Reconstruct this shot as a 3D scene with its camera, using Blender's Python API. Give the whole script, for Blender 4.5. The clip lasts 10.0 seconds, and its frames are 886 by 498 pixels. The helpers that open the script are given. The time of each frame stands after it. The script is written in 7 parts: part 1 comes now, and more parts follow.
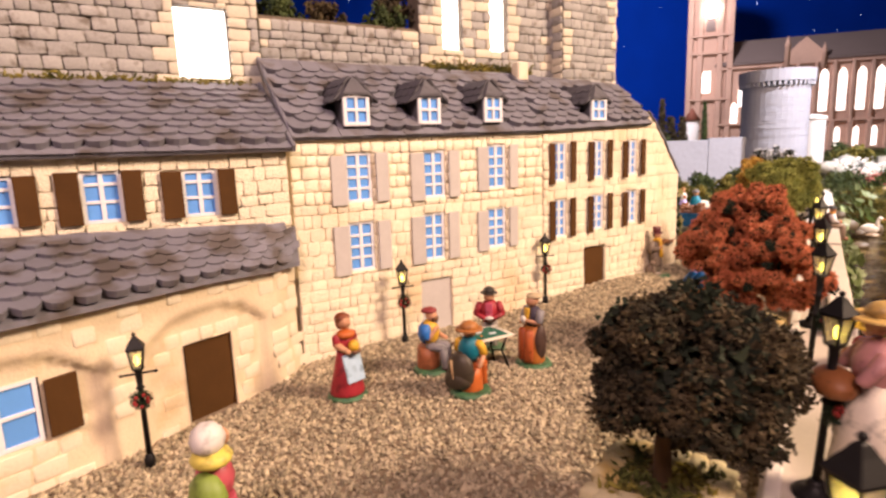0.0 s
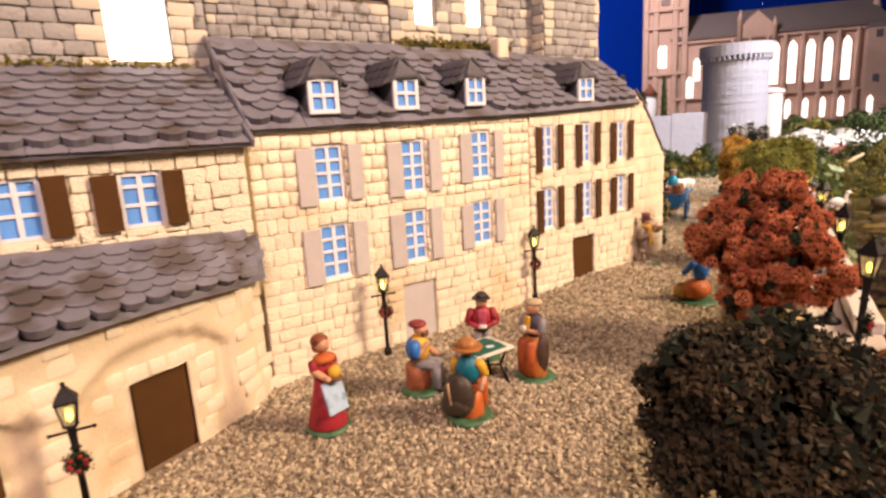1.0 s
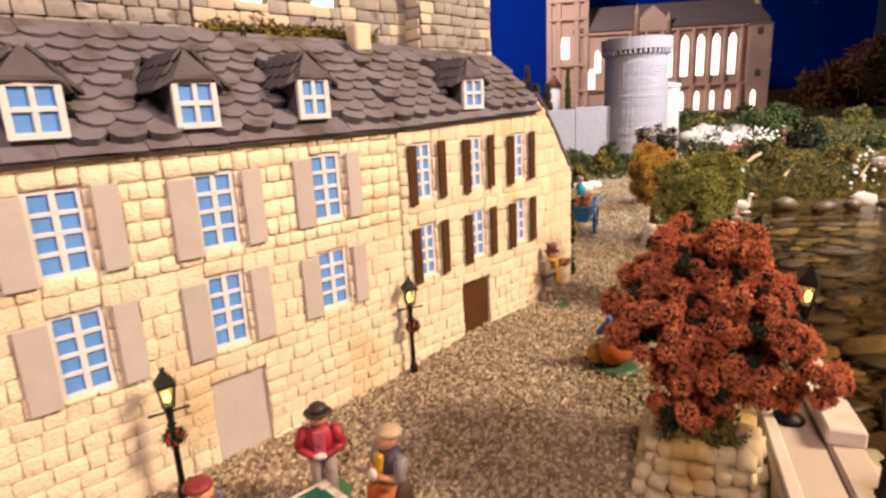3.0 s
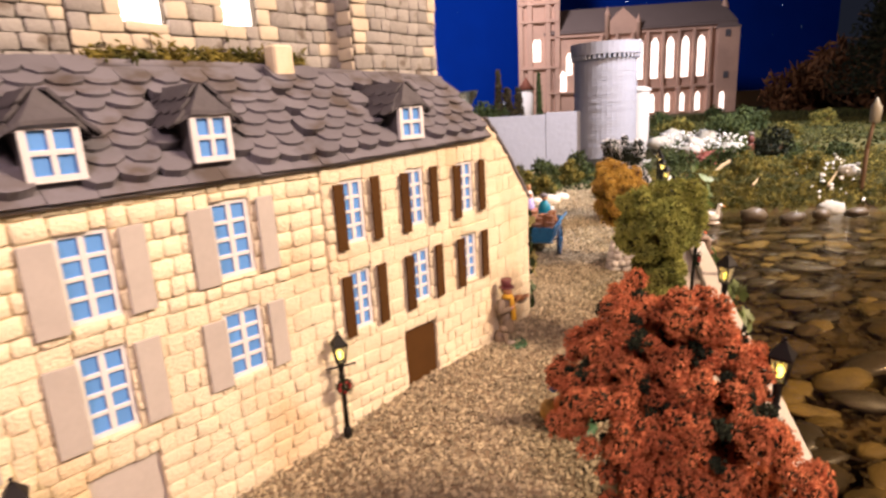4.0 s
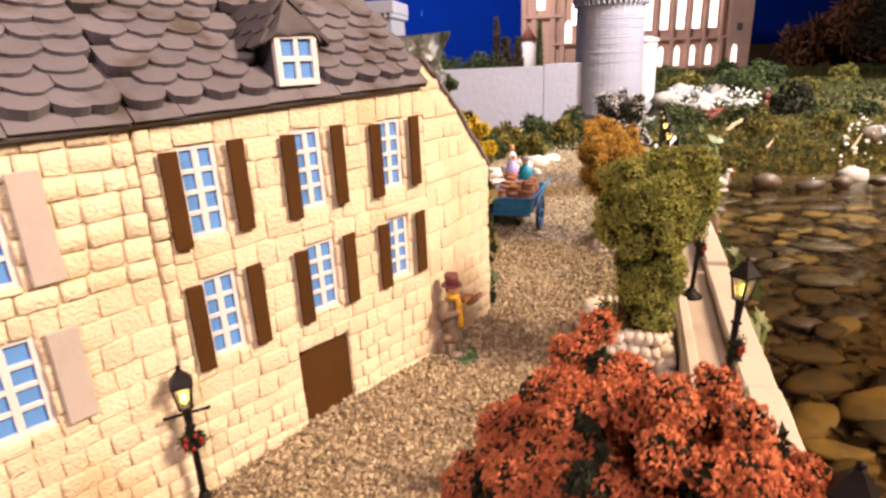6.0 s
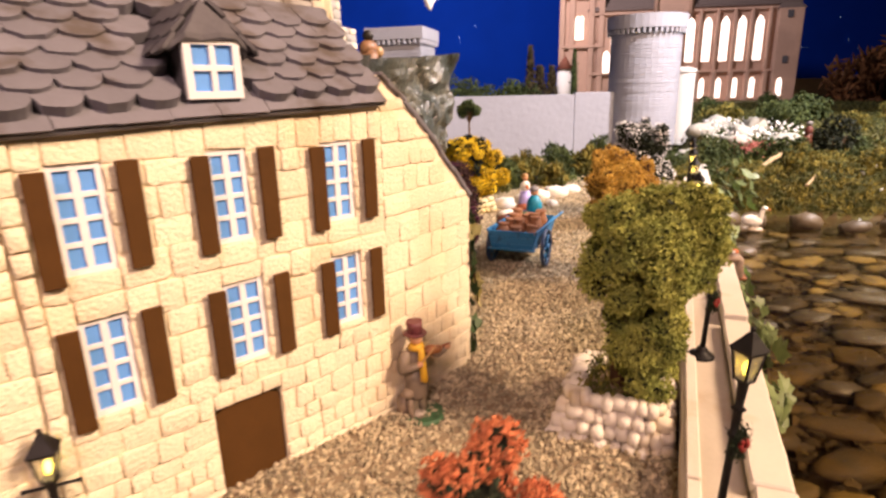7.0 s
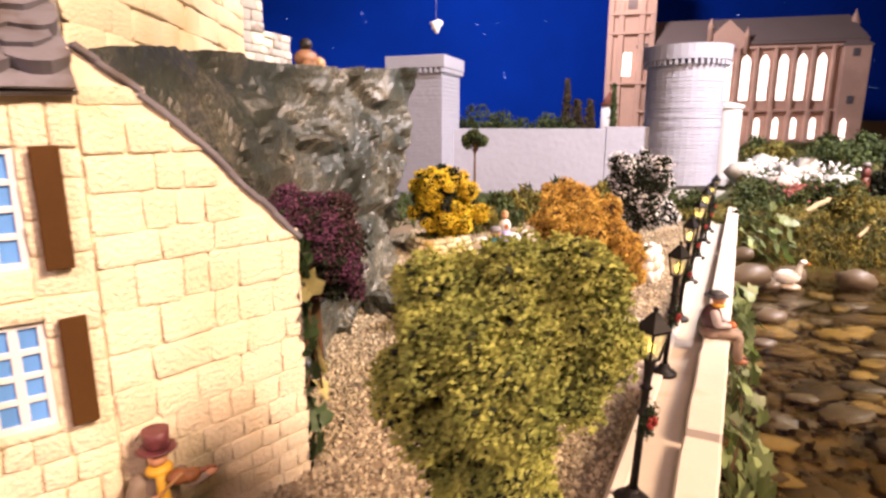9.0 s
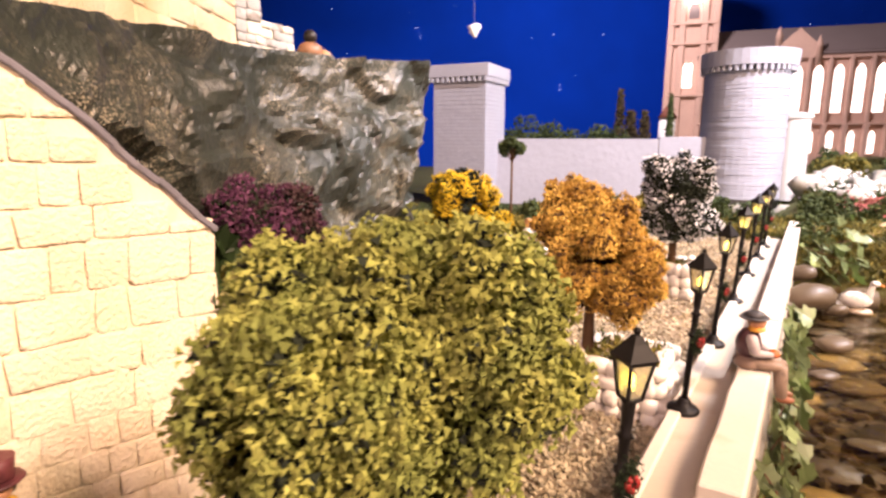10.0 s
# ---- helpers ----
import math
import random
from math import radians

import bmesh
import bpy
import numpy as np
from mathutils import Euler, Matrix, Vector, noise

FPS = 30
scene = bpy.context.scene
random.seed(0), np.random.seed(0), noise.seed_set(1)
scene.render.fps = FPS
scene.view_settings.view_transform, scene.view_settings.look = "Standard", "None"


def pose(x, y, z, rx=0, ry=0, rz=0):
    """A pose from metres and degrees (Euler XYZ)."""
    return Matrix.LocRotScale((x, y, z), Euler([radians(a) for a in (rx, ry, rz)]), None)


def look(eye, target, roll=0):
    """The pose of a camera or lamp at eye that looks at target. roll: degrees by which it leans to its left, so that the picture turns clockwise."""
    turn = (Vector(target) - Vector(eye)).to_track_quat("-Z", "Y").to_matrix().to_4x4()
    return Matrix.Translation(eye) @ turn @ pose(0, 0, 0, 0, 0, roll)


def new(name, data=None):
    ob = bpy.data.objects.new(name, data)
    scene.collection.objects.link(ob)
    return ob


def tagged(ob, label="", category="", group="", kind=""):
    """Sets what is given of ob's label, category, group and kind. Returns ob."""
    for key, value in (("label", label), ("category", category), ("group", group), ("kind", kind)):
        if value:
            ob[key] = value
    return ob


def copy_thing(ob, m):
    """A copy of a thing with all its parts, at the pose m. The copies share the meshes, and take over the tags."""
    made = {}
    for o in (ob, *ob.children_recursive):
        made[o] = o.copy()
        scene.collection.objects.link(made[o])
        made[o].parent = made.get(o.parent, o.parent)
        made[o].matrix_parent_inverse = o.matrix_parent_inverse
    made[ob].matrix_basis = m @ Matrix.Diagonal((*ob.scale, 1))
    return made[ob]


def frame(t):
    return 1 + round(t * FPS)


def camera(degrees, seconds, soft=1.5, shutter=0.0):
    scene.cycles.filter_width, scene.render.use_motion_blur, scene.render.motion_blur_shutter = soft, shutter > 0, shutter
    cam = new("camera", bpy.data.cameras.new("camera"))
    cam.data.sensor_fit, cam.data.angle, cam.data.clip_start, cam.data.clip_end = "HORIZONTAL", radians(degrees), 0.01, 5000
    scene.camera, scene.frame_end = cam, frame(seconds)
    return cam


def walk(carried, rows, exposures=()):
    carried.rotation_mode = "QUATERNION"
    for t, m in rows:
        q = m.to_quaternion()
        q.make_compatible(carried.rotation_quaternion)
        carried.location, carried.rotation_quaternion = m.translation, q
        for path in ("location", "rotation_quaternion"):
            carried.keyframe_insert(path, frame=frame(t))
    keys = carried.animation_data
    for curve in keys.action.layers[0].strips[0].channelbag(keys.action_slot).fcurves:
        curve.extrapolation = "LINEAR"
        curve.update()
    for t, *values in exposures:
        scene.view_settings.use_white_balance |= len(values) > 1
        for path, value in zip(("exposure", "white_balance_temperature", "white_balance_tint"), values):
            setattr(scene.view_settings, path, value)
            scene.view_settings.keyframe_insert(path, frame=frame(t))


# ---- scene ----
cam = camera(75.8, 10.0, soft=2.6, shutter=0.45)
PATH = [
    (0, (0.009, -0.009, 0.24), (-0.006, 1.961, -0.104), -2.0),
    (0.5, (-0.014, 0.034, 0.234), (0.035, 2.005, -0.105), -2.8),
    (1, (-0.015, 0.07, 0.251), (0.1, 2.022, -0.167), -3.3),
    (1.5, (-0.004, 0.126, 0.254), (0.196, 2.06, -0.217), -3.6),
    (2, (0.024, 0.179, 0.273), (0.342, 2.088, -0.23), -3.3),
    (2.5, (0.052, 0.23, 0.268), (0.427, 2.135, -0.214), -2.8),
    (4, (0.13, 0.33, 0.303), (0.614, 2.211, -0.174), -3.2),
    (4.5, (0.17, 0.371, 0.295), (0.693, 2.233, -0.216), -2.8),
    (5, (0.176, 0.416, 0.29), (0.691, 2.252, -0.314), -2.9),
    (5.5, (0.207, 0.451, 0.289), (0.71, 2.275, -0.357), -2.8),
    (7, (0.314, 0.528, 0.278), (0.667, 2.422, -0.26), -1.3),
    (7.5, (0.36, 0.573, 0.268), (0.708, 2.475, -0.242), -1.1),
    (8, (0.395, 0.595, 0.257), (0.682, 2.51, -0.246), -1.5),
    (8.5, (0.441, 0.634, 0.256), (0.702, 2.562, -0.21), -0.6),
    (9, (0.493, 0.669, 0.254), (0.685, 2.615, -0.168), 0.0),
    (9.5, (0.531, 0.7, 0.24), (0.648, 2.66, -0.138), 0.3),
    (10, (0.559, 0.734, 0.231), (0.563, 2.699, -0.142), 0.2),
]
walk(cam, [(t, look(eye, target, roll)) for t, eye, target, roll in PATH], exposures=[(0.0, -0.04, 6350, 18), (2.5, -0.23, 6600, 16), (5.0, -0.08, 6400, 18), (7.5, -0.04, 6900, 20), (8.5, 0.05, 6700, 22), (10.0, 0.28, 6500, 24)])

# ---- light: unseen lamps: warm key high on the river side, added cooler fill, castle and church; night backdrop ----
world = bpy.data.worlds.new("room_dark")
scene.world = world
world.use_nodes = True
world.node_tree.nodes["Background"].inputs[0].default_value = (0.55, 0.65, 1.0, 1)
world.node_tree.nodes["Background"].inputs[1].default_value = 0.02


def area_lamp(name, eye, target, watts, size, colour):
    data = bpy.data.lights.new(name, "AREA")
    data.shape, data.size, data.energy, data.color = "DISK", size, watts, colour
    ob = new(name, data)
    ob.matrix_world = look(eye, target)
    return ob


# key: placed by where the lamp posts' shadows fall on the facade
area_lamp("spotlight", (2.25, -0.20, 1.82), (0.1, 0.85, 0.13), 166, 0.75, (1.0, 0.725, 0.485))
# unseen fill, added to lift the shaded side of the street
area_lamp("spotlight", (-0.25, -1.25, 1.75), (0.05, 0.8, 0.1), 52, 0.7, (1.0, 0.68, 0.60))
# unseen lamp, placed by the round tower's bright right side
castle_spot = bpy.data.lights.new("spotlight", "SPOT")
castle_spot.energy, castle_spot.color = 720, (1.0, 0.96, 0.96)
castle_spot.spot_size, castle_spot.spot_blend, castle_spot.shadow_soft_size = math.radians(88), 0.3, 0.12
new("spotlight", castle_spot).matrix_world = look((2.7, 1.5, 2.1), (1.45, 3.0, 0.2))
# unseen lamp, added to brighten the church and the backdrop
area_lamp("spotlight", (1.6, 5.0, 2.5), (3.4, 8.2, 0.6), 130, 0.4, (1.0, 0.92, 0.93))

# ---- materials ----


def mat(name, col, rough=0.8, var=0.18, scale=40.0, fine=300.0, bump=0.25, dist=0.0006, rnd=0.0, island=0.0, metal=0.0, spec=0.35, stain=None, stain_scale=14.0, stain_at=0.56, stain_mask=0.0, emit=None):
    m = bpy.data.materials.new(name)
    m.use_nodes = True
    nt = m.node_tree
    bsdf = nt.nodes["Principled BSDF"]
    geo = nt.nodes.new("ShaderNodeNewGeometry")

    def noise_node(sc, detail):
        n = nt.nodes.new("ShaderNodeTexNoise")
        n.inputs["Scale"].default_value, n.inputs["Detail"].default_value = sc, detail
        nt.links.new(geo.outputs["Position"], n.inputs["Vector"])
        return n.outputs["Fac"]

    def math_node(op, a, b):
        n = nt.nodes.new("ShaderNodeMath")
        n.operation = op
        for i, v in enumerate((a, b)):
            if isinstance(v, (int, float)):
                n.inputs[i].default_value = v
            else:
                nt.links.new(v, n.inputs[i])
        return n.outputs[0]

    def mixed(fac, a, b):
        n = nt.nodes.new("ShaderNodeMix")
        n.data_type = "RGBA"
        for i, v in ((0, fac), (6, a), (7, b)):
            if isinstance(v, (int, float)):
                n.inputs[i].default_value = v
            elif isinstance(v, tuple):
                n.inputs[i].default_value = (*v, 1)
            else:
                nt.links.new(v, n.inputs[i])
        return n.outputs[2]

    big, small = noise_node(scale, 3), noise_node(fine, 4)
    colour = tuple(col)
    if stain:
        ramp = nt.nodes.new("ShaderNodeMapRange")
        ramp.inputs[1].default_value, ramp.inputs[2].default_value = stain_at - 0.06, stain_at + 0.08
        nt.links.new(noise_node(stain_scale, 5), ramp.inputs[0])
        spread = ramp.outputs[0]
        if stain_mask:
            wide = nt.nodes.new("ShaderNodeMapRange")
            wide.inputs[1].default_value, wide.inputs[2].default_value = 0.42, 0.60
            nt.links.new(noise_node(stain_mask, 4), wide.inputs[0])
            spread = math_node("MULTIPLY", spread, wide.outputs[0])
        colour = mixed(spread, colour, tuple(stain))
    total = math_node("ADD", math_node("MULTIPLY", big, 1.3 * var), math_node("MULTIPLY", small, 0.9 * var))
    total = math_node("ADD", total, 1 - 1.1 * var)
    if rnd:
        info = nt.nodes.new("ShaderNodeObjectInfo")
        total = math_node("ADD", total, math_node("MULTIPLY", math_node("SUBTRACT", info.outputs["Random"], 0.5), rnd))
    if island:
        total = math_node("ADD", total, math_node("MULTIPLY", math_node("SUBTRACT", geo.outputs["Random Per Island"], 0.5), island))
    hsv = nt.nodes.new("ShaderNodeHueSaturation")
    if isinstance(colour, tuple):
        hsv.inputs["Color"].default_value = (*colour, 1)
    else:
        nt.links.new(colour, hsv.inputs["Color"])
    nt.links.new(total, hsv.inputs["Value"])
    nt.links.new(hsv.outputs[0], bsdf.inputs["Base Color"])
    bsdf.inputs["Metallic"].default_value = metal
    bsdf.inputs["Specular IOR Level"].default_value = spec
    nt.links.new(math_node("ADD", math_node("MULTIPLY", small, 0.2), rough - 0.1), bsdf.inputs["Roughness"])
    if bump:
        b = nt.nodes.new("ShaderNodeBump")
        b.inputs["Strength"].default_value, b.inputs["Distance"].default_value = bump, dist
        nt.links.new(math_node("ADD", small, math_node("MULTIPLY", big, 0.6)), b.inputs["Height"])
        nt.links.new(b.outputs[0], bsdf.inputs["Normal"])
    if emit:
        bsdf.inputs["Emission Color"].default_value = (*emit[:3], 1)
        bsdf.inputs["Emission Strength"].default_value = emit[3]
    return m


CREAM = mat("cream_plaster_stone", (0.80, 0.725, 0.55), 0.85, 0.16, 26, 420, 0.75, 0.0024, rnd=0.12, island=0.08, stain=(0.72, 0.57, 0.36), stain_scale=7, stain_at=0.60)
CREAM_JOINT = mat("cream_mortar", (0.74, 0.645, 0.47), 0.9, 0.2, 30, 400, 0.4, 0.0008)
CREAM_SMOOTH = mat("cream_render", (0.72, 0.64, 0.49), 0.85, 0.14, 24, 350, 0.5, 0.001, stain=(0.62, 0.44, 0.22), stain_scale=13, stain_at=0.60)
LOWER_RENDER = mat("worn_cream_render", (0.68, 0.57, 0.40), 0.88, 0.16, 24, 350, 0.5, 0.001, stain=(0.56, 0.38, 0.18), stain_scale=13, stain_at=0.60)
GABLE_JOINT = mat("gable_mortar", (0.775, 0.69, 0.52), 0.9, 0.15, 30, 400, 0.4, 0.0008)
CASTLE = mat("grey_castle_stone", (0.35, 0.342, 0.328), 0.9, 0.3, 60, 350, 0.6, 0.0012, rnd=0.28, stain=(0.16, 0.14, 0.12), stain_scale=60, stain_at=0.60)
CASTLE_PALE = mat("pale_quoin_stone", (0.60, 0.55, 0.44), 0.9, 0.2, 40, 300, 0.5, 0.001, rnd=0.15)
CASTLE_JOINT = mat("castle_mortar", (0.15, 0.12, 0.09), 0.95, 0.25, 60, 300, 0.4)
SLATE = mat("slate_grey_paint", (0.168, 0.166, 0.198), 0.75, 0.22, 45, 350, 0.35, 0.0006, rnd=0.22, stain=(0.10, 0.085, 0.08), stain_scale=30)
SLATE_DARK = mat("dark_slate_paint", (0.100, 0.096, 0.110), 0.8, 0.3, 50, 350, 0.5, 0.0008)
GREY_PAINT = mat("grey_shutter_paint", (0.49, 0.465, 0.445), 0.8, 0.16, 45, 260, 0.3, 0.0004, rnd=0.08)
BROWN_PAINT = mat("dark_brown_paint", (0.075, 0.034, 0.009), 0.7, 0.3, 40, 300, 0.3, 0.0004, rnd=0.15, spec=0.15)
WHITE_PAINT = mat("white_window_paint", (0.72, 0.74, 0.78), 0.6, 0.10, 50, 400, 0.15, 0.0002)
BLUE_PANE = mat("blue_painted_pane", (0.115, 0.315, 0.74), 0.6, 0.10, 60, 300, 0.08, 0.0002, rnd=0.12, spec=0.2)
LIT_PANE = mat("lit_window_paper", (0.9, 0.88, 0.82), 0.9, 0.05, 20, 80, 0, emit=(1.0, 0.95, 0.86, 5.0))
CHURCH_PANE = mat("lit_church_window", (0.9, 0.85, 0.8), 0.9, 0.05, 20, 80, 0, emit=(1.0, 0.86, 0.75, 2.4))
GRAVEL = mat("pale_gravel", (0.365, 0.310, 0.208), 0.8, 0.25, 9, 500, 0, island=1.0)
EARTH = mat("brown_earth", (0.20, 0.15, 0.095), 0.95, 0.3, 14, 250, 0.7, 0.002, stain=(0.26, 0.20, 0.13), stain_scale=5)
GRASS = mat("dry_moss", (0.075, 0.070, 0.02), 0.95, 0.35, 12, 200, 0.8, 0.003, stain=(0.055, 0.065, 0.02), stain_scale=6)
QUAY = mat("cream_quay_paint", (0.47, 0.42, 0.345), 0.8, 0.14, 18, 260, 0.3, 0.0008, stain=(0.36, 0.27, 0.18), stain_scale=11, stain_at=0.66)
QUAY_CAP = mat("white_cap_paint", (0.62, 0.575, 0.50), 0.75, 0.12, 16, 260, 0.35, 0.001, stain=(0.55, 0.46, 0.34), stain_scale=20, stain_at=0.66)
BLACK = mat("black_lamp_enamel", (0.009, 0.008, 0.008), 0.5, 0.2, 80, 500, 0.15, 0.0002, spec=0.2)
BULB = mat("lit_bulb_glass", (0.8, 0.8, 0.3), 0.3, 0.05, 100, 400, 0, emit=(1.0, 0.86, 0.12, 7.0))
STONE_OLIVE = mat("olive_planter_stone", (0.52, 0.46, 0.28), 0.85, 0.2, 40, 300, 0.4, 0.001, rnd=0.2, stain=(0.42, 0.30, 0.10), stain_scale=20, stain_at=0.55)
STONE_WHITE = mat("whitewashed_planter_stone", (0.66, 0.62, 0.55), 0.85, 0.18, 40, 300, 0.4, 0.001, rnd=0.15, stain=(0.50, 0.40, 0.24), stain_scale=20, stain_at=0.62)
RIVER_STONE = mat("wet_river_stone", (0.064, 0.043, 0.016), 0.6, 0.4, 22, 140, 0.25, 0.001, rnd=0.7, spec=0.06, stain=(0.045, 0.034, 0.020), stain_scale=16, stain_at=0.50)
ROCK = mat("dark_green_painted_rock", (0.034, 0.041, 0.034), 0.34, 0.6, 22, 260, 0.8, 0.002, spec=0.5, stain=(0.52, 0.46, 0.34), stain_scale=640, stain_at=0.575, stain_mask=10)
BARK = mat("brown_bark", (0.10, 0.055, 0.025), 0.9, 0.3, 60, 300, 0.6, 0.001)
COOL_WALL = mat("pale_grey_castle_card", (0.37, 0.38, 0.44), 0.85, 0.14, 5, 40, 0.4, 0.006)
COOL_WHITE = mat("white_turret_card", (0.66, 0.64, 0.62), 0.85, 0.12, 5, 40, 0.3, 0.004)
COOL_JOINT = mat("grey_castle_joint", (0.32, 0.33, 0.39), 0.9, 0.12, 6, 40, 0.3, 0.003)
CHURCH = mat("pink_brown_church_card", (0.54, 0.35, 0.27), 0.85, 0.16, 4, 30, 0.4, 0.006, stain=(0.46, 0.30, 0.235), stain_scale=3)
CHURCH_ROOF = mat("grey_church_roof", (0.17, 0.13, 0.12), 0.85, 0.15, 4, 30, 0.3, 0.006)
BACKDROP = mat("night_blue_backdrop", (0.001, 0.034, 0.36), 0.95, 0.3, 0.8, 3, 0, spec=0.04)
ROOM = mat("dark_room_wall", (0.05, 0.05, 0.07), 0.9, 0.15, 1, 6, 0)
STAR = mat("star_light", (1, 1, 1), 0.5, 0.0, 1, 1, 0, emit=(0.8, 0.9, 1.0, 3.0))


def leaf_mat(name, col, col2, var=0.3, island=0.9):
    return mat(name, col, 0.8, var, 26, 400, 0, island=island, stain=col2, stain_scale=38, stain_at=0.5, spec=0.2)


LEAF_DARK = leaf_mat("dark_olive_foliage", (0.070, 0.052, 0.026), (0.028, 0.024, 0.014))
LEAF_GREEN = leaf_mat("yellow_green_foliage", (0.30, 0.315, 0.075), (0.185, 0.215, 0.052), island=0.45)
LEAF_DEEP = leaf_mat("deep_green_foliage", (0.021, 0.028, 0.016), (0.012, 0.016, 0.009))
FLOWER_RUST = leaf_mat("rust_red_flowers", (0.56, 0.19, 0.085), (0.43, 0.125, 0.057), island=0.55)
LEAF_GINGER = leaf_mat("ginger_foliage", (0.62, 0.41, 0.085), (0.44, 0.26, 0.05), island=0.6)
FLOWER_YELLOW = leaf_mat("yellow_flowers", (0.74, 0.53, 0.025), (0.56, 0.38, 0.018), island=0.5)
FLOWER_WHITE = leaf_mat("white_flowers", (0.84, 0.86, 0.86), (0.76, 0.78, 0.80), island=0.25)
LEAF_PURPLE = leaf_mat("purple_foliage", (0.105, 0.036, 0.075), (0.055, 0.03, 0.03))
LEAF_FAR = leaf_mat("far_green_foliage", (0.070, 0.095, 0.030), (0.032, 0.05, 0.02))
LEAF_MEADOW = leaf_mat("garden_meadow", (0.080, 0.078, 0.020), (0.026, 0.034, 0.010))
LEAF_MOSS = leaf_mat("mossy_grass_tufts", (0.185, 0.155, 0.032), (0.060, 0.066, 0.016))
LEAF_IVY = mat("ivy_leaf", (0.17, 0.22, 0.085), 0.45, 0.3, 60, 300, 0.1, 0.0004, rnd=0.6, spec=0.45)
PINK = leaf_mat("pink_blossom", (0.45, 0.16, 0.14), (0.35, 0.1, 0.1))


def water_material():
    m = bpy.data.materials.new("clear_water")
    m.use_nodes = True
    nt = m.node_tree
    bsdf = nt.nodes["Principled BSDF"]
    bsdf.inputs["Base Color"].default_value = (0.44, 0.38, 0.23, 1)
    bsdf.inputs["Roughness"].default_value = 0.03
    bsdf.inputs["IOR"].default_value = 1.24
    bsdf.inputs["Transmission Weight"].default_value = 1.0
    geo, wav, b = nt.nodes.new("ShaderNodeNewGeometry"), nt.nodes.new("ShaderNodeTexNoise"), nt.nodes.new("ShaderNodeBump")
    wav.inputs["Scale"].default_value, wav.inputs["Detail"].default_value = 48, 4
    b.inputs["Strength"].default_value, b.inputs["Distance"].default_value = 0.6, 0.006
    nt.links.new(geo.outputs["Position"], wav.inputs["Vector"])
    nt.links.new(wav.outputs["Fac"], b.inputs["Height"])
    nt.links.new(b.outputs[0], bsdf.inputs["Normal"])
    return m


WATER = water_material()
PAINTS = {}


def paint(r, g, b, rough=0.5):
    key = (r, g, b)
    if key not in PAINTS:
        PAINTS[key] = mat("figurine_paint", key, rough, 0.18, 90, 500, 0.2, 0.0004, spec=0.4, stain=tuple(0.55 * c for c in key), stain_scale=110, stain_at=0.60)
    return PAINTS[key]


# ---- mesh helpers ----


def part(name, bm, materials, parent=None, label="", m=None, smooth=False):
    me = bpy.data.meshes.new(name)
    if smooth:
        for f in bm.faces:
            f.smooth = True
    bm.to_mesh(me)
    bm.free()
    for material in materials if isinstance(materials, (list, tuple)) else [materials]:
        me.materials.append(material)
    ob = new(name, me)
    if parent:
        ob.parent = parent
    if m is not None:
        ob.matrix_basis = m
    return tagged(ob, label)


def thing(name, m, label, category, group="", kind=""):
    ob = new(name)
    ob.empty_display_size = 0.02
    ob.matrix_basis = m
    return tagged(ob, label, category, group, kind)


def piece(name, mesh, parent, m):
    ob = new(name, mesh)
    ob.parent = parent
    ob.matrix_basis = m
    return ob


def add_box(bm, centre, size, turn=None, bevel=0.0, mi=0, taper=1.0):
    mt = Matrix.Translation(centre) @ (turn or Matrix()) @ Matrix.Diagonal((*size, 1))
    made = bmesh.ops.create_cube(bm, size=1.0, matrix=Matrix())["verts"]
    for v in made:
        if v.co.z > 0:
            v.co.x *= taper
            v.co.y *= taper
        v.co = mt @ v.co
    faces = {f for v in made for f in v.link_faces}
    for f in faces:
        f.material_index = mi
    if bevel:
        out = bmesh.ops.bevel(bm, geom=list({e for f in faces for e in f.edges}), offset=bevel, segments=1, affect="EDGES")
        for f in out["faces"]:
            f.material_index = mi


def add_lathe(bm, profile, seg=12, m=None, mi=0, smooth=True, caps=True):
    m = m or Matrix()
    rings = []
    for r, z in profile:
        rings.append([bm.verts.new(m @ Vector((r * math.cos(2 * math.pi * k / seg), r * math.sin(2 * math.pi * k / seg), z))) for k in range(seg)])
    for a, b in zip(rings, rings[1:]):
        for k in range(seg):
            f = bm.faces.new((a[k], a[(k + 1) % seg], b[(k + 1) % seg], b[k]))
            f.material_index, f.smooth = mi, smooth
    if caps:
        for ring, flip in ((rings[0], True), (rings[-1], False)):
            f = bm.faces.new(ring[::-1] if flip else ring)
            f.material_index = mi


def add_ball(bm, centre, radii, mi=0, detail=2, turn=None, rough=0.0, seed=0):
    made = bmesh.ops.create_icosphere(bm, subdivisions=detail, radius=1.0)["verts"]
    mt = Matrix.Translation(centre) @ (turn or Matrix()) @ Matrix.Diagonal((*radii, 1))
    for v in made:
        if rough:
            v.co *= 1 + rough * noise.noise(v.co * 1.7 + Vector((seed * 3.1, seed * 1.7, seed)))
        v.co = mt @ v.co
    for f in {f for v in made for f in v.link_faces}:
        f.material_index, f.smooth = mi, True


def add_limb(bm, a, b, r0, r1, seg=8, mi=0):
    a, b = Vector(a), Vector(b)
    turn = (b - a).to_track_quat("Z", "Y").to_matrix().to_4x4()
    n = (b - a).length
    add_lathe(bm, [(r0 * 0.6, -r0 * 0.5), (r0, 0), ((r0 + r1) / 2 * 1.03, n / 2), (r1, n), (r1 * 0.6, n + r1 * 0.5)], seg, Matrix.Translation(a) @ turn, mi)


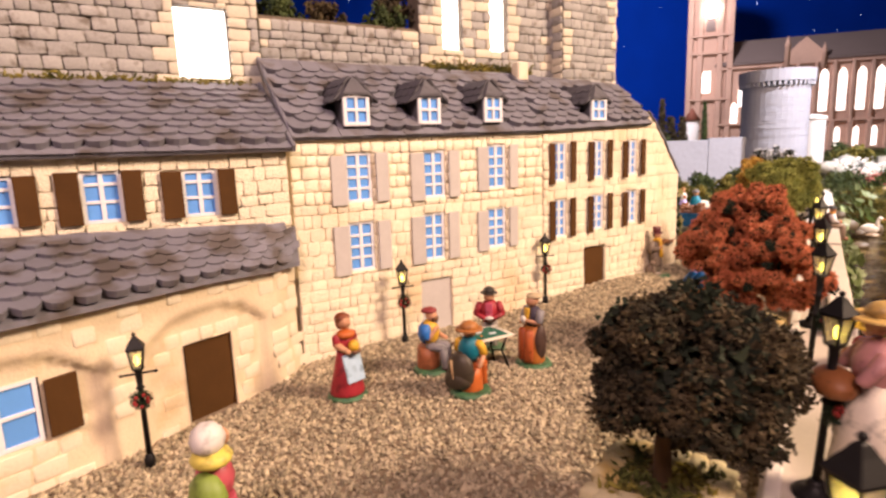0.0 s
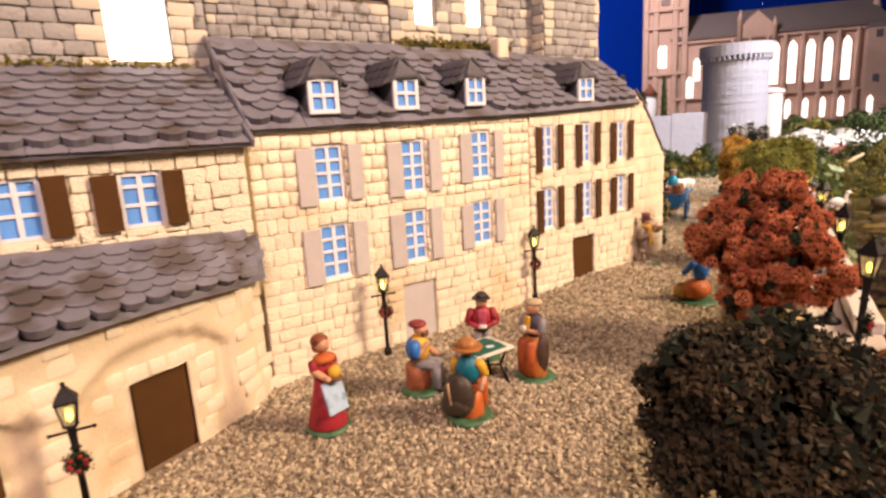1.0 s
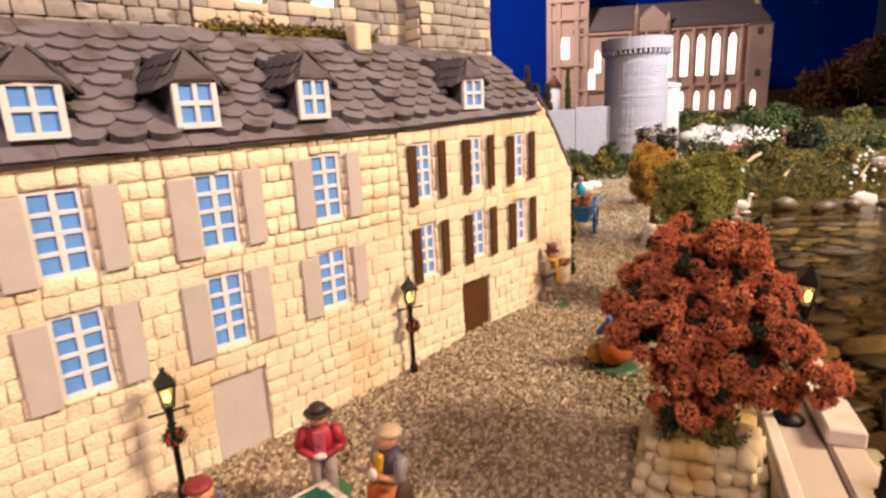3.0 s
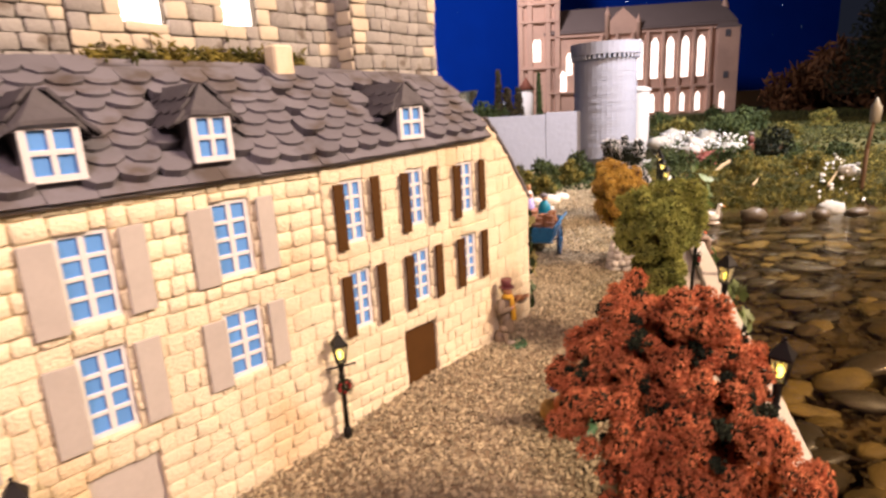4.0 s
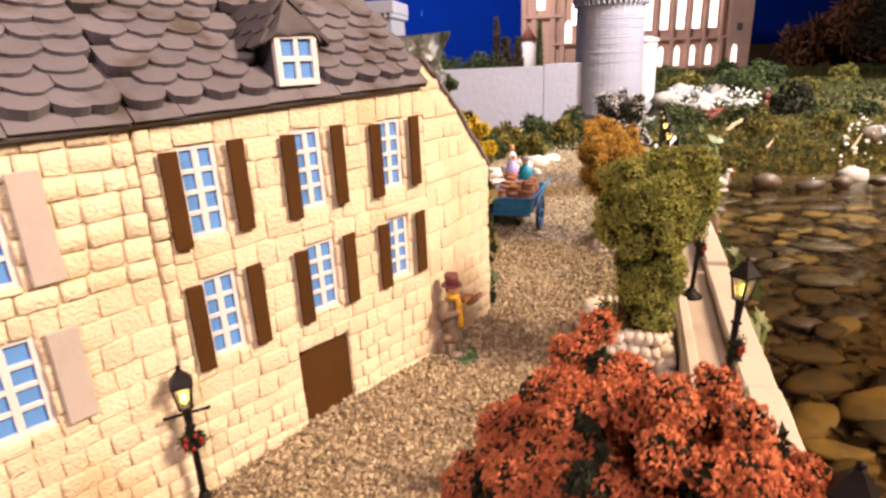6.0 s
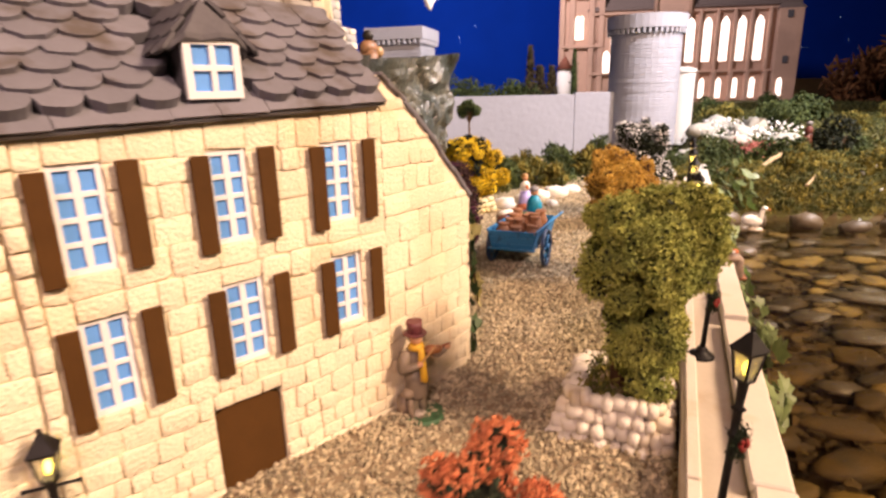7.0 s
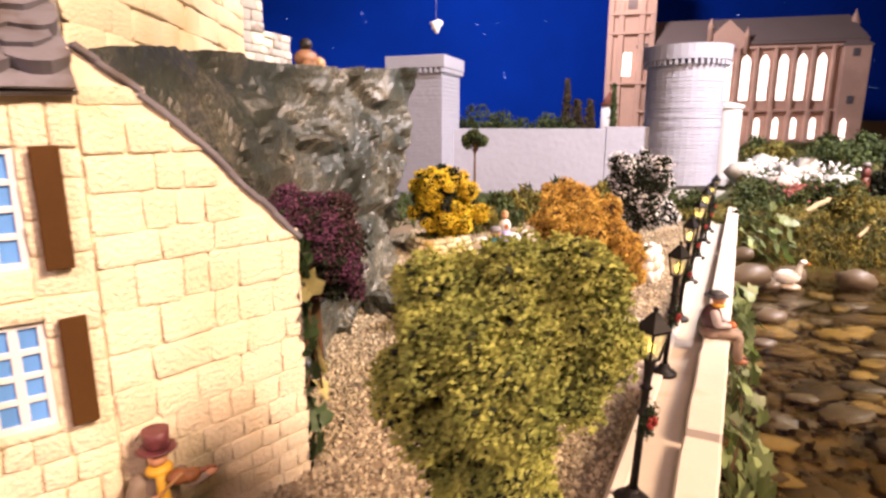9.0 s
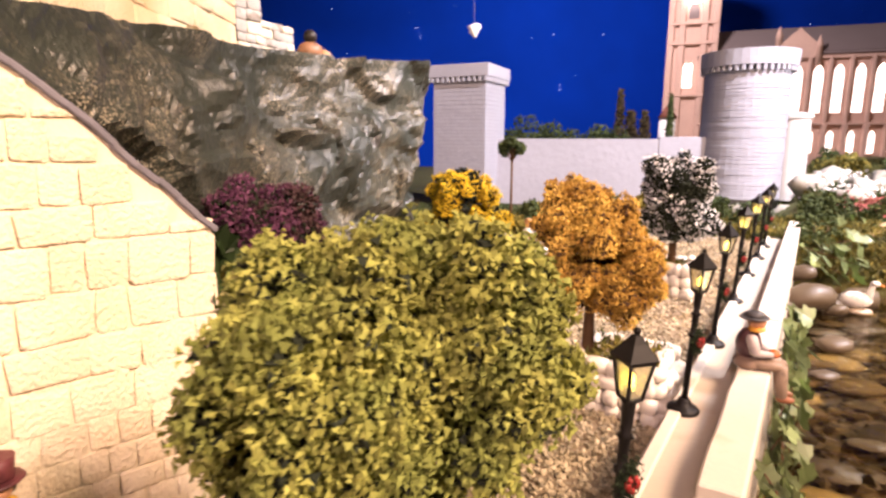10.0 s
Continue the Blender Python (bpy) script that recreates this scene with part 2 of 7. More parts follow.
def arrays_mesh(name, verts, faces, material, smooth=False):
    me = bpy.data.meshes.new(name)
    n, k = faces.shape
    me.vertices.add(len(verts))
    me.vertices.foreach_set("co", verts.astype(np.float32).ravel())
    me.loops.add(n * k)
    me.loops.foreach_set("vertex_index", faces.astype(np.int32).ravel())
    me.polygons.add(n)
    me.polygons.foreach_set("loop_start", np.arange(0, n * k, k, dtype=np.int32))
    me.polygons.foreach_set("use_smooth", np.full(n, smooth))
    me.update(calc_edges=True)
    me.materials.append(material)
    return me


OCTA_V = np.array([(1, 0, 0), (-1, 0, 0), (0, 1, 0), (0, -1, 0), (0, 0, 1), (0, 0, -1)], float)
OCTA_F = np.array([(0, 2, 4), (2, 1, 4), (1, 3, 4), (3, 0, 4), (2, 0, 5), (1, 2, 5), (3, 1, 5), (0, 3, 5)])
TETRA_V = np.array([(1, 0.2, -0.4), (-0.7, 0.8, -0.3), (-0.4, -0.9, -0.2), (0.1, 0.0, 0.9)], float)
TETRA_F = np.array([(0, 1, 3), (1, 2, 3), (2, 0, 3), (1, 0, 2)])
LEAF_V = np.array([(0, -1, 0), (0.55, -0.1, 0.18), (0, 1, -0.1), (-0.55, -0.1, 0.18), (0, 0, -0.12), (0, 0.1, 0.3)], float)


def scattered(name, spots, sizes, material, rng, flat=(1.0, 0.8, 0.55), base=OCTA_V, tilt=None):
    """One mesh of many small turned grains or leaf clumps."""
    n = len(spots)
    q = rng.normal(size=(n, 4))
    if tilt is not None:
        q[:, 1:3] *= tilt
    q /= np.linalg.norm(q, axis=1, keepdims=True)
    w, x, y, z = q.T
    rot = np.stack([np.stack([1 - 2 * (y * y + z * z), 2 * (x * y - z * w), 2 * (x * z + y * w)], -1), np.stack([2 * (x * y + z * w), 1 - 2 * (x * x + z * z), 2 * (y * z - x * w)], -1), np.stack([2 * (x * z - y * w), 2 * (y * z + x * w), 1 - 2 * (x * x + y * y)], -1)], 1)
    local = base[None] * np.array(flat) * rng.uniform(0.65, 1.25, (n, len(base), 1)) * sizes[:, None, None]
    verts = np.einsum("nij,nkj->nki", rot, local) + spots[:, None]
    shape = OCTA_F if len(base) == 6 else TETRA_F
    faces = (shape[None] + len(base) * np.arange(n)[:, None, None]).reshape(-1, 3)
    return arrays_mesh(name, verts.reshape(-1, 3), faces, material)


def crown_spots(clumps, n, rng, shell=0.55):
    """Points in and on a set of ball-shaped clumps, thick towards their skins."""
    c = np.array([k[:3] for k in clumps])
    r = np.array([k[3] for k in clumps])
    pick = rng.choice(len(c), n, p=r**2 / (r**2).sum())
    d = rng.normal(size=(n, 3))
    d /= np.linalg.norm(d, axis=1, keepdims=True)
    far = 1 - (1 - shell) * rng.random(n) ** 1.6
    lump = 1 + 0.16 * np.sin(d[:, 0] * 7 + pick) * np.sin(d[:, 1] * 6 + 2 * pick) + 0.12 * np.sin(d[:, 2] * 9 + pick)
    return c[pick] + d * (r[pick] * far * lump)[:, None]


def clump_set(rng, centre, radii, n, size):
    """Centres of leaf clumps over an egg-shaped crown, uneven."""
    out = []
    for _ in range(n):
        d = rng.normal(size=3)
        d /= np.linalg.norm(d)
        k = rng.uniform(0.55, 0.88)
        out.append((centre[0] + radii[0] * d[0] * k, centre[1] + radii[1] * d[1] * k, centre[2] + radii[2] * d[2] * k, size * rng.uniform(0.7, 1.3)))
    return out


def add_tube(bm, points, r0, r1, seg=7):
    """One bent, tapering tube through the points."""
    rings = []
    n = len(points)
    for k, p in enumerate(points):
        d = Vector(points[min(k + 1, n - 1)]) - Vector(points[max(k - 1, 0)])
        turn = d.to_track_quat("Z", "Y").to_matrix()
        r = r0 + (r1 - r0) * k / (n - 1)
        rings.append([bm.verts.new(Vector(p) + turn @ Vector((r * math.cos(2 * math.pi * j / seg), r * math.sin(2 * math.pi * j / seg), 0))) for j in range(seg)])
    for a, b in zip(rings, rings[1:]):
        for j in range(seg):
            bm.faces.new((a[j], a[(j + 1) % seg], b[(j + 1) % seg], b[j])).smooth = True
    bm.faces.new(rings[0][::-1])
    bm.faces.new(rings[-1])


def rounded_block(name, seed, material, bulge=0.55):
    """A worn, pillowed block, 1 x 1 x 1, its face towards -y, its back open at y = 0."""
    rng = random.Random(seed)
    edge = [-0.5, -0.43, 0.43, 0.5]
    bm = bmesh.new()
    grid = []
    for i, z in enumerate(edge):
        row = []
        for j, x in enumerate(edge):
            rim = (i in (0, 3)) + (j in (0, 3))
            y = -1.0 + rng.uniform(-0.12, 0.12) if rim == 0 else (-bulge if rim == 1 else -0.25) + rng.uniform(-0.12, 0.12)
            cut = rng.uniform(0.80, 0.97) if rim == 2 else 1.0
            row.append(bm.verts.new((x * cut + rng.uniform(-0.03, 0.03), y, z * cut + rng.uniform(-0.045, 0.045))))
        grid.append(row)
    for i in range(3):
        for j in range(3):
            bm.faces.new((grid[i][j], grid[i][j + 1], grid[i + 1][j + 1], grid[i + 1][j]))
    ring = grid[0] + [grid[1][3], grid[2][3]] + grid[3][::-1] + [grid[2][0], grid[1][0]]
    back = [bm.verts.new((v.co.x, 0.1, v.co.z)) for v in ring]
    for k in range(len(ring)):
        n = (k + 1) % len(ring)
        bm.faces.new((ring[n], ring[k], back[k], back[n]))
    for f in bm.faces:
        f.smooth = True
    me = bpy.data.meshes.new(name)
    bm.to_mesh(me)
    bm.free()
    me.materials.append(material)
    return me


def fish_scale(name, seed, material, square=False):
    """A slate 1 wide and 1 long with a rounded lower end, 0.1 thick; it hangs from y = 0 to y = -1."""
    rng = random.Random(seed)
    bm = bmesh.new()
    if square:
        outline = [(-0.49, 0.1), (-0.49, -1), (0.49, -1), (0.49, 0.1)]
    else:
        outline = [(-0.50, 0.15), (-0.505, -0.58)] + [(-0.505 * math.cos(a), -0.58 - 0.42 * math.sin(a)) for a in (0.4, 0.8, 1.2, 1.57, 1.94, 2.34, 2.74)] + [(0.505, -0.58), (0.50, 0.15)]
    outline = [(x + rng.uniform(-0.03, 0.03), y + rng.uniform(-0.04, 0.04)) for x, y in outline]
    top = [bm.verts.new((x, y, 0.1 + 0.02 * rng.random())) for x, y in outline]
    low = [bm.verts.new((x * 0.94, y * 0.92, -0.06)) for x, y in outline]
    bm.faces.new(top)
    for k in range(len(outline)):
        n = (k + 1) % len(outline)
        bm.faces.new((top[n], top[k], low[k], low[n]))
    bmesh.ops.recalc_face_normals(bm, faces=bm.faces[:])
    me = bpy.data.meshes.new(name)
    bm.to_mesh(me)
    bm.free()
    me.materials.append(material)
    return me


def joined(name, placed, parent, label=""):
    """The pieces past the first three hundred of a wall, in one mesh."""
    verts, faces, n = [], [], 0
    for me, m in placed:
        co = np.empty(len(me.vertices) * 3, np.float32)
        me.vertices.foreach_get("co", co)
        t = np.array(m)
        verts.append(co.reshape(-1, 3) @ t[:3, :3].T + t[:3, 3])
        faces += [tuple(k + n for k in f.vertices) for f in me.polygons]
        n += len(me.vertices)
    out = bpy.data.meshes.new(name)
    out.from_pydata(np.concatenate(verts).tolist(), [], faces)
    out.polygons.foreach_set("use_smooth", np.full(len(out.polygons), True))
    out.materials.append(placed[0][0].materials[0])
    ob = new(name, out)
    ob.parent = parent
    return tagged(ob, label, kind="stuff")


def lay_blocks(parent, meshes, s0, s1, z0, top, holes, row, length, depth, seed, name="stone_block", base=None, meshes_of=None, most=300, wavy=1.0):
    """Courses of blocks on the face y = 0 of a wall between s0 and s1, from z0 up to top(s), round the holes."""
    rng = random.Random(seed)
    z = z0
    placed = []
    while z < max(top(s0), top(s1), top((s0 + s1) / 2)) - 0.004:
        grow = row(z) / row(z0) if callable(row) else 1.0
        h = (row(z) if callable(row) else row) * rng.uniform(0.82, 1.18)
        spans = [(s0, s1, z, z + h)]
        for a, b, c, d in holes:
            if c < z + h - 0.0005 and d > z + 0.0005:
                spans = [t for s, e, u, v in spans for t in ((s, min(e, a), u, v), (max(s, b), e, u, v)) if t[1] - t[0] > 0.0025]
                spans += [t for t in ((max(a, s0), min(b, s1), z, c), (max(a, s0), min(b, s1), d, z + h)) if t[3] - t[2] > 0.0022]
        for s, e, u, v in spans:
            x = s
            while x < e - 1e-4:
                w = min(length * grow * rng.uniform(0.6, 1.45), e - x)
                if e - x - w < length * grow * 0.4:
                    w = e - x
                hh = min(v - u, max(top(x + w * 0.94) - u, min(0.5 * (v - u), top(x + w * 0.6) - u)))
                if hh > 0.002:
                    ms = meshes_of(x + w / 2, u + hh / 2, rng) if meshes_of else meshes
                    wave = 0.0016 * wavy * noise.noise(Vector(((x + w / 2) * 26, u * 9, seed)))
                    turn = pose(x + w / 2, 0, u + hh / 2 + wave, rng.uniform(-3, 3), rng.uniform(-3, 3), rng.uniform(-2, 2))
                    placed.append((rng.choice(ms), turn @ Matrix.Diagonal((w - rng.uniform(0.0006, 0.0015), depth * rng.uniform(0.65, 1.45), hh - rng.uniform(0.0004, 0.0013), 1))))
                x += w
        z += h
    for me, m in placed[:most]:
        piece(name, me, parent, m)
    rest = {}
    for me, m in placed[most:]:
        rest.setdefault(me.materials[0].name, []).append((me, m))
    for group in rest.values():
        joined("upper_masonry", group, parent, "upper courses of the same stones")


def wall_mesh(bm, s0, s1, z0, z1, holes, front, back, mi=0):
    """A wall with real openings, from y = front to y = back."""
    xs = sorted({s0, s1, *(v for h in holes for v in h[:2] if s0 < v < s1)})
    zs = sorted({z0, z1, *(v for h in holes for v in h[2:] if z0 < v < z1)})
    for a, b in zip(xs, xs[1:]):
        for c, d in zip(zs, zs[1:]):
            if any(h[0] < (a + b) / 2 < h[1] and h[2] < (c + d) / 2 < h[3] for h in holes):
                continue
            add_box(bm, ((a + b) / 2, (front + back) / 2, (c + d) / 2), (b - a, back - front, d - c), mi=mi)
    bmesh.ops.remove_doubles(bm, verts=bm.verts[:], dist=1e-6)


def lay_tiles(parent, meshes, m, x0, x1, rise, width, pitch, thick, seed, skip=None, name="slate"):
    """Rows of slates on a slope: m maps x along the eave, y up the slope, z off it."""
    rng = random.Random(seed)
    y, k = pitch * 1.25, 0
    while y < rise + pitch * 0.3:
        x = x0 + width * (0.5 if k % 2 else 0.02)
        while x < x1 - width * 0.3:
            w = width * rng.uniform(0.93, 1.07)
            cx = min(x + w / 2, x1 - w / 2)
            if not (skip and skip(cx, y - pitch * 0.6)):
                t = m @ pose(cx, y, 0.0002, -(11.0 + rng.uniform(-1.2, 2.2)), rng.uniform(-1.2, 1.2), rng.uniform(-2.0, 2.0))
                piece(name, rng.choice(meshes), parent, t @ Matrix.Diagonal((w, pitch * 1.62 * rng.uniform(0.96, 1.05), thick, 1)))
            x += w
        y += pitch
        k += 1


# ---- plan: facade frame (along the street, into the houses) and quay frame (along the river, towards the street) ----
STREET = pose(-0.165, 0.6345, 0, 0, 0, 32.3)
QUAY_M = pose(0.3903, 0.6009, 0, 0, 0, 57.0)
QUAY_IN = QUAY_M.inverted()
STREET_IN = STREET.inverted()


def smooth(a, b, x):
    t = min(1.0, max(0.0, (x - a) / (b - a)))
    return t * t * (3 - 2 * t)


def bank_line(x):
    """Where the far bank of the river begins, as y for a given x."""
    return 1.84 - 0.47 * (x - 1.32)


def ground_height(x, y):
    q = QUAY_IN @ Vector((x, y, 0))
    s = STREET_IN @ Vector((x, y, 0))
    land = -0.013 + 0.013 * smooth(-0.12, 0.12, s.x) + 0.006 * smooth(0.3, 0.48, s.x) + 0.022 * smooth(1.1, 1.7, y) - 0.095 * smooth(2.0, 3.3, y)
    wall = 0.187 * max(0.0, s.x - 0.607)
    land += 0.010 * smooth(-0.10, -0.01, s.y - wall) * smooth(0.32, 0.5, s.x) * (1 - smooth(0.76, 0.9, s.x))
    land += 0.003 * noise.noise(Vector((x * 9, y * 9, 0)))
    bed = -0.105 + 0.008 * noise.noise(Vector((x * 6, y * 6, 3)))
    far = smooth(-0.03, 0.10, (y - bank_line(x)) * 0.9)
    hill = 0.015 + 0.072 * min(1.0, max(0.0, math.hypot(x - 1.2, y - 1.7) - 0.15)) + 0.02 * noise.noise(Vector((x * 3, y * 3, 5)))
    hill = min(hill, 0.33)
    river = bed + (hill - bed) * far
    cross = smooth(-0.030, -0.055, q.y)
    return land + (river - land) * cross


def axis(lo, a, b, hi, step, coarse):
    return sorted({round(v, 4) for v in [*np.arange(lo, a, coarse), *np.arange(a, b, step), *np.arange(b, hi + coarse, coarse)]})


def build_ground():
    xs, ys = axis(-3.0, -0.5, 1.6, 9.0, 0.014, 0.11), axis(-2.0, 0.0, 2.1, 7.6, 0.014, 0.11)
    verts = np.array([(x, y, ground_height(x, y)) for y in ys for x in xs])
    nx, ny = len(xs), len(ys)
    i = np.arange((ny - 1) * nx).reshape(ny - 1, nx)[:, :-1].ravel()
    faces = np.stack([i, i + 1, i + nx + 1, i + nx], 1)
    me = arrays_mesh("ground", verts, faces, EARTH, True)
    me.materials.append(GRASS)
    me.materials.append(RIVER_STONE)
    centre = verts[faces].mean(1)
    kind = np.zeros(len(faces), np.int32)
    for k, (x, y, z) in enumerate(centre):
        if (QUAY_IN @ Vector((x, y, 0))).y < -0.045:
            kind[k] = 1 if y > bank_line(x) + 0.02 else 2
        elif y > 2.15:
            kind[k] = 1
    me.polygons.foreach_set("material_index", kind)
    tagged(new("ground", me), "gravel street, stony riverbed and mossy garden ground of the model village", "ground", kind="structure")


build_ground()


def build_room():
    bm = bmesh.new()
    add_box(bm, (3.0, 8.65, 1.2), (13.0, 0.1, 4.4))
    add_box(bm, (-3.25, 2.6, 1.2), (0.1, 10.4, 4.4))
    tagged(part("backdrop", bm, BACKDROP), "night-blue painted backdrop of the model village", "backdrop", kind="structure")
    bm = bmesh.new()
    add_box(bm, (9.4, 2.6, 1.2), (0.1, 10.4, 4.4))
    add_box(bm, (3.0, -2.6, 1.2), (12.6, 0.1, 4.4))
    tagged(part("wall_back", bm, ROOM), "dark wall of the exhibition room", "wall", kind="structure")
    bm = bmesh.new()
    add_box(bm, (3.0, 2.6, 3.4), (12.8, 10.6, 0.1))
    tagged(part("ceiling", bm, ROOM), "dark ceiling of the exhibition room", "ceiling", kind="structure")
    rng = np.random.default_rng(5)
    n = 110
    spots = np.stack([rng.uniform(-2.5, 9, n), np.full(n, 8.592), rng.uniform(0.2, 3.0, n)], 1)
    ob = new("star_lights", scattered("star_lights", spots, rng.uniform(0.003, 0.008, n), STAR, rng, (1, 0.3, 1)))
    tagged(ob, "tiny white star lights on the blue backdrop", "star light", kind="stuff")
    bm = bmesh.new()
    add_box(bm, (7.6, 8.2, 0.02), (2.6, 0.04, 0.62), bevel=0.01)
    tagged(part("trim", bm, mat("tan_board", (0.42, 0.28, 0.12), 0.8, 0.15, 3, 30, 0.2, 0.004)), "tan board along the foot of the backdrop", "trim", kind="structure")


build_room()

# ---- river ----


def build_water():
    bm = bmesh.new()
    corners = [QUAY_M @ Vector((-1.3, -0.05, -0.062)), QUAY_M @ Vector((1.62, -0.05, -0.062)), Vector((3.6, 0.85, -0.062)), Vector((2.0, -1.6, -0.062))]
    bm.faces.new([bm.verts.new(c) for c in corners])
    bmesh.ops.subdivide_edges(bm, edges=bm.edges[:], cuts=6, use_grid_fill=True)
    bmesh.ops.recalc_face_normals(bm, faces=bm.faces[:])
    for f in bm.faces:
        if f.normal.z < 0:
            f.normal_flip()
    ob = part("water", bm, WATER, smooth=True)
    ob.visible_shadow = False
    tagged(ob, "shallow clear water running over the stony riverbed", "water", kind="structure")


build_water()

# ---- quay ----


def build_quay():
    q = thing("quay_wall", QUAY_M, "cream painted quay wall with a stone cap along the river", "quay wall", kind="structure")
    bm = bmesh.new()
    add_box(bm, (0.25, -0.0145, -0.032), (3.1, 0.039, 0.136), bevel=0.002)
    part("walkway", bm, QUAY, q)
    bm = bmesh.new()
    add_box(bm, (0.25, -0.0452, -0.036), (3.1, 0.022, 0.150), bevel=0.002)
    part("river_face", bm, QUAY, q)
    rng = random.Random(8)
    runs = [(-0.035, 0.23, 1), (0.235, 0.505, 0), (0.51, 0.86, 1), (0.865, 1.2, 1), (1.205, 1.75, 1)]
    for a, b, high in runs:
        bm = bmesh.new()
        h = 0.0125 if high else 0.009
        add_box(bm, ((a + b) / 2, -0.0445, 0.0385 + h / 2), (b - a - 0.002, 0.024, h), bevel=0.0015)
        bmesh.ops.subdivide_edges(bm, edges=[e for e in bm.edges if e.calc_length() > 0.1], cuts=14)
        for v in bm.verts:
            v.co += Vector((0, 1, 0.6)) * 0.0012 * noise.noise(v.co * 38)
        part("cap_stone", bm, QUAY_CAP, q, "white painted cap stone")
    for k in range(16):
        bm = bmesh.new()
        a = -1.28 + k * 0.19
        add_box(bm, (a + 0.094, -0.002, 0.0375), (0.187, 0.009, 0.004), bevel=0.001)
        part("kerb_stone", bm, QUAY_CAP, q)


build_quay()

# ---- houses ----
BLOCKS = [rounded_block("stone_block", k, CREAM, 0.78) for k in range(9)]
PALE = [rounded_block("quoin_stone", 40 + k, CASTLE_PALE) for k in range(4)]
CASTLE_BLOCKS = [rounded_block("castle_stone", 20 + k, CASTLE, 0.45) for k in range(6)]
SCALES = [fish_scale("slate", k, SLATE) for k in range(6)]
SQUARES = [fish_scale("eave_slate", 30 + k, SLATE, True) for k in range(3)]


def unit_box(name, material, bevel=0.06):
    bm = bmesh.new()
    add_box(bm, (0, 0, 0), (1, 1, 1), bevel=bevel)
    me = bpy.data.meshes.new(name)
    bm.to_mesh(me)
    bm.free()
    me.materials.append(material)
    return me


PANE_MESH = unit_box("pane", BLUE_PANE, 0.03)


def add_ring(bm, w, h, t, depth, z=0.0):
    """A rectangular frame w x h with members t wide, as one closed shape about its middle."""
    loops = []
    for y in (-depth / 2, depth / 2):
        for a, b in ((w / 2, h / 2), (w / 2 - t, h / 2 - t)):
            loops.append([bm.verts.new((x * a, y, z + k * b)) for x, k in ((-1, -1), (1, -1), (1, 1), (-1, 1))])
    fo, fi, bo, bi = loops
    for k in range(4):
        n = (k + 1) % 4
        for p, q in ((fo, fi), (bi, bo), (fi, bi), (bo, fo)):
            bm.faces.new((p[k], p[n], q[n], q[k]))


BAR_MESH = unit_box("glazing_bar", WHITE_PAINT, 0.08)


def window(house, s0, s1, z0, z1, cols, rows, y=0.0022, frame_w=0.0032, bar=0.0030, first=1.0):
    """A white casement with painted blue panes, in an opening of the wall."""
    bm = bmesh.new()
    w, h = s1 - s0, z1 - z0
    add_ring(bm, w, h, frame_w, 0.003)
    iw, ih = w - 2 * frame_w, h - 2 * frame_w
    weights = [first] + [1.0] * (rows - 1)
    cuts = np.cumsum([0] + weights) / sum(weights)
    rng = random.Random(int(s0 * 1000 + z0 * 777))
    win = part("window", bm, WHITE_PAINT, house, "white window frame with glazing bars", pose((s0 + s1) / 2, y, (z0 + z1) / 2, 0, rng.uniform(-0.6, 0.6), 0))
    for c in range(1, cols):
        piece("glazing_bar", BAR_MESH, win, pose(-iw / 2 + iw * c / cols, -0.0002, 0) @ Matrix.Diagonal((bar * 1.35, 0.0026, ih, 1)))
    for c in cuts[1:-1]:
        piece("glazing_bar", BAR_MESH, win, pose(0, -0.0001, ih / 2 - ih * c, 0, rng.uniform(-1, 1), 0) @ Matrix.Diagonal((iw, 0.0022, bar, 1)))
    for c in range(cols):
        for a, b in zip(cuts, cuts[1:]):
            piece("pane", PANE_MESH, win, pose(-iw / 2 + iw * (c + 0.5) / cols, 0.0011, ih / 2 - ih * (a + b) / 2, 0, rng.uniform(-1.5, 1.5), 0) @ Matrix.Diagonal((iw / cols * 0.99, 0.0014, ih * (b - a) * 0.99, 1)))
    return win


def shutter(house, s0, s1, z0, z1, material, y=-0.0042, lean=0.0, label=""):
    bm = bmesh.new()
    w, h = s1 - s0, z1 - z0
    add_box(bm, (0, 0, 0), (w, 0.0024, h), bevel=0.0005)
    part("shutter", bm, material, house, label, pose((s0 + s1) / 2, y, (z0 + z1) / 2, 0, 0, lean))


def plank_door(house, s0, s1, z0, z1, material, label, y=0.004, arch=0.0):
    bm = bmesh.new()
    n = 8
    outline = [(s0, z0), (s1, z0)] + [(s1 + (s0 - s1) * k / n, z1 - arch * abs(2 * k / n - 1) ** 2.5) for k in range(n + 1)]
    front = [bm.verts.new((s, -0.002, z)) for s, z in outline]
    back = [bm.verts.new((s, 0.002, z)) for s, z in outline]
    bm.faces.new(front)
    for k in range(len(outline)):
        j = (k + 1) % len(outline)
        bm.faces.new((front[j], front[k], back[k], back[j]))
    door = part("door", bm, material, house, label, pose(0, y, 0))
    return door


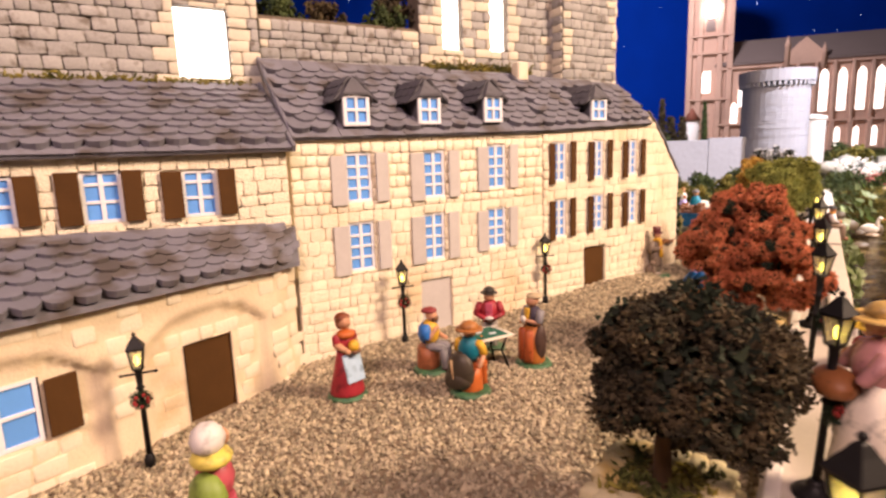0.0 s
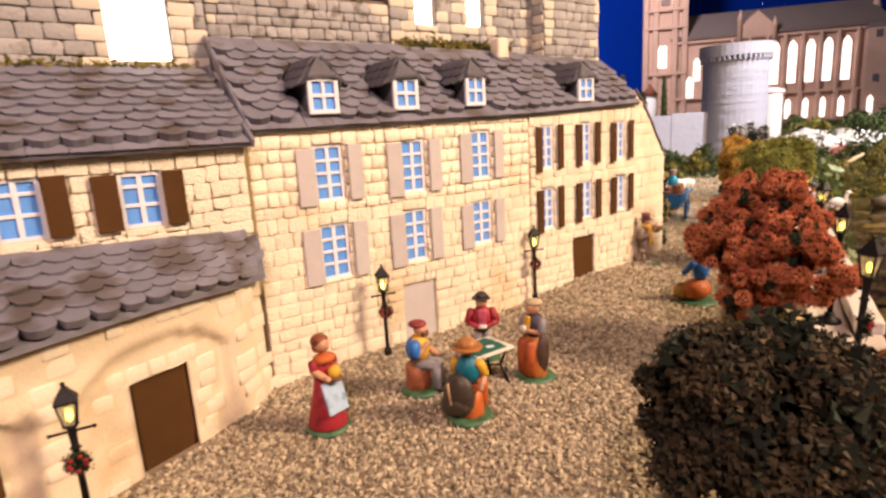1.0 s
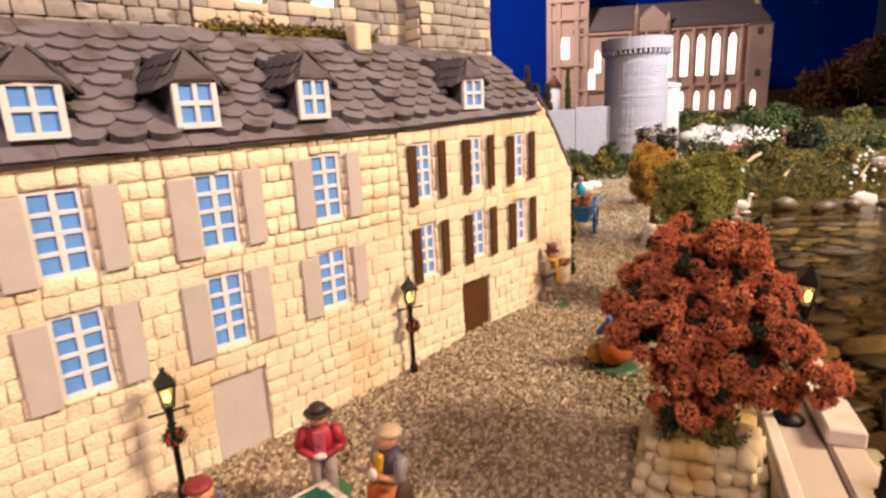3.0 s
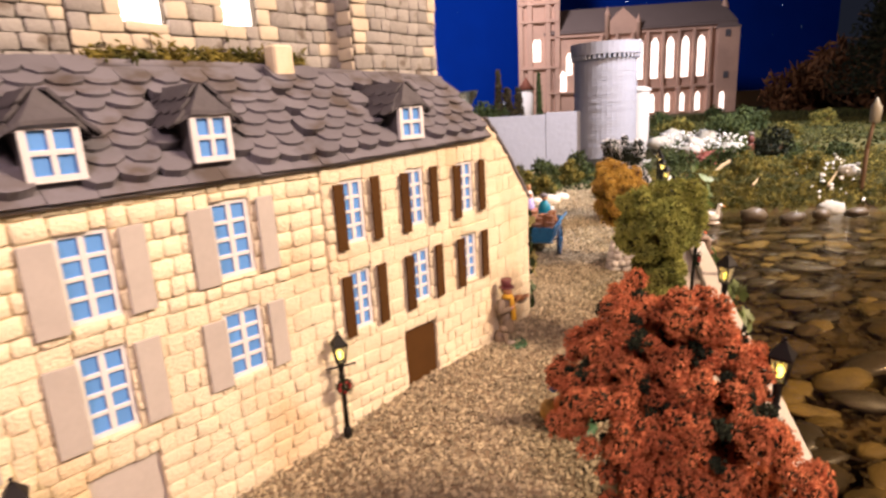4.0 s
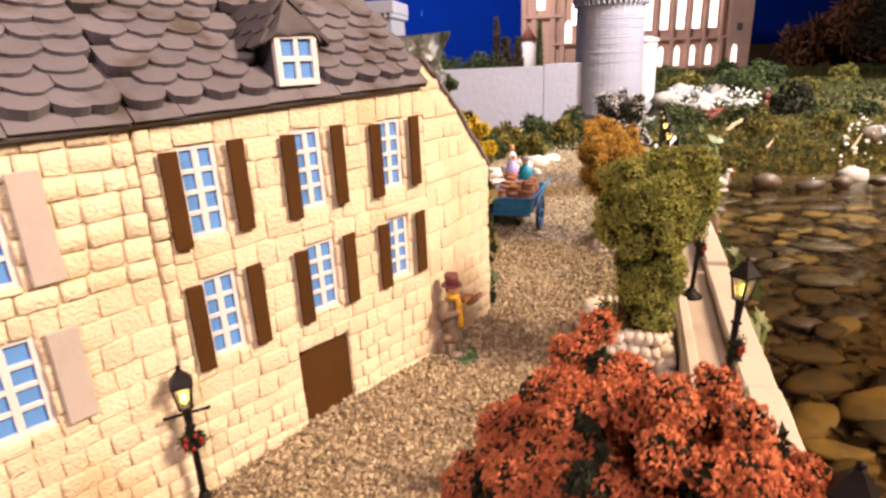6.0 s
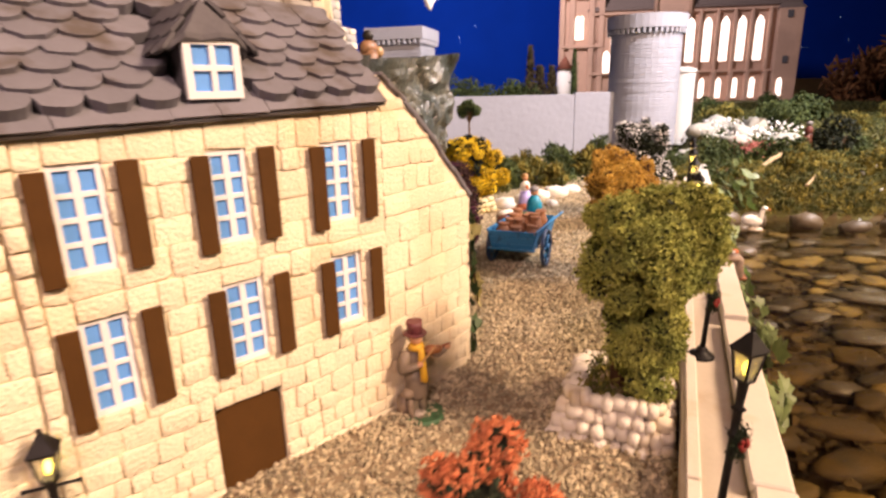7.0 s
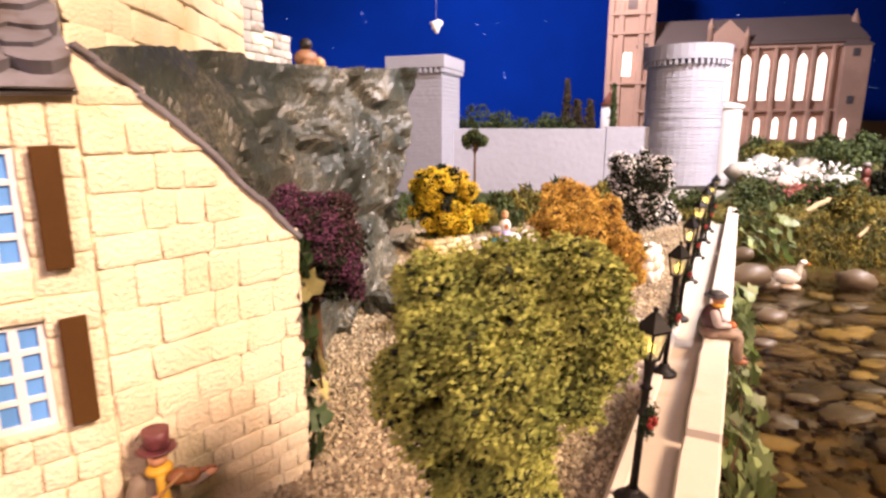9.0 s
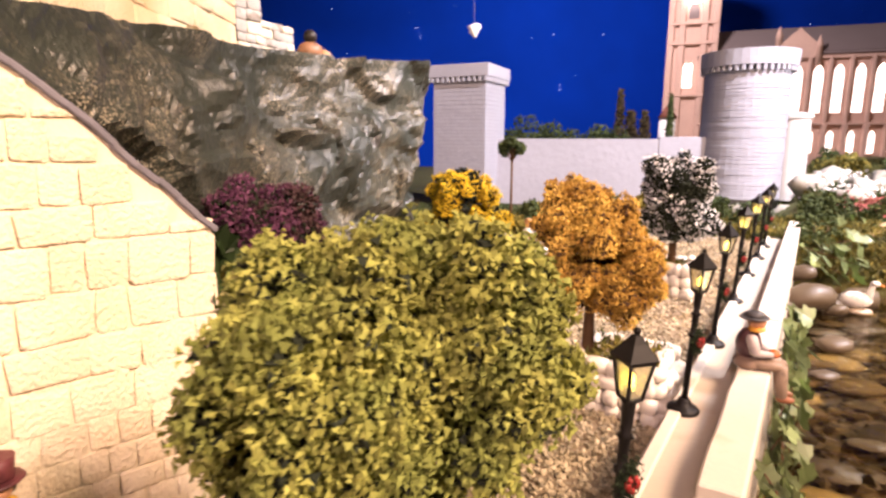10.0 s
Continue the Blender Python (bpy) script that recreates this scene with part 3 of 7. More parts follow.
def dormer(house, s, z, w=0.034, h=0.0345):
    """A dormer window with a small hipped slate roof, standing on the main roof."""
    d = part("dormer", box_bm((0, 0.0305, h / 2 - 0.002), (w * 0.94, 0.058, h + 0.002)), SLATE_DARK, house, "slate-grey dormer with a white four-pane window", pose(s, -0.0035, z))
    bm = bmesh.new()
    add_ring(bm, w, h, 0.0042, 0.004, h / 2)
    part("window_frame", bm, WHITE_PAINT, d, "white painted frame", pose(0, -0.0005, 0))
    piece("glazing_bar", BAR_MESH, d, pose(0, -0.0004, h / 2) @ Matrix.Diagonal((0.0034, 0.0036, h - 0.0084, 1)))
    piece("glazing_bar", BAR_MESH, d, pose(0, -0.0005, h / 2) @ Matrix.Diagonal((w - 0.0084, 0.0033, 0.0034, 1)))
    for x in (-1, 1):
        for zz in (0.28, 0.72):
            piece("pane", PANE_MESH, d, pose(x * w * 0.21, 0.0008, h * zz) @ Matrix.Diagonal((w * 0.36, 0.0014, h * 0.38, 1)))
    bm = bmesh.new()
    ww, front, back, zt = w * 0.72, -0.0050, 0.070, h - 0.001
    droop = 0.007
    low = [bm.verts.new(v) for v in ((-ww, front + 0.006, zt - droop), (-w * 0.45, front, zt), (w * 0.45, front, zt), (ww, front + 0.006, zt - droop), (ww, back, zt - droop), (-ww, back, zt - droop))]
    mid = [bm.verts.new((v.co.x, v.co.y, v.co.z + 0.0028)) for v in low]
    peak = [bm.verts.new((0, front + 0.011, zt + 0.0215)), bm.verts.new((0, back, zt + 0.0215))]
    bm.faces.new(low[::-1])
    for k in range(6):
        bm.faces.new((low[k], low[(k + 1) % 6], mid[(k + 1) % 6], mid[k]))
    for f in ((mid[0], mid[1], peak[0]), (mid[1], mid[2], peak[0]), (mid[2], mid[3], peak[0]), (mid[3], mid[4], peak[1], peak[0]), (mid[5], mid[0], peak[0], peak[1]), (mid[4], mid[5], peak[1])):
        bm.faces.new(f)
    bmesh.ops.subdivide_edges(bm, edges=bm.edges[:], cuts=2, use_grid_fill=True)
    for v in bm.verts:
        v.co += Vector((noise.noise(v.co * 90 + Vector((s * 50, 0, 0))), noise.noise(v.co * 90 + Vector((9, s * 50, 0))), noise.noise(v.co * 90 + Vector((0, 7, s * 50))))) * 0.0020
    part("dormer_roof", bm, SLATE_DARK, d, "ragged dark slate roof")
    # ragged slates on the two slopes of the little roof
    rng = random.Random(int(s * 1000))
    for side in (-1, 1):
        for row in range(3):
            for k in range(4):
                f = (row + 0.35) / 3
                p = Vector((side * ww * (0.98 - 0.95 * f), front + 0.010 + 0.008 * f + k * 0.0150, zt - droop + 0.004 + 0.0285 * f))
                m = Matrix.Translation(p) @ pose(0, 0, 0, 0, side * 47, 0) @ pose(0, 0, 0, 0, 0, side * 90 + rng.uniform(-14, 14))
                piece("slate", rng.choice(DARK_SCALES), d, m @ Matrix.Diagonal((0.0150, 0.0135, 0.013, 1)))


def box_bm(centre, size, bevel=0.0008):
    bm = bmesh.new()
    add_box(bm, centre, size, bevel=bevel)
    return bm


DARK_SCALES = [fish_scale("slate", 60 + k, SLATE_DARK) for k in range(3)]
EAVE, RIDGE = Vector((0, -0.0075, 0.2598)), Vector((0, 0.0865, 0.3475))
ROOF_TILT = math.degrees(math.atan2(RIDGE.z - EAVE.z, RIDGE.y - EAVE.y))


def roof(house, s0, s1, eave, tilt, ends, seed, skip=None, width=0.0240, pitch=0.0134, verge=0):
    """A slope of slates. ends: for its two ends, how much higher the eave lies there and how far the slope rises."""
    (up0, rise0), (up1, rise1) = ends
    long = s1 - s0
    m = pose(s0, eave.y, eave.z + up0, tilt, -math.degrees(math.atan2(up1 - up0, long)), 0)

    def rise_at(x):
        return rise0 + (rise1 - rise0) * x / long

    bm = bmesh.new()
    v = [bm.verts.new((x, y, z)) for z in (-0.0022, 0.0002) for x, y in ((0, 0), (long, 0), (long, rise1), (0, rise0))]
    for f in ((3, 2, 1, 0), (4, 5, 6, 7), (0, 1, 5, 4), (1, 2, 6, 5), (2, 3, 7, 6), (3, 0, 4, 7)):
        bm.faces.new([v[k] for k in f])
    slab = part("roof", bm, SLATE, house, "slate-grey roof of rounded scales", m)
    rng = random.Random(seed)
    x = 0.0
    while x < long - 0.002:
        w = min(0.0285 * rng.uniform(0.9, 1.1), long - x)
        piece("eave_slate", rng.choice(SQUARES), slab, pose(x + w / 2, 0.0205, 0.0012, -1.5, 0, rng.uniform(-1, 1)) @ Matrix.Diagonal((w, 0.0215, 0.016, 1)))
        x += w
    lay_tiles(slab, SCALES, pose(0, 0.010, 0.0012), 0.0, long, max(rise0, rise1) - 0.012, width, pitch, 0.046, seed + 1, lambda x, y: y > rise_at(x) - 0.018 or (skip and skip(x + s0, y)))
    bm = bmesh.new()
    add_limb(bm, (0, rise0, 0.001), (long, rise1, 0.001), 0.0042, 0.0042, 8)
    part("ridge", bm, SLATE, slab, "rounded ridge")
    if verge:
        x, r = (0.0, rise0) if verge < 0 else (long, rise1)
        bm = bmesh.new()
        add_box(bm, (x, r / 2, 0.0025), (0.0042, r + 0.004, 0.009), bevel=0.001)
        part("verge_board", bm, SLATE, slab)
    return slab


A_WINDOWS = [(0.0667, 0.1004, 0.181, 0.240), (0.0655, 0.0995, 0.0965, 0.157), (0.1728, 0.2055, 0.1788, 0.2395), (0.1708, 0.2025, 0.0968, 0.1588), (0.2748, 0.3068, 0.1845, 0.2445), (0.2728, 0.3055, 0.1012, 0.1575)]
B_WINDOWS = [(0.3965, 0.4225, 0.1865, 0.2455), (0.3970, 0.4225, 0.1022, 0.1605), (0.4776, 0.5025, 0.188, 0.2460), (0.4772, 0.5045, 0.106, 0.1622), (0.5558, 0.5816, 0.1887, 0.2452), (0.5574, 0.5832, 0.1090, 0.1635)]
A_DORMERS, B_DORMERS = ((0.0835, 0.2712, 0.033, 0.0362), (0.1832, 0.2724, 0.0325, 0.0358), (0.2838, 0.2746, 0.0300, 0.0356)), ((0.4872, 0.2760, 0.0325, 0.0340),)


def build_house_grey():
    h = thing("house", STREET, "cream stone model house with grey shutters and slate roof", "house", "houses of the street")
    door = (0.1630, 0.2110, -0.02, 0.0706)
    holes = A_WINDOWS + [door]
    bm = bmesh.new()
    wall_mesh(bm, 0.0, 0.374, -0.03, 0.264, holes, -0.0002, 0.014)
    add_box(bm, (0.187, 0.05, 0.11), (0.374, 0.07, 0.28))
    wall = part("wall", bm, CREAM_JOINT, h)
    lay_blocks(wall, BLOCKS, 0.0, 0.374, -0.024, lambda s: 0.2585, holes, 0.0140, 0.0158, 0.0020, 3)
    for k, (a, b, c, d) in enumerate(A_WINDOWS):
        window(h, a, b, c, d, 2, 4)
        ws = 0.0195 if k < 4 else 0.0180
        shutter(h, a - ws, a - 0.0003, c - 0.0025, d - 0.0028, GREY_PAINT, lean=-3, label="flat grey painted shutter")
        shutter(h, b + 0.0042, b + ws * 1.10, c - 0.0010, d - 0.0008, GREY_PAINT, lean=4, label="flat grey painted shutter")
    plank_door(h, *door, GREY_PAINT, "plain flat grey painted door")
    roof(h, 0.003, 0.3745, EAVE, ROOF_TILT, ((-0.0036, 0.142), (0.0008, 0.130)), 11, lambda x, y: any(abs(x - d[0]) < 0.0235 and -0.012 < y < 0.088 for d in A_DORMERS), verge=-1)
    for d in A_DORMERS:
        dormer(h, *d)
    bm = bmesh.new()
    add_box(bm, (0.3985, 0.076, 0.352), (0.021, 0.018, 0.034), bevel=0.002)
    part("chimney", bm, CREAM_SMOOTH, h, "short pale chimney block")


def gable_top(s):
    u = s - 0.607
    if u < 0.04:
        return 0.290 - 0.74 * max(0.0, u)
    return 0.2604 - 0.99 * (u - 0.04)


def build_house_brown():
    h = thing("house", STREET, "cream stone model house with dark brown shutters beside the gravel street", "house", "houses of the street")
    door = (0.4615, 0.5090, -0.02, 0.0792)
    holes = B_WINDOWS + [door]
    bm = bmesh.new()
    wall_mesh(bm, 0.3745, 0.607, -0.03, 0.268, holes, -0.0002, 0.014)
    add_box(bm, (0.491, 0.05, 0.11), (0.232, 0.07, 0.28))
    wall = part("wall", bm, CREAM_JOINT, h)
    lay_blocks(wall, BLOCKS, 0.3745, 0.384, -0.024, lambda s: 0.2585, [], 0.0135, 0.0095, 0.0040, 12)
    lay_blocks(wall, BLOCKS, 0.384, 0.607, -0.024, lambda s: 0.2585 + 0.008 * smooth(0.4, 0.6, s), holes, lambda z: 0.0122 + 0.0050 * smooth(0.02, 0.11, z), 0.0132, 0.0021, 4)
    for k, (a, b, c, d) in enumerate(B_WINDOWS):
        window(h, a, b, c, d, 2, 4)
        shutter(h, a - 0.0112, a - 0.0003, c - 0.0035, d - 0.002, BROWN_PAINT, y=-0.0055, lean=-6, label="dark brown painted shutter")
        shutter(h, b + 0.0050, b + 0.0170, c - 0.001, d + 0.0003, BROWN_PAINT, y=-0.0055, lean=6, label="dark brown painted shutter")
    plank_door(h, *door, BROWN_PAINT, "dark brown wooden door with a low arched head", arch=0.006)
    roof(h, 0.375, 0.609, EAVE, ROOF_TILT, ((0.0008, 0.130), (0.0098, 0.098)), 17, lambda x, y: any(abs(x - d[0]) < 0.0235 and -0.012 < y < 0.088 for d in B_DORMERS))
    for d in B_DORMERS:
        dormer(h, *d)
    # the gable wall turns back by ten degrees and slopes down to its far end
    g = pose(0.6075, 0.0005, 0, 0, 0, 10.6)
    length = 0.117
    bm = bmesh.new()
    n = 14
    front, back = [], []
    for k in range(n + 1):
        s = length * k / n
        z = gable_top(0.607 + s)
        front.append((bm.verts.new((s, 0.0002, -0.03)), bm.verts.new((s, 0.0002, z))))
        back.append((bm.verts.new((s, 0.030, -0.03)), bm.verts.new((s, 0.030, z))))
    for k in range(n):
        bm.faces.new((front[k][0], front[k + 1][0], front[k + 1][1], front[k][1]))
        bm.faces.new((back[k + 1][0], back[k][0], back[k][1], back[k + 1][1]))
        bm.faces.new((front[k][1], front[k + 1][1], back[k + 1][1], back[k][1]))
    bm.faces.new((front[n][0], back[n][0], back[n][1], front[n][1]))
    bm.faces.new((back[0][0], front[0][0], front[0][1], back[0][1]))
    gable = part("gable_wall", bm, GABLE_JOINT, h, "plain stone gable wall", g)
    lay_blocks(gable, BLOCKS, 0.0, length + 0.001, -0.024, lambda s: gable_top(0.607 + s) - 0.002, [], lambda z: 0.0128 + 0.0078 * smooth(0.01, 0.12, z), 0.0150, 0.0016, 9, wavy=0.35)
    rng = random.Random(4)
    for k in range(13):
        s = length * (k + 0.2) / 13
        a, b = Vector((s, 0.014, gable_top(0.607 + s) + 0.002)), Vector((s + length / 12, 0.014, gable_top(0.607 + s + length / 12) + 0.002))
        tilt = math.degrees(math.atan2(b.z - a.z, b.x - a.x))
        bm = bmesh.new()
        add_box(bm, (0, 0, 0), ((b - a).length * 1.06, 0.034, 0.0035), bevel=0.0008)
        mid = (a + b) / 2
        part("verge_slate", bm, SLATE, gable, m=pose(mid.x, mid.y, mid.z, rng.uniform(-4, 4), -tilt + rng.uniform(-4, 4), 0))


def lower_line(s):
    """How far the ground floor of the corner house stands out in front of the street's line."""
    pts = [(-0.42, -0.165), (-0.30, -0.142), (-0.207, -0.108), (-0.1355, -0.0765), (-0.089, -0.057), (-0.035, -0.030), (-0.003, -0.002)]
    for (a, u), (b, v) in zip(pts, pts[1:]):
        if s <= b:
            return u + (v - u) * (s - a) / (b - a)
    return pts[-1][1]


def lower_eave(s):
    return min(lower_line(s) - 0.012, -0.021)


def lower_eave_height(s):
    return 0.1285 - 0.006 * smooth(-0.12, 0.0, s)


def build_house_corner():
    h = thing("house", STREET, "cream stone model corner house with brown shutters and two slate roofs", "house", "houses of the street")
    up = -0.0135
    wins = [(-0.2002, -0.1667, 0.1823, 0.2312), (-0.1137, -0.0806, 0.1812, 0.2284), (-0.2860, -0.2500, 0.185, 0.2300)]
    bm = bmesh.new()
    wall_mesh(bm, -0.42, -0.007, 0.10, 0.252, wins, up + 0.0018, 0.03)
    wall = part("wall", bm, CREAM_JOINT, h)
    upper = part("upper_wall_face", box_bm((-0.2, 0.02, 0.2), (0.38, 0.01, 0.08)), CREAM_JOINT, h, m=pose(0, 0, 0))
    face = part("upper_wall", box_bm((-0.21, 0.0025, 0.205), (0.41, 0.0014, 0.085), 0), CREAM_JOINT, h, m=pose(0, up + 0.032, 0))
    bm = bmesh.new()
    add_box(bm, (-0.0130, 0.010, 0.20), (0.013, 0.012, 0.10))
    corner = part("corner_wall", bm, CREAM_JOINT, h, m=pose(0, up, 0))
    lay_blocks(corner, BLOCKS, -0.412, -0.0065, 0.150, lambda s: 0.249, wins, 0.0132, 0.0180, 0.0015, 21)
    for a, b, c, d in wins:
        win = window(h, a, b, c, d, 2, 3, y=up + 0.003, first=0.55)
        shutter(h, a - 0.0195, a - 0.0005, c, d, BROWN_PAINT, y=up - 0.0045, lean=-3, label="dark brown painted shutter")
        shutter(h, b + 0.0005, b + 0.0175, c, d, BROWN_PAINT, y=up - 0.0045, lean=3, label="dark brown painted shutter")
    e1 = Vector((0, up - 0.0115, 0.2455))
    rise1 = math.hypot(0.09 - e1.y, 0.322 - e1.z)
    roof(h, -0.43, -0.0015, e1, math.degrees(math.atan2(0.322 - e1.z, 0.09 - e1.y)), ((0.0, rise1), (0.0, rise1)), 23, width=0.0235, pitch=0.0132, verge=1)
    # ground floor, swinging out towards the square
    bm = bmesh.new()
    holes = [(-0.1365, -0.0885, -0.05, 0.066), (-0.300, -0.245, 0.026, 0.078)]
    xs = sorted({*np.arange(-0.42, -0.008, 0.0045).round(4), -0.007, *(v for q in holes for v in q[:2])})
    zs = sorted({*np.arange(-0.04, 0.130, 0.0052).round(4), 0.130, *(v for q in holes for v in q[2:] if v > -0.04)})

    def niche(s, z):
        """The plaster stands back under rough arches round the door and the low window."""
        deep = 0.0
        for cx, half, top in ((-0.112, 0.060, 0.098), (-0.270, 0.064, 0.096)):
            u = abs(s - cx) / half
            if u < 1.05:
                edge = top - 0.028 * u**2.6 + 0.003 * noise.noise(Vector((s * 120, z * 60, cx)))
                deep = max(deep, 0.0075 * smooth(edge + 0.002, edge - 0.004, z) * smooth(1.05, 0.93, u))
        return deep

    def face_at(s, z):
        rough = 0.0022 * noise.noise(Vector((s * 45, z * 45, 2))) + 0.0008 * noise.noise(Vector((s * 160, z * 160, 2)))
        return lower_line(s) + niche(s, z) + rough - 0.003 * smooth(0.03, -0.03, z)

    grid = {}
    for s in xs:
        for z in zs:
            grid[s, z] = (bm.verts.new((s, face_at(s, z), z)), bm.verts.new((s, lower_line(s) + 0.024, z)))

    def inside(a, b, c, d):
        return any(q[0] - 1e-6 < a and b < q[1] + 1e-6 and q[2] - 1e-6 < c and d < q[3] + 1e-6 for q in holes)

    for a, b in zip(xs, xs[1:]):
        for c, d in zip(zs, zs[1:]):
            if inside(a, b, c, d):
                continue
            v = [grid[k] for k in ((a, c), (b, c), (b, d), (a, d))]
            bm.faces.new([k[0] for k in v])
            bm.faces.new([k[1] for k in v[::-1]])
    for q in holes:
        for a, b in zip(xs, xs[1:]):
            if q[0] - 1e-6 < a and b < q[1] + 1e-6:
                for z in q[2:]:
                    if (a, z) in grid:
                        bm.faces.new((grid[a, z][0], grid[b, z][0], grid[b, z][1], grid[a, z][1]))
        for c, d in zip(zs, zs[1:]):
            if q[2] - 1e-6 < c and d < q[3] + 1e-6:
                for s in q[:2]:
                    bm.faces.new((grid[s, c][0], grid[s, d][0], grid[s, d][1], grid[s, c][1]))
    low = part("ground_floor_wall", bm, LOWER_RENDER, h, "bulging cream rendered wall with worn arches", smooth=True)
    rng = random.Random(31)
    # stones that show where the render is thin
    z = -0.034
    while z < 0.118:
        s = -0.40 + rng.uniform(0, 0.01)
        row = 0.0142 * rng.uniform(0.9, 1.1)
        while s < -0.012:
            w = 0.0205 * rng.uniform(0.65, 1.4)
            c, zc = s + w / 2, z + row / 2
            clear = not any(q[0] - w / 2 < c < q[1] + w / 2 and q[2] - row / 2 < zc < q[3] + row / 2 for q in holes)
            ends = [niche(c + i * w * 0.6, zc + k * row * 0.7) for i in (-1, 1) for k in (-1, 1)]
            if clear and max(ends) - min(ends) < 0.0012 and (ends[0] > 0.006 or zc < 0.045 or rng.random() < 0.8):
                slope = math.degrees(math.atan2(lower_line(c + 0.01) - lower_line(c - 0.01), 0.02))
                piece("stone_block", rng.choice(SOFT_BLOCKS), low, pose(c, face_at(c, zc) + 0.0010, zc, rng.uniform(-3, 3), 0, slope) @ Matrix.Diagonal((w - 0.0010, 0.0023, row - 0.0009, 1)))
            s += w
        z += row
    ang = math.degrees(math.atan2(-0.057 + 0.0765, -0.089 + 0.1355))
    bm = bmesh.new()
    add_box(bm, (0, 0, 0.010), (0.0505, 0.004, 0.118), bevel=0.0006)
    part("door", bm, BROWN_PAINT, h, "dark brown wooden door", pose(-0.1125, lower_line(-0.1125) + 0.0135, 0.0, 0, 0, ang))
    ang2 = math.degrees(math.atan2(0.034, 0.093))
    m = pose(-0.2725, lower_line(-0.2725) + 0.0085, 0.0, 0, 0, ang2)
    w = window(h, -0.0275, 0.0275, 0.026, 0.078, 2, 2, y=0)
    w.matrix_basis = m @ w.matrix_basis
    bm = bmesh.new()
    add_box(bm, (0, 0, 0), (0.024, 0.0026, 0.047), bevel=0.0005)
    part("shutter", bm, BROWN_PAINT, h, "dark brown painted shutter", pose(-0.2310, lower_line(-0.2310) + 0.002, 0.052, 0, 0, ang2 + 6))
    # lower roof: from the upper wall down to the swung-out eave
    bm = bmesh.new()
    n = 26
    cols = []
    for k in range(n + 1):
        s = -0.42 + 0.417 * k / n
        out = lower_eave(s)
        cols.append([bm.verts.new((s, up - 0.001, 0.172 - 0.010 * (s + 0.264) / 0.254)), bm.verts.new((s, out, lower_eave_height(s))), bm.verts.new((s, out, lower_eave_height(s) - 0.005)), bm.verts.new((s, up - 0.001, 0.150))])
    for a, b in zip(cols, cols[1:]):
        for k in range(4):
            bm.faces.new((a[k], a[(k + 1) % 4], b[(k + 1) % 4], b[k]))
    bm.faces.new(cols[-1])
    bm.faces.new(cols[0][::-1])
    bmesh.ops.recalc_face_normals(bm, faces=bm.faces[:])
    lower = part("lower_roof", bm, SLATE, h, "slate-grey lean-to roof of rounded scales")
    rng = random.Random(41)
    for row in range(6):
        s = -0.418 + (0.0099 if row % 2 else 0)
        while s < -0.020:
            w = 0.0198 * rng.uniform(0.95, 1.05)
            c = s + w / 2
            low_y, low_z, top = lower_eave(c), lower_eave_height(c), 0.172 - 0.010 * (c + 0.264) / 0.254
            run, f = up - 0.001 - low_y, (row + 1.25) / 6.3
            slope = math.hypot(run, top - low_z)
            tilt = math.degrees(math.atan2(top - low_z, run))
            turn = math.degrees(math.atan2(lower_eave(c + 0.02) - lower_eave(c - 0.02), 0.04)) * (1 - f)
            piece("slate", rng.choice(SCALES), lower, pose(c, low_y + run * f, low_z + (top - low_z) * f + 0.0012, 0, 0, turn) @ pose(0, 0, 0, tilt - 9 + rng.uniform(-1.5, 1), rng.uniform(-1, 1), rng.uniform(-2, 2)) @ Matrix.Diagonal((w * 1.02, slope / 6.3 * 1.45, 0.040, 1)))
            s += w
    # mossy strip along the ridge
    rng2 = np.random.default_rng(3)
    k = 700
    spots = np.stack([rng2.uniform(-0.42, -0.01, k), 0.088 + rng2.normal(0, 0.005, k), 0.323 + np.abs(rng2.normal(0, 0.004, k))], 1)
    ob = new("ridge_moss", scattered("ridge_moss", spots, rng2.uniform(0.0015, 0.004, k), LEAF_MOSS, rng2, (0.5, 0.5, 1.6)))
    ob.matrix_basis = STREET
    tagged(ob, "dry brown-green moss along the roof ridge", "moss", kind="stuff")


SOFT_BLOCKS = [rounded_block("stone_block", 80 + k, CREAM_SMOOTH, 0.4) for k in range(5)]
build_house_grey()
build_house_brown()
build_house_corner()

# ---- castle behind the houses ----


def castle_piece(castle, name, m, length, top, holes, seed, base=0.30, plain=False, size=(0.0128, 0.0200)):
    bm = bmesh.new()
    wall_mesh(bm, 0, length, base, top, holes, 0.0015, 0.03)
    w = part(name, bm, CREAM_JOINT if plain else CASTLE_JOINT, castle, m=m)
    def choose(x, z, rng):
        if plain:
            return BLOCKS
        near = any(a - 0.016 < x < b + 0.016 and c - 0.018 < z < d + 0.02 for a, b, c, d in holes)
        edge = x < 0.012 or x > length - 0.014
        return PALE if (near and rng.random() < 0.85) or (edge and rng.random() < 0.6) or rng.random() < 0.03 else CASTLE_BLOCKS
    lay_blocks(w, CASTLE_BLOCKS, 0, length, base, lambda s: top, holes, size[0], size[1], 0.0032, seed, name="castle_stone", meshes_of=choose)
    for a, b, c, d in holes:
        part("lit_window", box_bm(((a + b) / 2, 0.012, (c + d) / 2), (b - a, 0.002, d - c), 0), LIT_PANE, w, "bright white lit window")
    return w


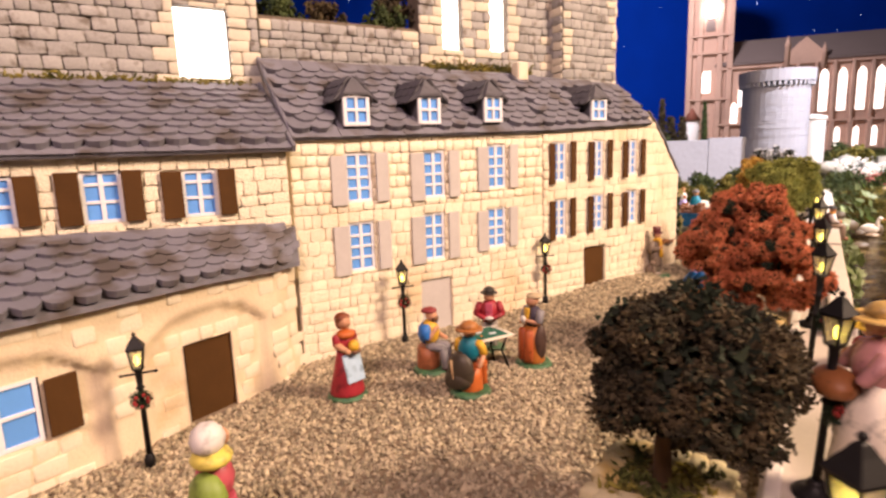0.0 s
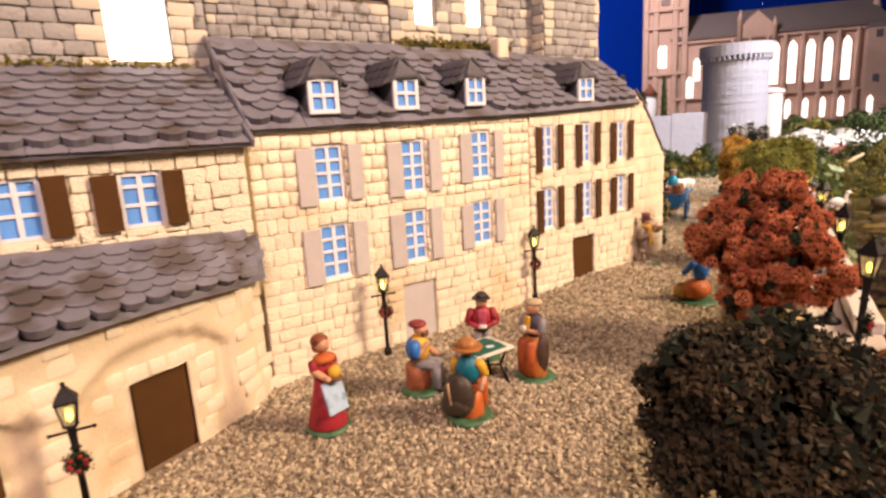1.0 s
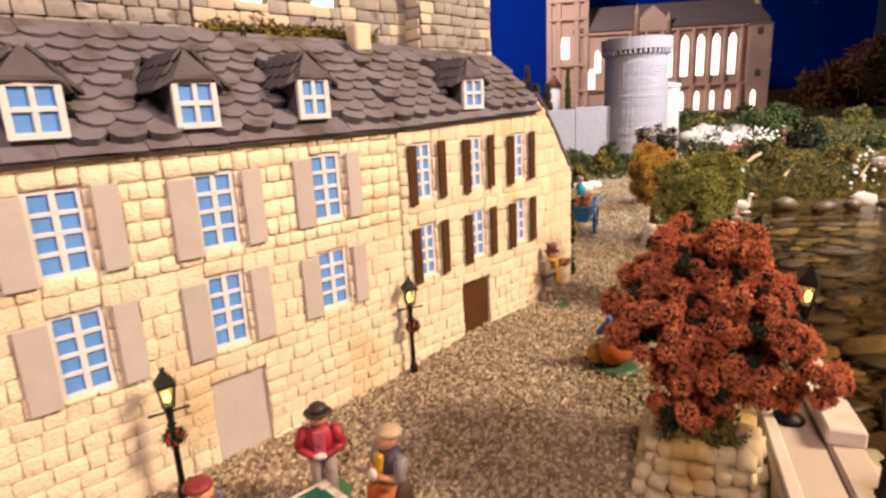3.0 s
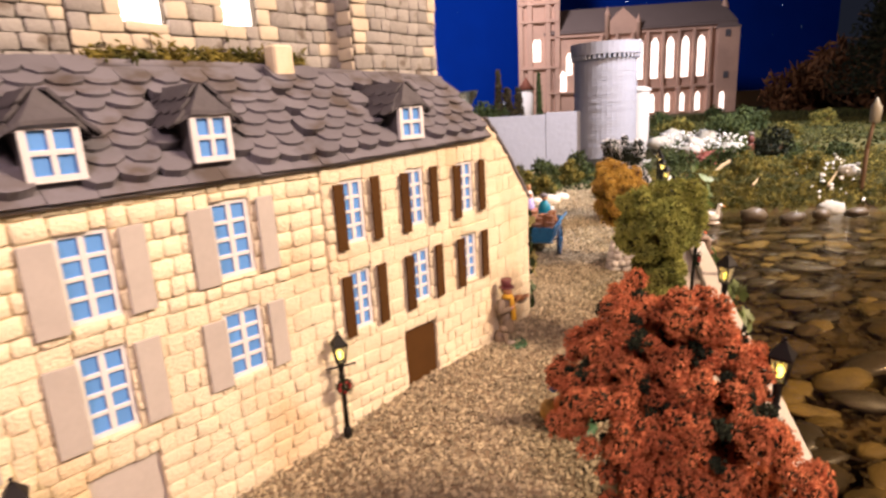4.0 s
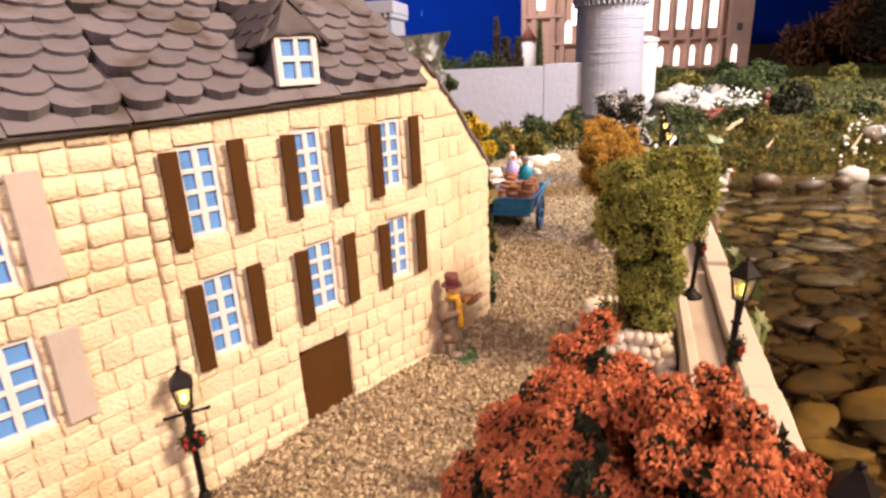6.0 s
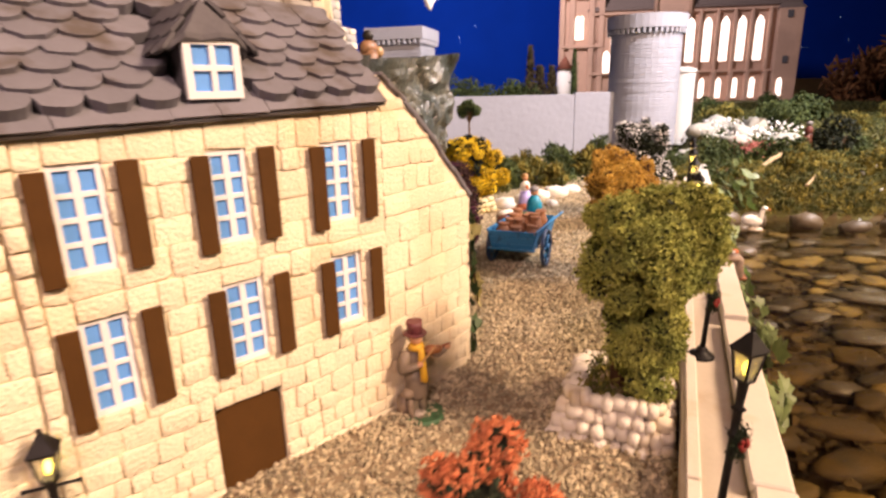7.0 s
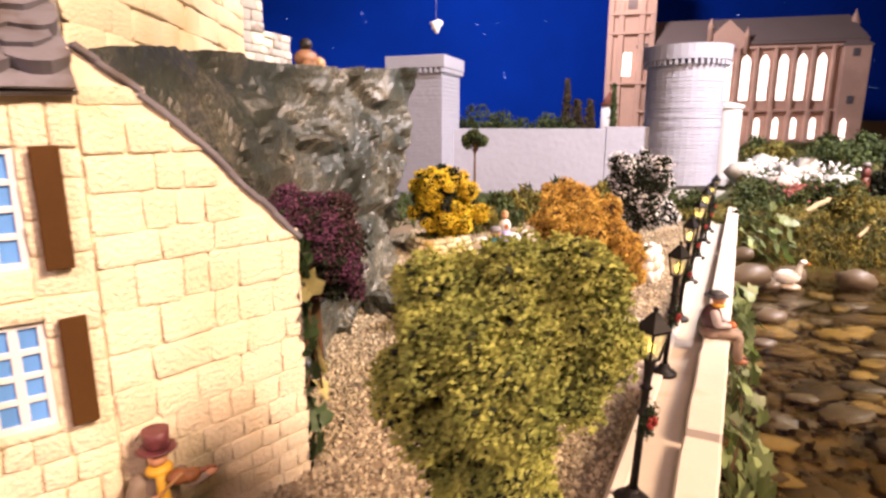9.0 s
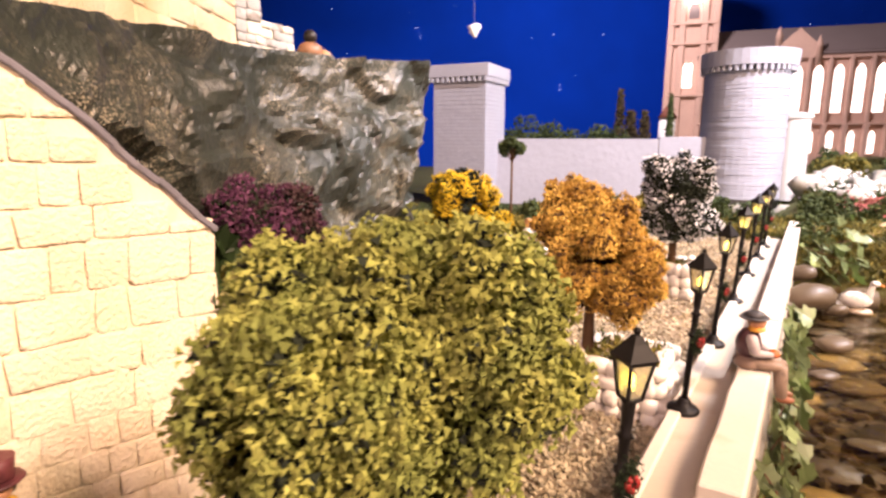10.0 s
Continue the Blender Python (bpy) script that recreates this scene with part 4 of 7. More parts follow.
def build_castle():
    c = thing("castle", STREET @ pose(0, 0, 0), "grey stone model castle with bright lit windows", "castle")
    castle_piece(c, "west_wall", pose(-0.45, 0.100, 0), 0.456, 0.56, [(0.362, 0.420, 0.333, 0.412)], 51)
    castle_piece(c, "curtain_wall", pose(0.008, 0.108, 0), 0.228, 0.412, [], 52, size=(0.0118, 0.0180))
    castle_piece(c, "keep_wall", pose(0.236, 0.104, 0), 0.256, 0.56, [(0.040, 0.075, 0.386, 0.47), (0.127, 0.161, 0.389, 0.475)], 53)
    castle_piece(c, "tower_side", pose(0.490, 0.140, 0, 0, 0, -90), 0.062, 0.56, [], 54)
    castle_piece(c, "tower_wall", pose(0.4905, 0.078, 0), 0.1235, 0.56, [], 55)
    castle_piece(c, "side_wall", pose(0.6145, 0.079, 0, 0, 0, 56.2), 0.385, 0.60, [], 56, base=0.27, plain=True, size=(0.021, 0.038))
    castle_piece(c, "corner_pier", STREET_IN @ pose(0.318, 1.432, 0, 0, 0, 62), 0.040, 0.60, [], 57, base=0.27)
    castle_piece(c, "parapet", STREET_IN @ pose(0.334, 1.468, 0, 0, 0, 62), 0.060, 0.376, [], 58, base=0.29, size=(0.0115, 0.016))
    bm = bmesh.new()
    add_box(bm, (0.0, 0.15, 0.30), (0.95, 0.075, 0.02))
    part("terrace", bm, EARTH, c, m=pose(0.13, 0.035, 0))


build_castle()


# ---- painted rock behind the gable ----


def build_rock():
    top = [(0.318, 0.975, 0.288), (0.325, 1.10, 0.306), (0.330, 1.19, 0.316), (0.372, 1.32, 0.322), (0.415, 1.41, 0.324), (0.470, 1.49, 0.333), (0.522, 1.565, 0.338), (0.520, 1.68, 0.335), (0.47, 1.80, 0.33)]
    foot = [(0.385, 1.03, -0.02), (0.405, 1.12, -0.02), (0.425, 1.22, -0.02), (0.440, 1.32, -0.02), (0.455, 1.40, -0.02), (0.470, 1.49, -0.02), (0.480, 1.60, -0.02), (0.470, 1.72, -0.02), (0.44, 1.84, -0.02)]

    def along(pts, u):
        u *= len(pts) - 1
        k = min(int(u), len(pts) - 2)
        return Vector(pts[k]).lerp(Vector(pts[k + 1]), u - k)

    # crumpled sheet: bowls between sharp folds, at three sizes, stretched along the slant of the cliff
    nu, nv, nt = 190, 74, 12
    slant = Matrix.Rotation(math.radians(34), 3, "X") @ Matrix.Diagonal((1.0, 0.62, 1.15)).to_3x3()

    def folds(p, scale):
        """Tilted facets, each with its own slope, that meet in sharp folds."""
        q = slant @ p * scale
        q += 0.25 * noise.noise_vector(q * 0.7)
        far, spots = noise.voronoi(q)
        planes = [0.9 * noise.noise_vector(c * 5.3).dot(q - c) + 0.5 * noise.noise(c * 3.1) for c in spots[:2]]
        w = 0.5 + 0.5 * smooth(0.0, 0.16, far[1] - far[0])
        return planes[0] * w + planes[1] * (1 - w)

    bm = bmesh.new()
    rows = []
    for j in range(nv + nt + 1):
        row = []
        for i in range(nu + 1):
            u = i / nu
            a, b = along(foot, u), along(top, u)
            if j <= nv:
                v = j / nv
                p = a.lerp(b, v)
                p += Vector((0.75, -0.5, 0)) * (0.022 * math.sin(math.pi * min(1, v * 1.05)) ** 0.7 + 0.02 * smooth(0.55, 1.0, v))
                hold = 1.0 - 0.45 * smooth(0.85, 1.0, v)
            else:
                v = (j - nv) / nt
                p = b.lerp(Vector((0.22, b.y + 0.12, b.z - 0.005)), v)
                p += Vector((0.75, -0.5, 0)) * 0.02 * (1 - v)
                hold = 0.55 * (1 - 0.8 * v)
            push = 0.075 * folds(p, 9) + 0.040 * folds(p + Vector((3, 1, 2)), 20) + 0.014 * folds(p, 48) + 0.020 * noise.noise(p * 7)
            push *= hold * (0.25 + 0.75 * smooth(0.0, 0.15, u))
            row.append(bm.verts.new(p + Vector((0.7, -0.45, 0.22)) * push))
        rows.append(row)
    for a, b in zip(rows, rows[1:]):
        for i in range(nu):
            bm.faces.new((a[i], a[i + 1], b[i + 1], b[i]))
    for v in bm.verts:
        v.co += 0.0009 * noise.noise_vector(v.co * 130)
    ob = part("rock_cliff", bm, ROCK, smooth=False)
    tagged(ob, "dark green-grey crumpled paper rock with pale flecks", "rock", kind="structure")


build_rock()

# ---- far castle wall, towers and church ----


def course_rings(parent, radius, z0, z1, step, seed, material):
    """Uneven courses of a round tower, one ring each."""
    rng = random.Random(seed)
    z = z0
    while z < z1 - step * 0.5:
        h = step * rng.uniform(0.8, 1.2)
        r = radius * rng.uniform(0.994, 1.006)
        bm = bmesh.new()
        add_lathe(bm, [(r - 0.002, 0), (r, h * 0.10), (r, h * 0.88), (r - 0.002, h)], 40, smooth=False, caps=False)
        part("stone_course", bm, material, parent, m=pose(0, 0, z, rng.uniform(-0.3, 0.3), rng.uniform(-0.3, 0.3), 0))
        z += h


def build_far_castle():
    c = thing("castle_tower", pose(1.864, 3.26, 0.036) @ Matrix.Diagonal((0.896, 0.896, 0.87, 1)), "pale grey round model castle tower with a corbelled top", "castle tower")
    bm = bmesh.new()
    add_lathe(bm, [(0.183, -0.1), (0.181, 0.55)], 40)
    part("drum", bm, COOL_JOINT, c)
    course_rings(c, 0.187, -0.05, 0.558, 0.0165, 3, COOL_WALL)
    bm = bmesh.new()
    add_lathe(bm, [(0.176, 0.574), (0.209, 0.577), (0.211, 0.648), (0.190, 0.648), (0.188, 0.58)], 40, smooth=False)
    part("parapet", bm, COOL_WALL, c)
    for k in range(44):
        a = 2 * math.pi * k / 44
        bm = bmesh.new()
        add_box(bm, (0, 0, 0), (0.026, 0.015, 0.026), bevel=0.002)
        part("corbel", bm, COOL_WALL, c, m=pose(0.193 * math.cos(a), 0.193 * math.sin(a), 0.563, 0, 0, math.degrees(a)))
    t = thing("turret", pose(2.262, 3.54, 0.036) @ Matrix.Diagonal((0.80, 0.80, 0.85, 1)), "small white round turret beside the castle tower", "turret")
    bm = bmesh.new()
    add_lathe(bm, [(0.082, -0.1), (0.082, 0.36), (0.092, 0.362), (0.092, 0.382), (0.03, 0.398)], 32, smooth=False)
    part("drum", bm, COOL_WHITE, t)
    s = thing("castle_tower", pose(0.690, 3.500, -0.005, 0, 0, -25.6), "pale grey square model castle tower with a corbelled top", "castle tower")
    bm = bmesh.new()
    add_box(bm, (0, 0, 0.2), (0.25, 0.25, 0.62))
    part("shaft", bm, COOL_JOINT, s)
    rng = random.Random(6)
    z = -0.05
    while z < 0.50:
        h = 0.0165 * rng.uniform(0.8, 1.2)
        bm = bmesh.new()
        add_box(bm, (0, 0, z + h / 2), (0.256 * rng.uniform(0.997, 1.003), 0.256 * rng.uniform(0.997, 1.003), h * 0.86))
        part("stone_course", bm, COOL_WALL, s)
        z += h
    bm = bmesh.new()
    add_box(bm, (0, 0, 0.545), (0.292, 0.292, 0.055), bevel=0.002)
    part("parapet", bm, COOL_WALL, s)
    for side in range(4):
        for k in range(11):
            bm = bmesh.new()
            add_box(bm, (-0.13 + 0.026 * k, -0.136, 0.507), (0.014, 0.016, 0.022), bevel=0.002)
            part("corbel", bm, COOL_WALL, s, m=pose(0, 0, 0, 0, 0, 90 * side))
    w = thing("castle_curtain_wall", pose(0, 0, 0), "long pale grey model castle wall with a vertical seam", "castle wall", kind="structure")
    bm = bmesh.new()
    for a, b, z in ((0.70, 1.521, 0.243), (1.523, 1.78, 0.252)):
        pa, pb = Vector((a, 3.511 - 0.275 * (a - 0.70), 0)), Vector((b, 3.511 - 0.275 * (b - 0.70), 0))
        add_box(bm, ((pa.x + pb.x) / 2, (pa.y + pb.y) / 2 + 0.03, z / 2 - 0.05), ((pb - pa).length, 0.06, z + 0.1), pose(0, 0, 0, 0, 0, -15.38), bevel=0.002)
    part("wall_panel", bm, COOL_WALL, w)


build_far_castle()


def pointed(bm, x, z0, z1, w, y, depth, mi=0):
    """A tall window with a pointed head."""
    n = 5
    pts = [(x - w / 2, z0), (x + w / 2, z0)]
    spring = z1 - w * 0.95
    pts += [(x + w / 2 - w / 2 * (k / n) ** 1.6, spring + (z1 - spring) * (k / n) ** 0.8) for k in range(0, n + 1)]
    pts += [(2 * x - a, b) for a, b in pts[-2:1:-1]]
    f0 = [bm.verts.new((a, y, b)) for a, b in pts]
    f1 = [bm.verts.new((a, y + depth, b)) for a, b in pts]
    bm.faces.new(f0).material_index = mi
    for k in range(len(pts)):
        m = (k + 1) % len(pts)
        bm.faces.new((f0[m], f0[k], f1[k], f1[m])).material_index = mi


def build_church():
    c = thing("church", pose(2.954, 7.13, 0, 0, 0, -19.7), "pink-brown model church with tall lit windows and a tower", "church")
    bm = bmesh.new()
    add_box(bm, (1.44, 0.40, 0.50), (2.20, 0.8, 1.20))
    part("nave_wall", bm, CHURCH, c)
    bm = bmesh.new()
    add_box(bm, (1.44, 0.40, 1.105), (2.24, 0.86, 0.035), bevel=0.008)
    v = [bm.verts.new(p) for p in ((0.4, -0.03, 1.12), (2.56, -0.03, 1.12), (2.56, 0.83, 1.12), (0.4, 0.83, 1.12), (0.4, 0.40, 1.42), (2.50, 0.40, 1.42))]
    for f in ((0, 1, 5, 4), (2, 3, 4, 5), (1, 2, 5), (3, 0, 4)):
        bm.faces.new([v[k] for k in f])
    part("roof", bm, CHURCH_ROOF, c)
    # tall windows in recesses, low ones below the string course, buttresses between
    tall = [0.90, 1.085, 1.265, 1.446, 1.624, 1.805, 1.978, 2.160]
    for u in tall:
        bm = bmesh.new()
        pointed(bm, u, 0.50, 1.02, 0.125, -0.006, 0.02)
        part("window_recess", bm, CHURCH, c)
        bm = bmesh.new()
        pointed(bm, u, 0.524, 0.99, 0.084, -0.012, 0.03)
        part("lit_window", bm, CHURCH_PANE, c, "tall lit pointed window")
        bm = bmesh.new()
        pointed(bm, u - 0.015, 0.125, 0.345, 0.055, -0.012, 0.03)
        part("lit_window", bm, CHURCH_PANE, c, "low lit pointed window")
        bm = bmesh.new()
        add_box(bm, (u + 0.09, -0.025, 0.50), (0.030, 0.06, 1.14), bevel=0.004)
        add_box(bm, (u + 0.09, -0.040, 0.16), (0.040, 0.09, 0.50), bevel=0.004)
        part("buttress", bm, CHURCH, c)
    for u, z0, z1, w in ((0.62, 0.62, 0.88, 0.065), (0.545, 0.43, 0.67, 0.08)):
        bm = bmesh.new()
        pointed(bm, u, z0, z1, w, -0.014, 0.03)
        part("lit_window", bm, CHURCH_PANE, c, "lit pointed window beside the tower")
    for z, d in ((0.415, 0.05), (1.06, 0.04)):
        bm = bmesh.new()
        add_box(bm, (1.44, -d / 2, z), (2.16, d, 0.028), bevel=0.004)
        part("string_course", bm, CHURCH, c)
    # tower
    bm = bmesh.new()
    add_box(bm, (0.258, 0.30, 1.05), (0.44, 0.6, 2.30))
    part("tower_wall", bm, CHURCH, c)
    for x in (0.040, 0.150, 0.366, 0.476):
        bm = bmesh.new()
        add_box(bm, (x, 0.0, 0.95), (0.062, 0.08, 2.1), bevel=0.006)
        part("tower_buttress", bm, CHURCH, c)
    for z in (0.72, 1.25, 1.45):
        bm = bmesh.new()
        add_box(bm, (0.258, -0.015, z), (0.46, 0.07, 0.03), bevel=0.004)
        part("tower_string_course", bm, CHURCH, c)
    for x, w in ((0.215, 0.055), (0.262, 0.030)):
        bm = bmesh.new()
        pointed(bm, x, 0.80, 1.055, w, -0.014, 0.03)
        part("lit_window", bm, CHURCH_PANE, c, "lit pointed tower window")
    bm = bmesh.new()
    pointed(bm, 0.258, 1.50, 1.68, 0.10, -0.010, 0.03)
    part("belfry_window", bm, CHURCH_ROOF, c)
    bm = bmesh.new()
    add_lathe(bm, [(0.095, 0), (0.095, 0.02)], 20, pose(0.26, -0.07, 1.735, 90, 0, 0))
    part("lamp_glow", bm, mat("white_spot_lens", (1, 1, 1), 0.5, 0, 1, 1, 0, emit=(1, 0.96, 0.9, 12)), c, "bright white lamp in the tower")
    # transept gable with pinnacles
    bm = bmesh.new()
    v = [bm.verts.new(p) for p in ((1.075, -0.05, 1.06), (1.405, -0.05, 1.06), (1.405, -0.05, 1.19), (1.24, -0.05, 1.345), (1.075, -0.05, 1.19))]
    f = bm.faces.new(v)
    ext = bmesh.ops.extrude_face_region(bm, geom=[f])["geom"]
    for g in ext:
        if isinstance(g, bmesh.types.BMVert):
            g.co.y += 0.35
    part("gable", bm, CHURCH, c)
    for x, top in ((1.06, 1.37), (1.42, 1.27)):
        bm = bmesh.new()
        add_lathe(bm, [(0.030, 1.0), (0.030, top - 0.11), (0.036, top - 0.105), (0.002, top)], 8, pose(x, -0.04, 0))
        part("pinnacle", bm, CHURCH, c)
    # corner block with a low pyramid roof
    bm = bmesh.new()
    add_box(bm, (2.446, 0.10, 0.50), (0.25, 0.36, 1.10), bevel=0.006)
    part("corner_turret", bm, CHURCH, c)
    bm = bmesh.new()
    add_lathe(bm, [(0.20, 1.045), (0.19, 1.06), (0.004, 1.19)], 4, pose(2.446, 0.06, 0, 0, 0, 45), smooth=False)
    part("corner_roof", bm, CHURCH_ROOF, c)
    bm = bmesh.new()
    add_lathe(bm, [(0.045, 1.0), (0.045, 1.30), (0.055, 1.31), (0.002, 1.46)], 8, pose(2.52, 0.30, 0))
    part("pinnacle", bm, CHURCH, c)
    for z in (0.52, 0.985):
        bm = bmesh.new()
        add_box(bm, (2.43, -0.084, z), (0.055, 0.012, 0.075))
        part("small_window", bm, SLATE_DARK, c, "dark little window")
    bm = bmesh.new()
    pointed(bm, 2.40, 0.11, 0.33, 0.05, -0.092, 0.03)
    part("lit_window", bm, CHURCH_PANE, c, "low lit pointed window")
    t = thing("turret", pose(2.785, 6.50, 0), "little white turret with a red-brown cone roof", "turret")
    bm = bmesh.new()
    add_lathe(bm, [(0.078, 0.0), (0.078, 0.465)], 16)
    part("drum", bm, COOL_WHITE, t)
    bm = bmesh.new()
    add_lathe(bm, [(0.094, 0.46), (0.002, 0.60)], 16)
    part("cone_roof", bm, mat("red_brown_roof", (0.20, 0.07, 0.045), 0.8, 0.15, 8, 60, 0.2, 0.003), t)


build_church()

# ---- gravel of the street ----


def build_gravel():
    rng = np.random.default_rng(12)
    n = 420000
    x, y = rng.uniform(-0.42, 1.25, n), rng.uniform(0.10, 2.05, n)

    def local(m):
        t = np.array(m)
        return t[0, 0] * x + t[0, 1] * y + t[0, 3], t[1, 0] * x + t[1, 1] * y + t[1, 3]

    qx, qy = local(QUAY_IN)
    sx, sy = local(STREET_IN)
    knots = np.linspace(-0.42, -0.003, 60)
    wall = np.where(sx < -0.003, np.interp(sx, knots, [lower_line(k) for k in knots]), np.where(sx < 0.607, 0.003, 0.003 + 0.187 * (sx - 0.607)))
    open_end = sx >= 0.735
    keep = (qy > 0.006) & np.where(open_end, sy < 0.42 + 0.5 * (sx - 0.735), sy < wall)
    keep &= rng.random(n) < np.interp(np.hypot(x - 0.2, y - 0.6), [0.6, 1.1], [1.0, 0.45])
    x, y = x[keep], y[keep]
    spots = np.stack([x, y, np.array([ground_height(a, b) for a, b in zip(x, y)])], 1)
    n = len(spots)
    sizes = rng.uniform(0.0014, 0.0036, n)
    spots[:, 2] += sizes * rng.uniform(-0.2, 0.7, n)
    ob = new("gravel", scattered("gravel", spots, sizes, GRAVEL, rng, (1.15, 0.8, 0.6), tilt=0.6))
    tagged(ob, "loose pale brown gravel covering the street and square", "gravel", kind="stuff")


build_gravel()

# ---- river stones ----


def pebble_mesh(name, seed, material, detail=2, rough=0.35, square=1.0):
    bm = bmesh.new()
    add_ball(bm, (0, 0, 0), (1, 1, 1), 0, detail, rough=rough, seed=seed)
    for v in bm.verts:
        v.co.z = math.copysign(abs(v.co.z) ** (0.85 * square), v.co.z)
        v.co.x = math.copysign(abs(v.co.x) ** square, v.co.x)
        v.co.y = math.copysign(abs(v.co.y) ** square, v.co.y)
    me = bpy.data.meshes.new(name)
    bm.to_mesh(me)
    bm.free()
    me.materials.append(material)
    return me


def build_river_stones():
    bed = thing("riverbed_stones", pose(0, 0, 0), "wet brown river stones under shallow water", "river stones", kind="structure")
    kinds = [RIVER_STONE, mat("wet_olive_stone", (0.115, 0.080, 0.024), 0.6, 0.4, 26, 140, 0.25, 0.001, rnd=0.6, spec=0.12, stain=(0.07, 0.05, 0.02), stain_scale=20), mat("wet_dark_stone", (0.046, 0.036, 0.022), 0.4, 0.4, 22, 140, 0.25, 0.001, rnd=0.6, spec=0.2, stain=(0.06, 0.05, 0.035), stain_scale=24)]
    meshes = [pebble_mesh("river_stone", k, kinds[(0, 1, 2, 0, 1, 2, 0, 1, 2)[k]]) for k in range(9)]
    rng = random.Random(77)
    placed = []
    tries = 0
    while len(placed) < 300 and tries < 9000:
        tries += 1
        q, e = rng.uniform(-0.35, 1.45), 0.062 + 0.75 * rng.random() ** 1.25
        p = QUAY_M @ Vector((q, -e, 0))
        if p.y > bank_line(p.x) + 0.03:
            continue
        r = rng.uniform(0.015, 0.036) * (0.8 + 0.5 * e)
        if any(math.hypot(p.x - a, p.y - b) < 0.56 * (r + c) for a, b, c in placed):
            continue
        placed.append((p.x, p.y, r))
        z = -0.088 + rng.uniform(-0.006, 0.010)
        flat = rng.uniform(0.34, 0.5)
        m = pose(p.x, p.y, z, rng.uniform(-10, 10), rng.uniform(-10, 10), rng.uniform(-32, 32)) @ Matrix.Diagonal((r * rng.uniform(1.2, 1.75), r * rng.uniform(0.75, 1.0), r * flat, 1))
        piece("river_stone", rng.choice(meshes), bed, m)
    nprng = np.random.default_rng(4)
    n = 9000
    q, e = nprng.uniform(-0.4, 2.0, n), 0.06 + 1.6 * nprng.random(n) ** 1.3
    pts = np.array([QUAY_M @ Vector((a, -b, 0)) for a, b in zip(q, e)])
    pts = np.array([p for p in pts if p[1] < bank_line(p[0]) + 0.04])
    pts[:, 2] = -0.094 + nprng.uniform(-0.006, 0.010, len(pts))
    ob = new("river_pebbles", scattered("river_pebbles", pts, nprng.uniform(0.004, 0.013, len(pts)), mat("river_pebble", (0.040, 0.028, 0.012), 0.7, 0.3, 30, 200, 0, island=1.0, spec=0.06), nprng, (1.2, 0.9, 0.5), tilt=0.3))
    tagged(ob, "small brown pebbles between the river stones", "pebbles", kind="stuff")
    # larger stones farther out, and boulders that stand out of the water
    far = [(1.17, 1.655, 0.044, -0.022), (1.10, 1.610, 0.028, -0.030), (1.13, 1.52, 0.028, -0.055), (1.155, 1.735, 0.030, 0.004), (1.215, 1.745, 0.026, 0.000), (1.225, 1.66, 0.024, -0.045), (1.24, 1.70, 0.030, -0.05), (1.32, 1.74, 0.04, -0.05), (1.42, 1.68, 0.042, -0.045), (1.50, 1.62, 0.03, -0.05), (1.58, 1.60, 0.028, -0.045), (1.66, 1.56, 0.034, -0.04), (1.76, 1.50, 0.036, -0.045), (1.05, 1.42, 0.02, -0.06), (1.86, 1.44, 0.03, -0.05), (1.95, 1.40, 0.04, -0.05)]
    pale = [pebble_mesh("bank_stone", 30 + k, mat("grey_bank_stone", (0.082, 0.060, 0.036), 0.5, 0.3, 22, 140, 0.3, 0.001, rnd=0.4), 2, 0.3) for k in range(3)]
    for x, y, r, z in far:
        ob = new("bank_stone", rng.choice(pale))
        ob.matrix_basis = pose(x, y, z - 0.004, rng.uniform(-12, 12), rng.uniform(-15, 15), rng.uniform(-40, 40)) @ Matrix.Diagonal((r * rng.uniform(0.85, 1.15), r * 0.8, r * rng.uniform(0.42, 0.62), 1))
        tagged(ob, "rounded grey-brown stone at the water's edge", "stone", "stones along the river bank")
    ob = new("boulder", pebble_mesh("boulder", 55, mat("pale_green_boulder", (0.27, 0.25, 0.16), 0.5, 0.3, 30, 160, 0.4, 0.001, stain=(0.42, 0.38, 0.26), stain_scale=40), 3, 0.3))
    p = QUAY_M @ Vector((0.045, -0.083, -0.045))
    ob.matrix_basis = pose(p.x, p.y, p.z, 8, -12, 30) @ Matrix.Diagonal((0.030, 0.024, 0.034, 1))
    tagged(ob, "pale greenish boulder leaning on the quay wall", "stone", "stones along the river bank")


build_river_stones()

# ---- street lamps ----
BERRY = paint(0.30, 0.018, 0.016)
WREATH = leaf_mat("dark_green_wreath", (0.022, 0.035, 0.016), (0.012, 0.02, 0.01))

BERRY_MESH = pebble_mesh("berry", 3, BERRY, 1, 0.1)
for v in BERRY_MESH.vertices:
    v.co *= 0.0017


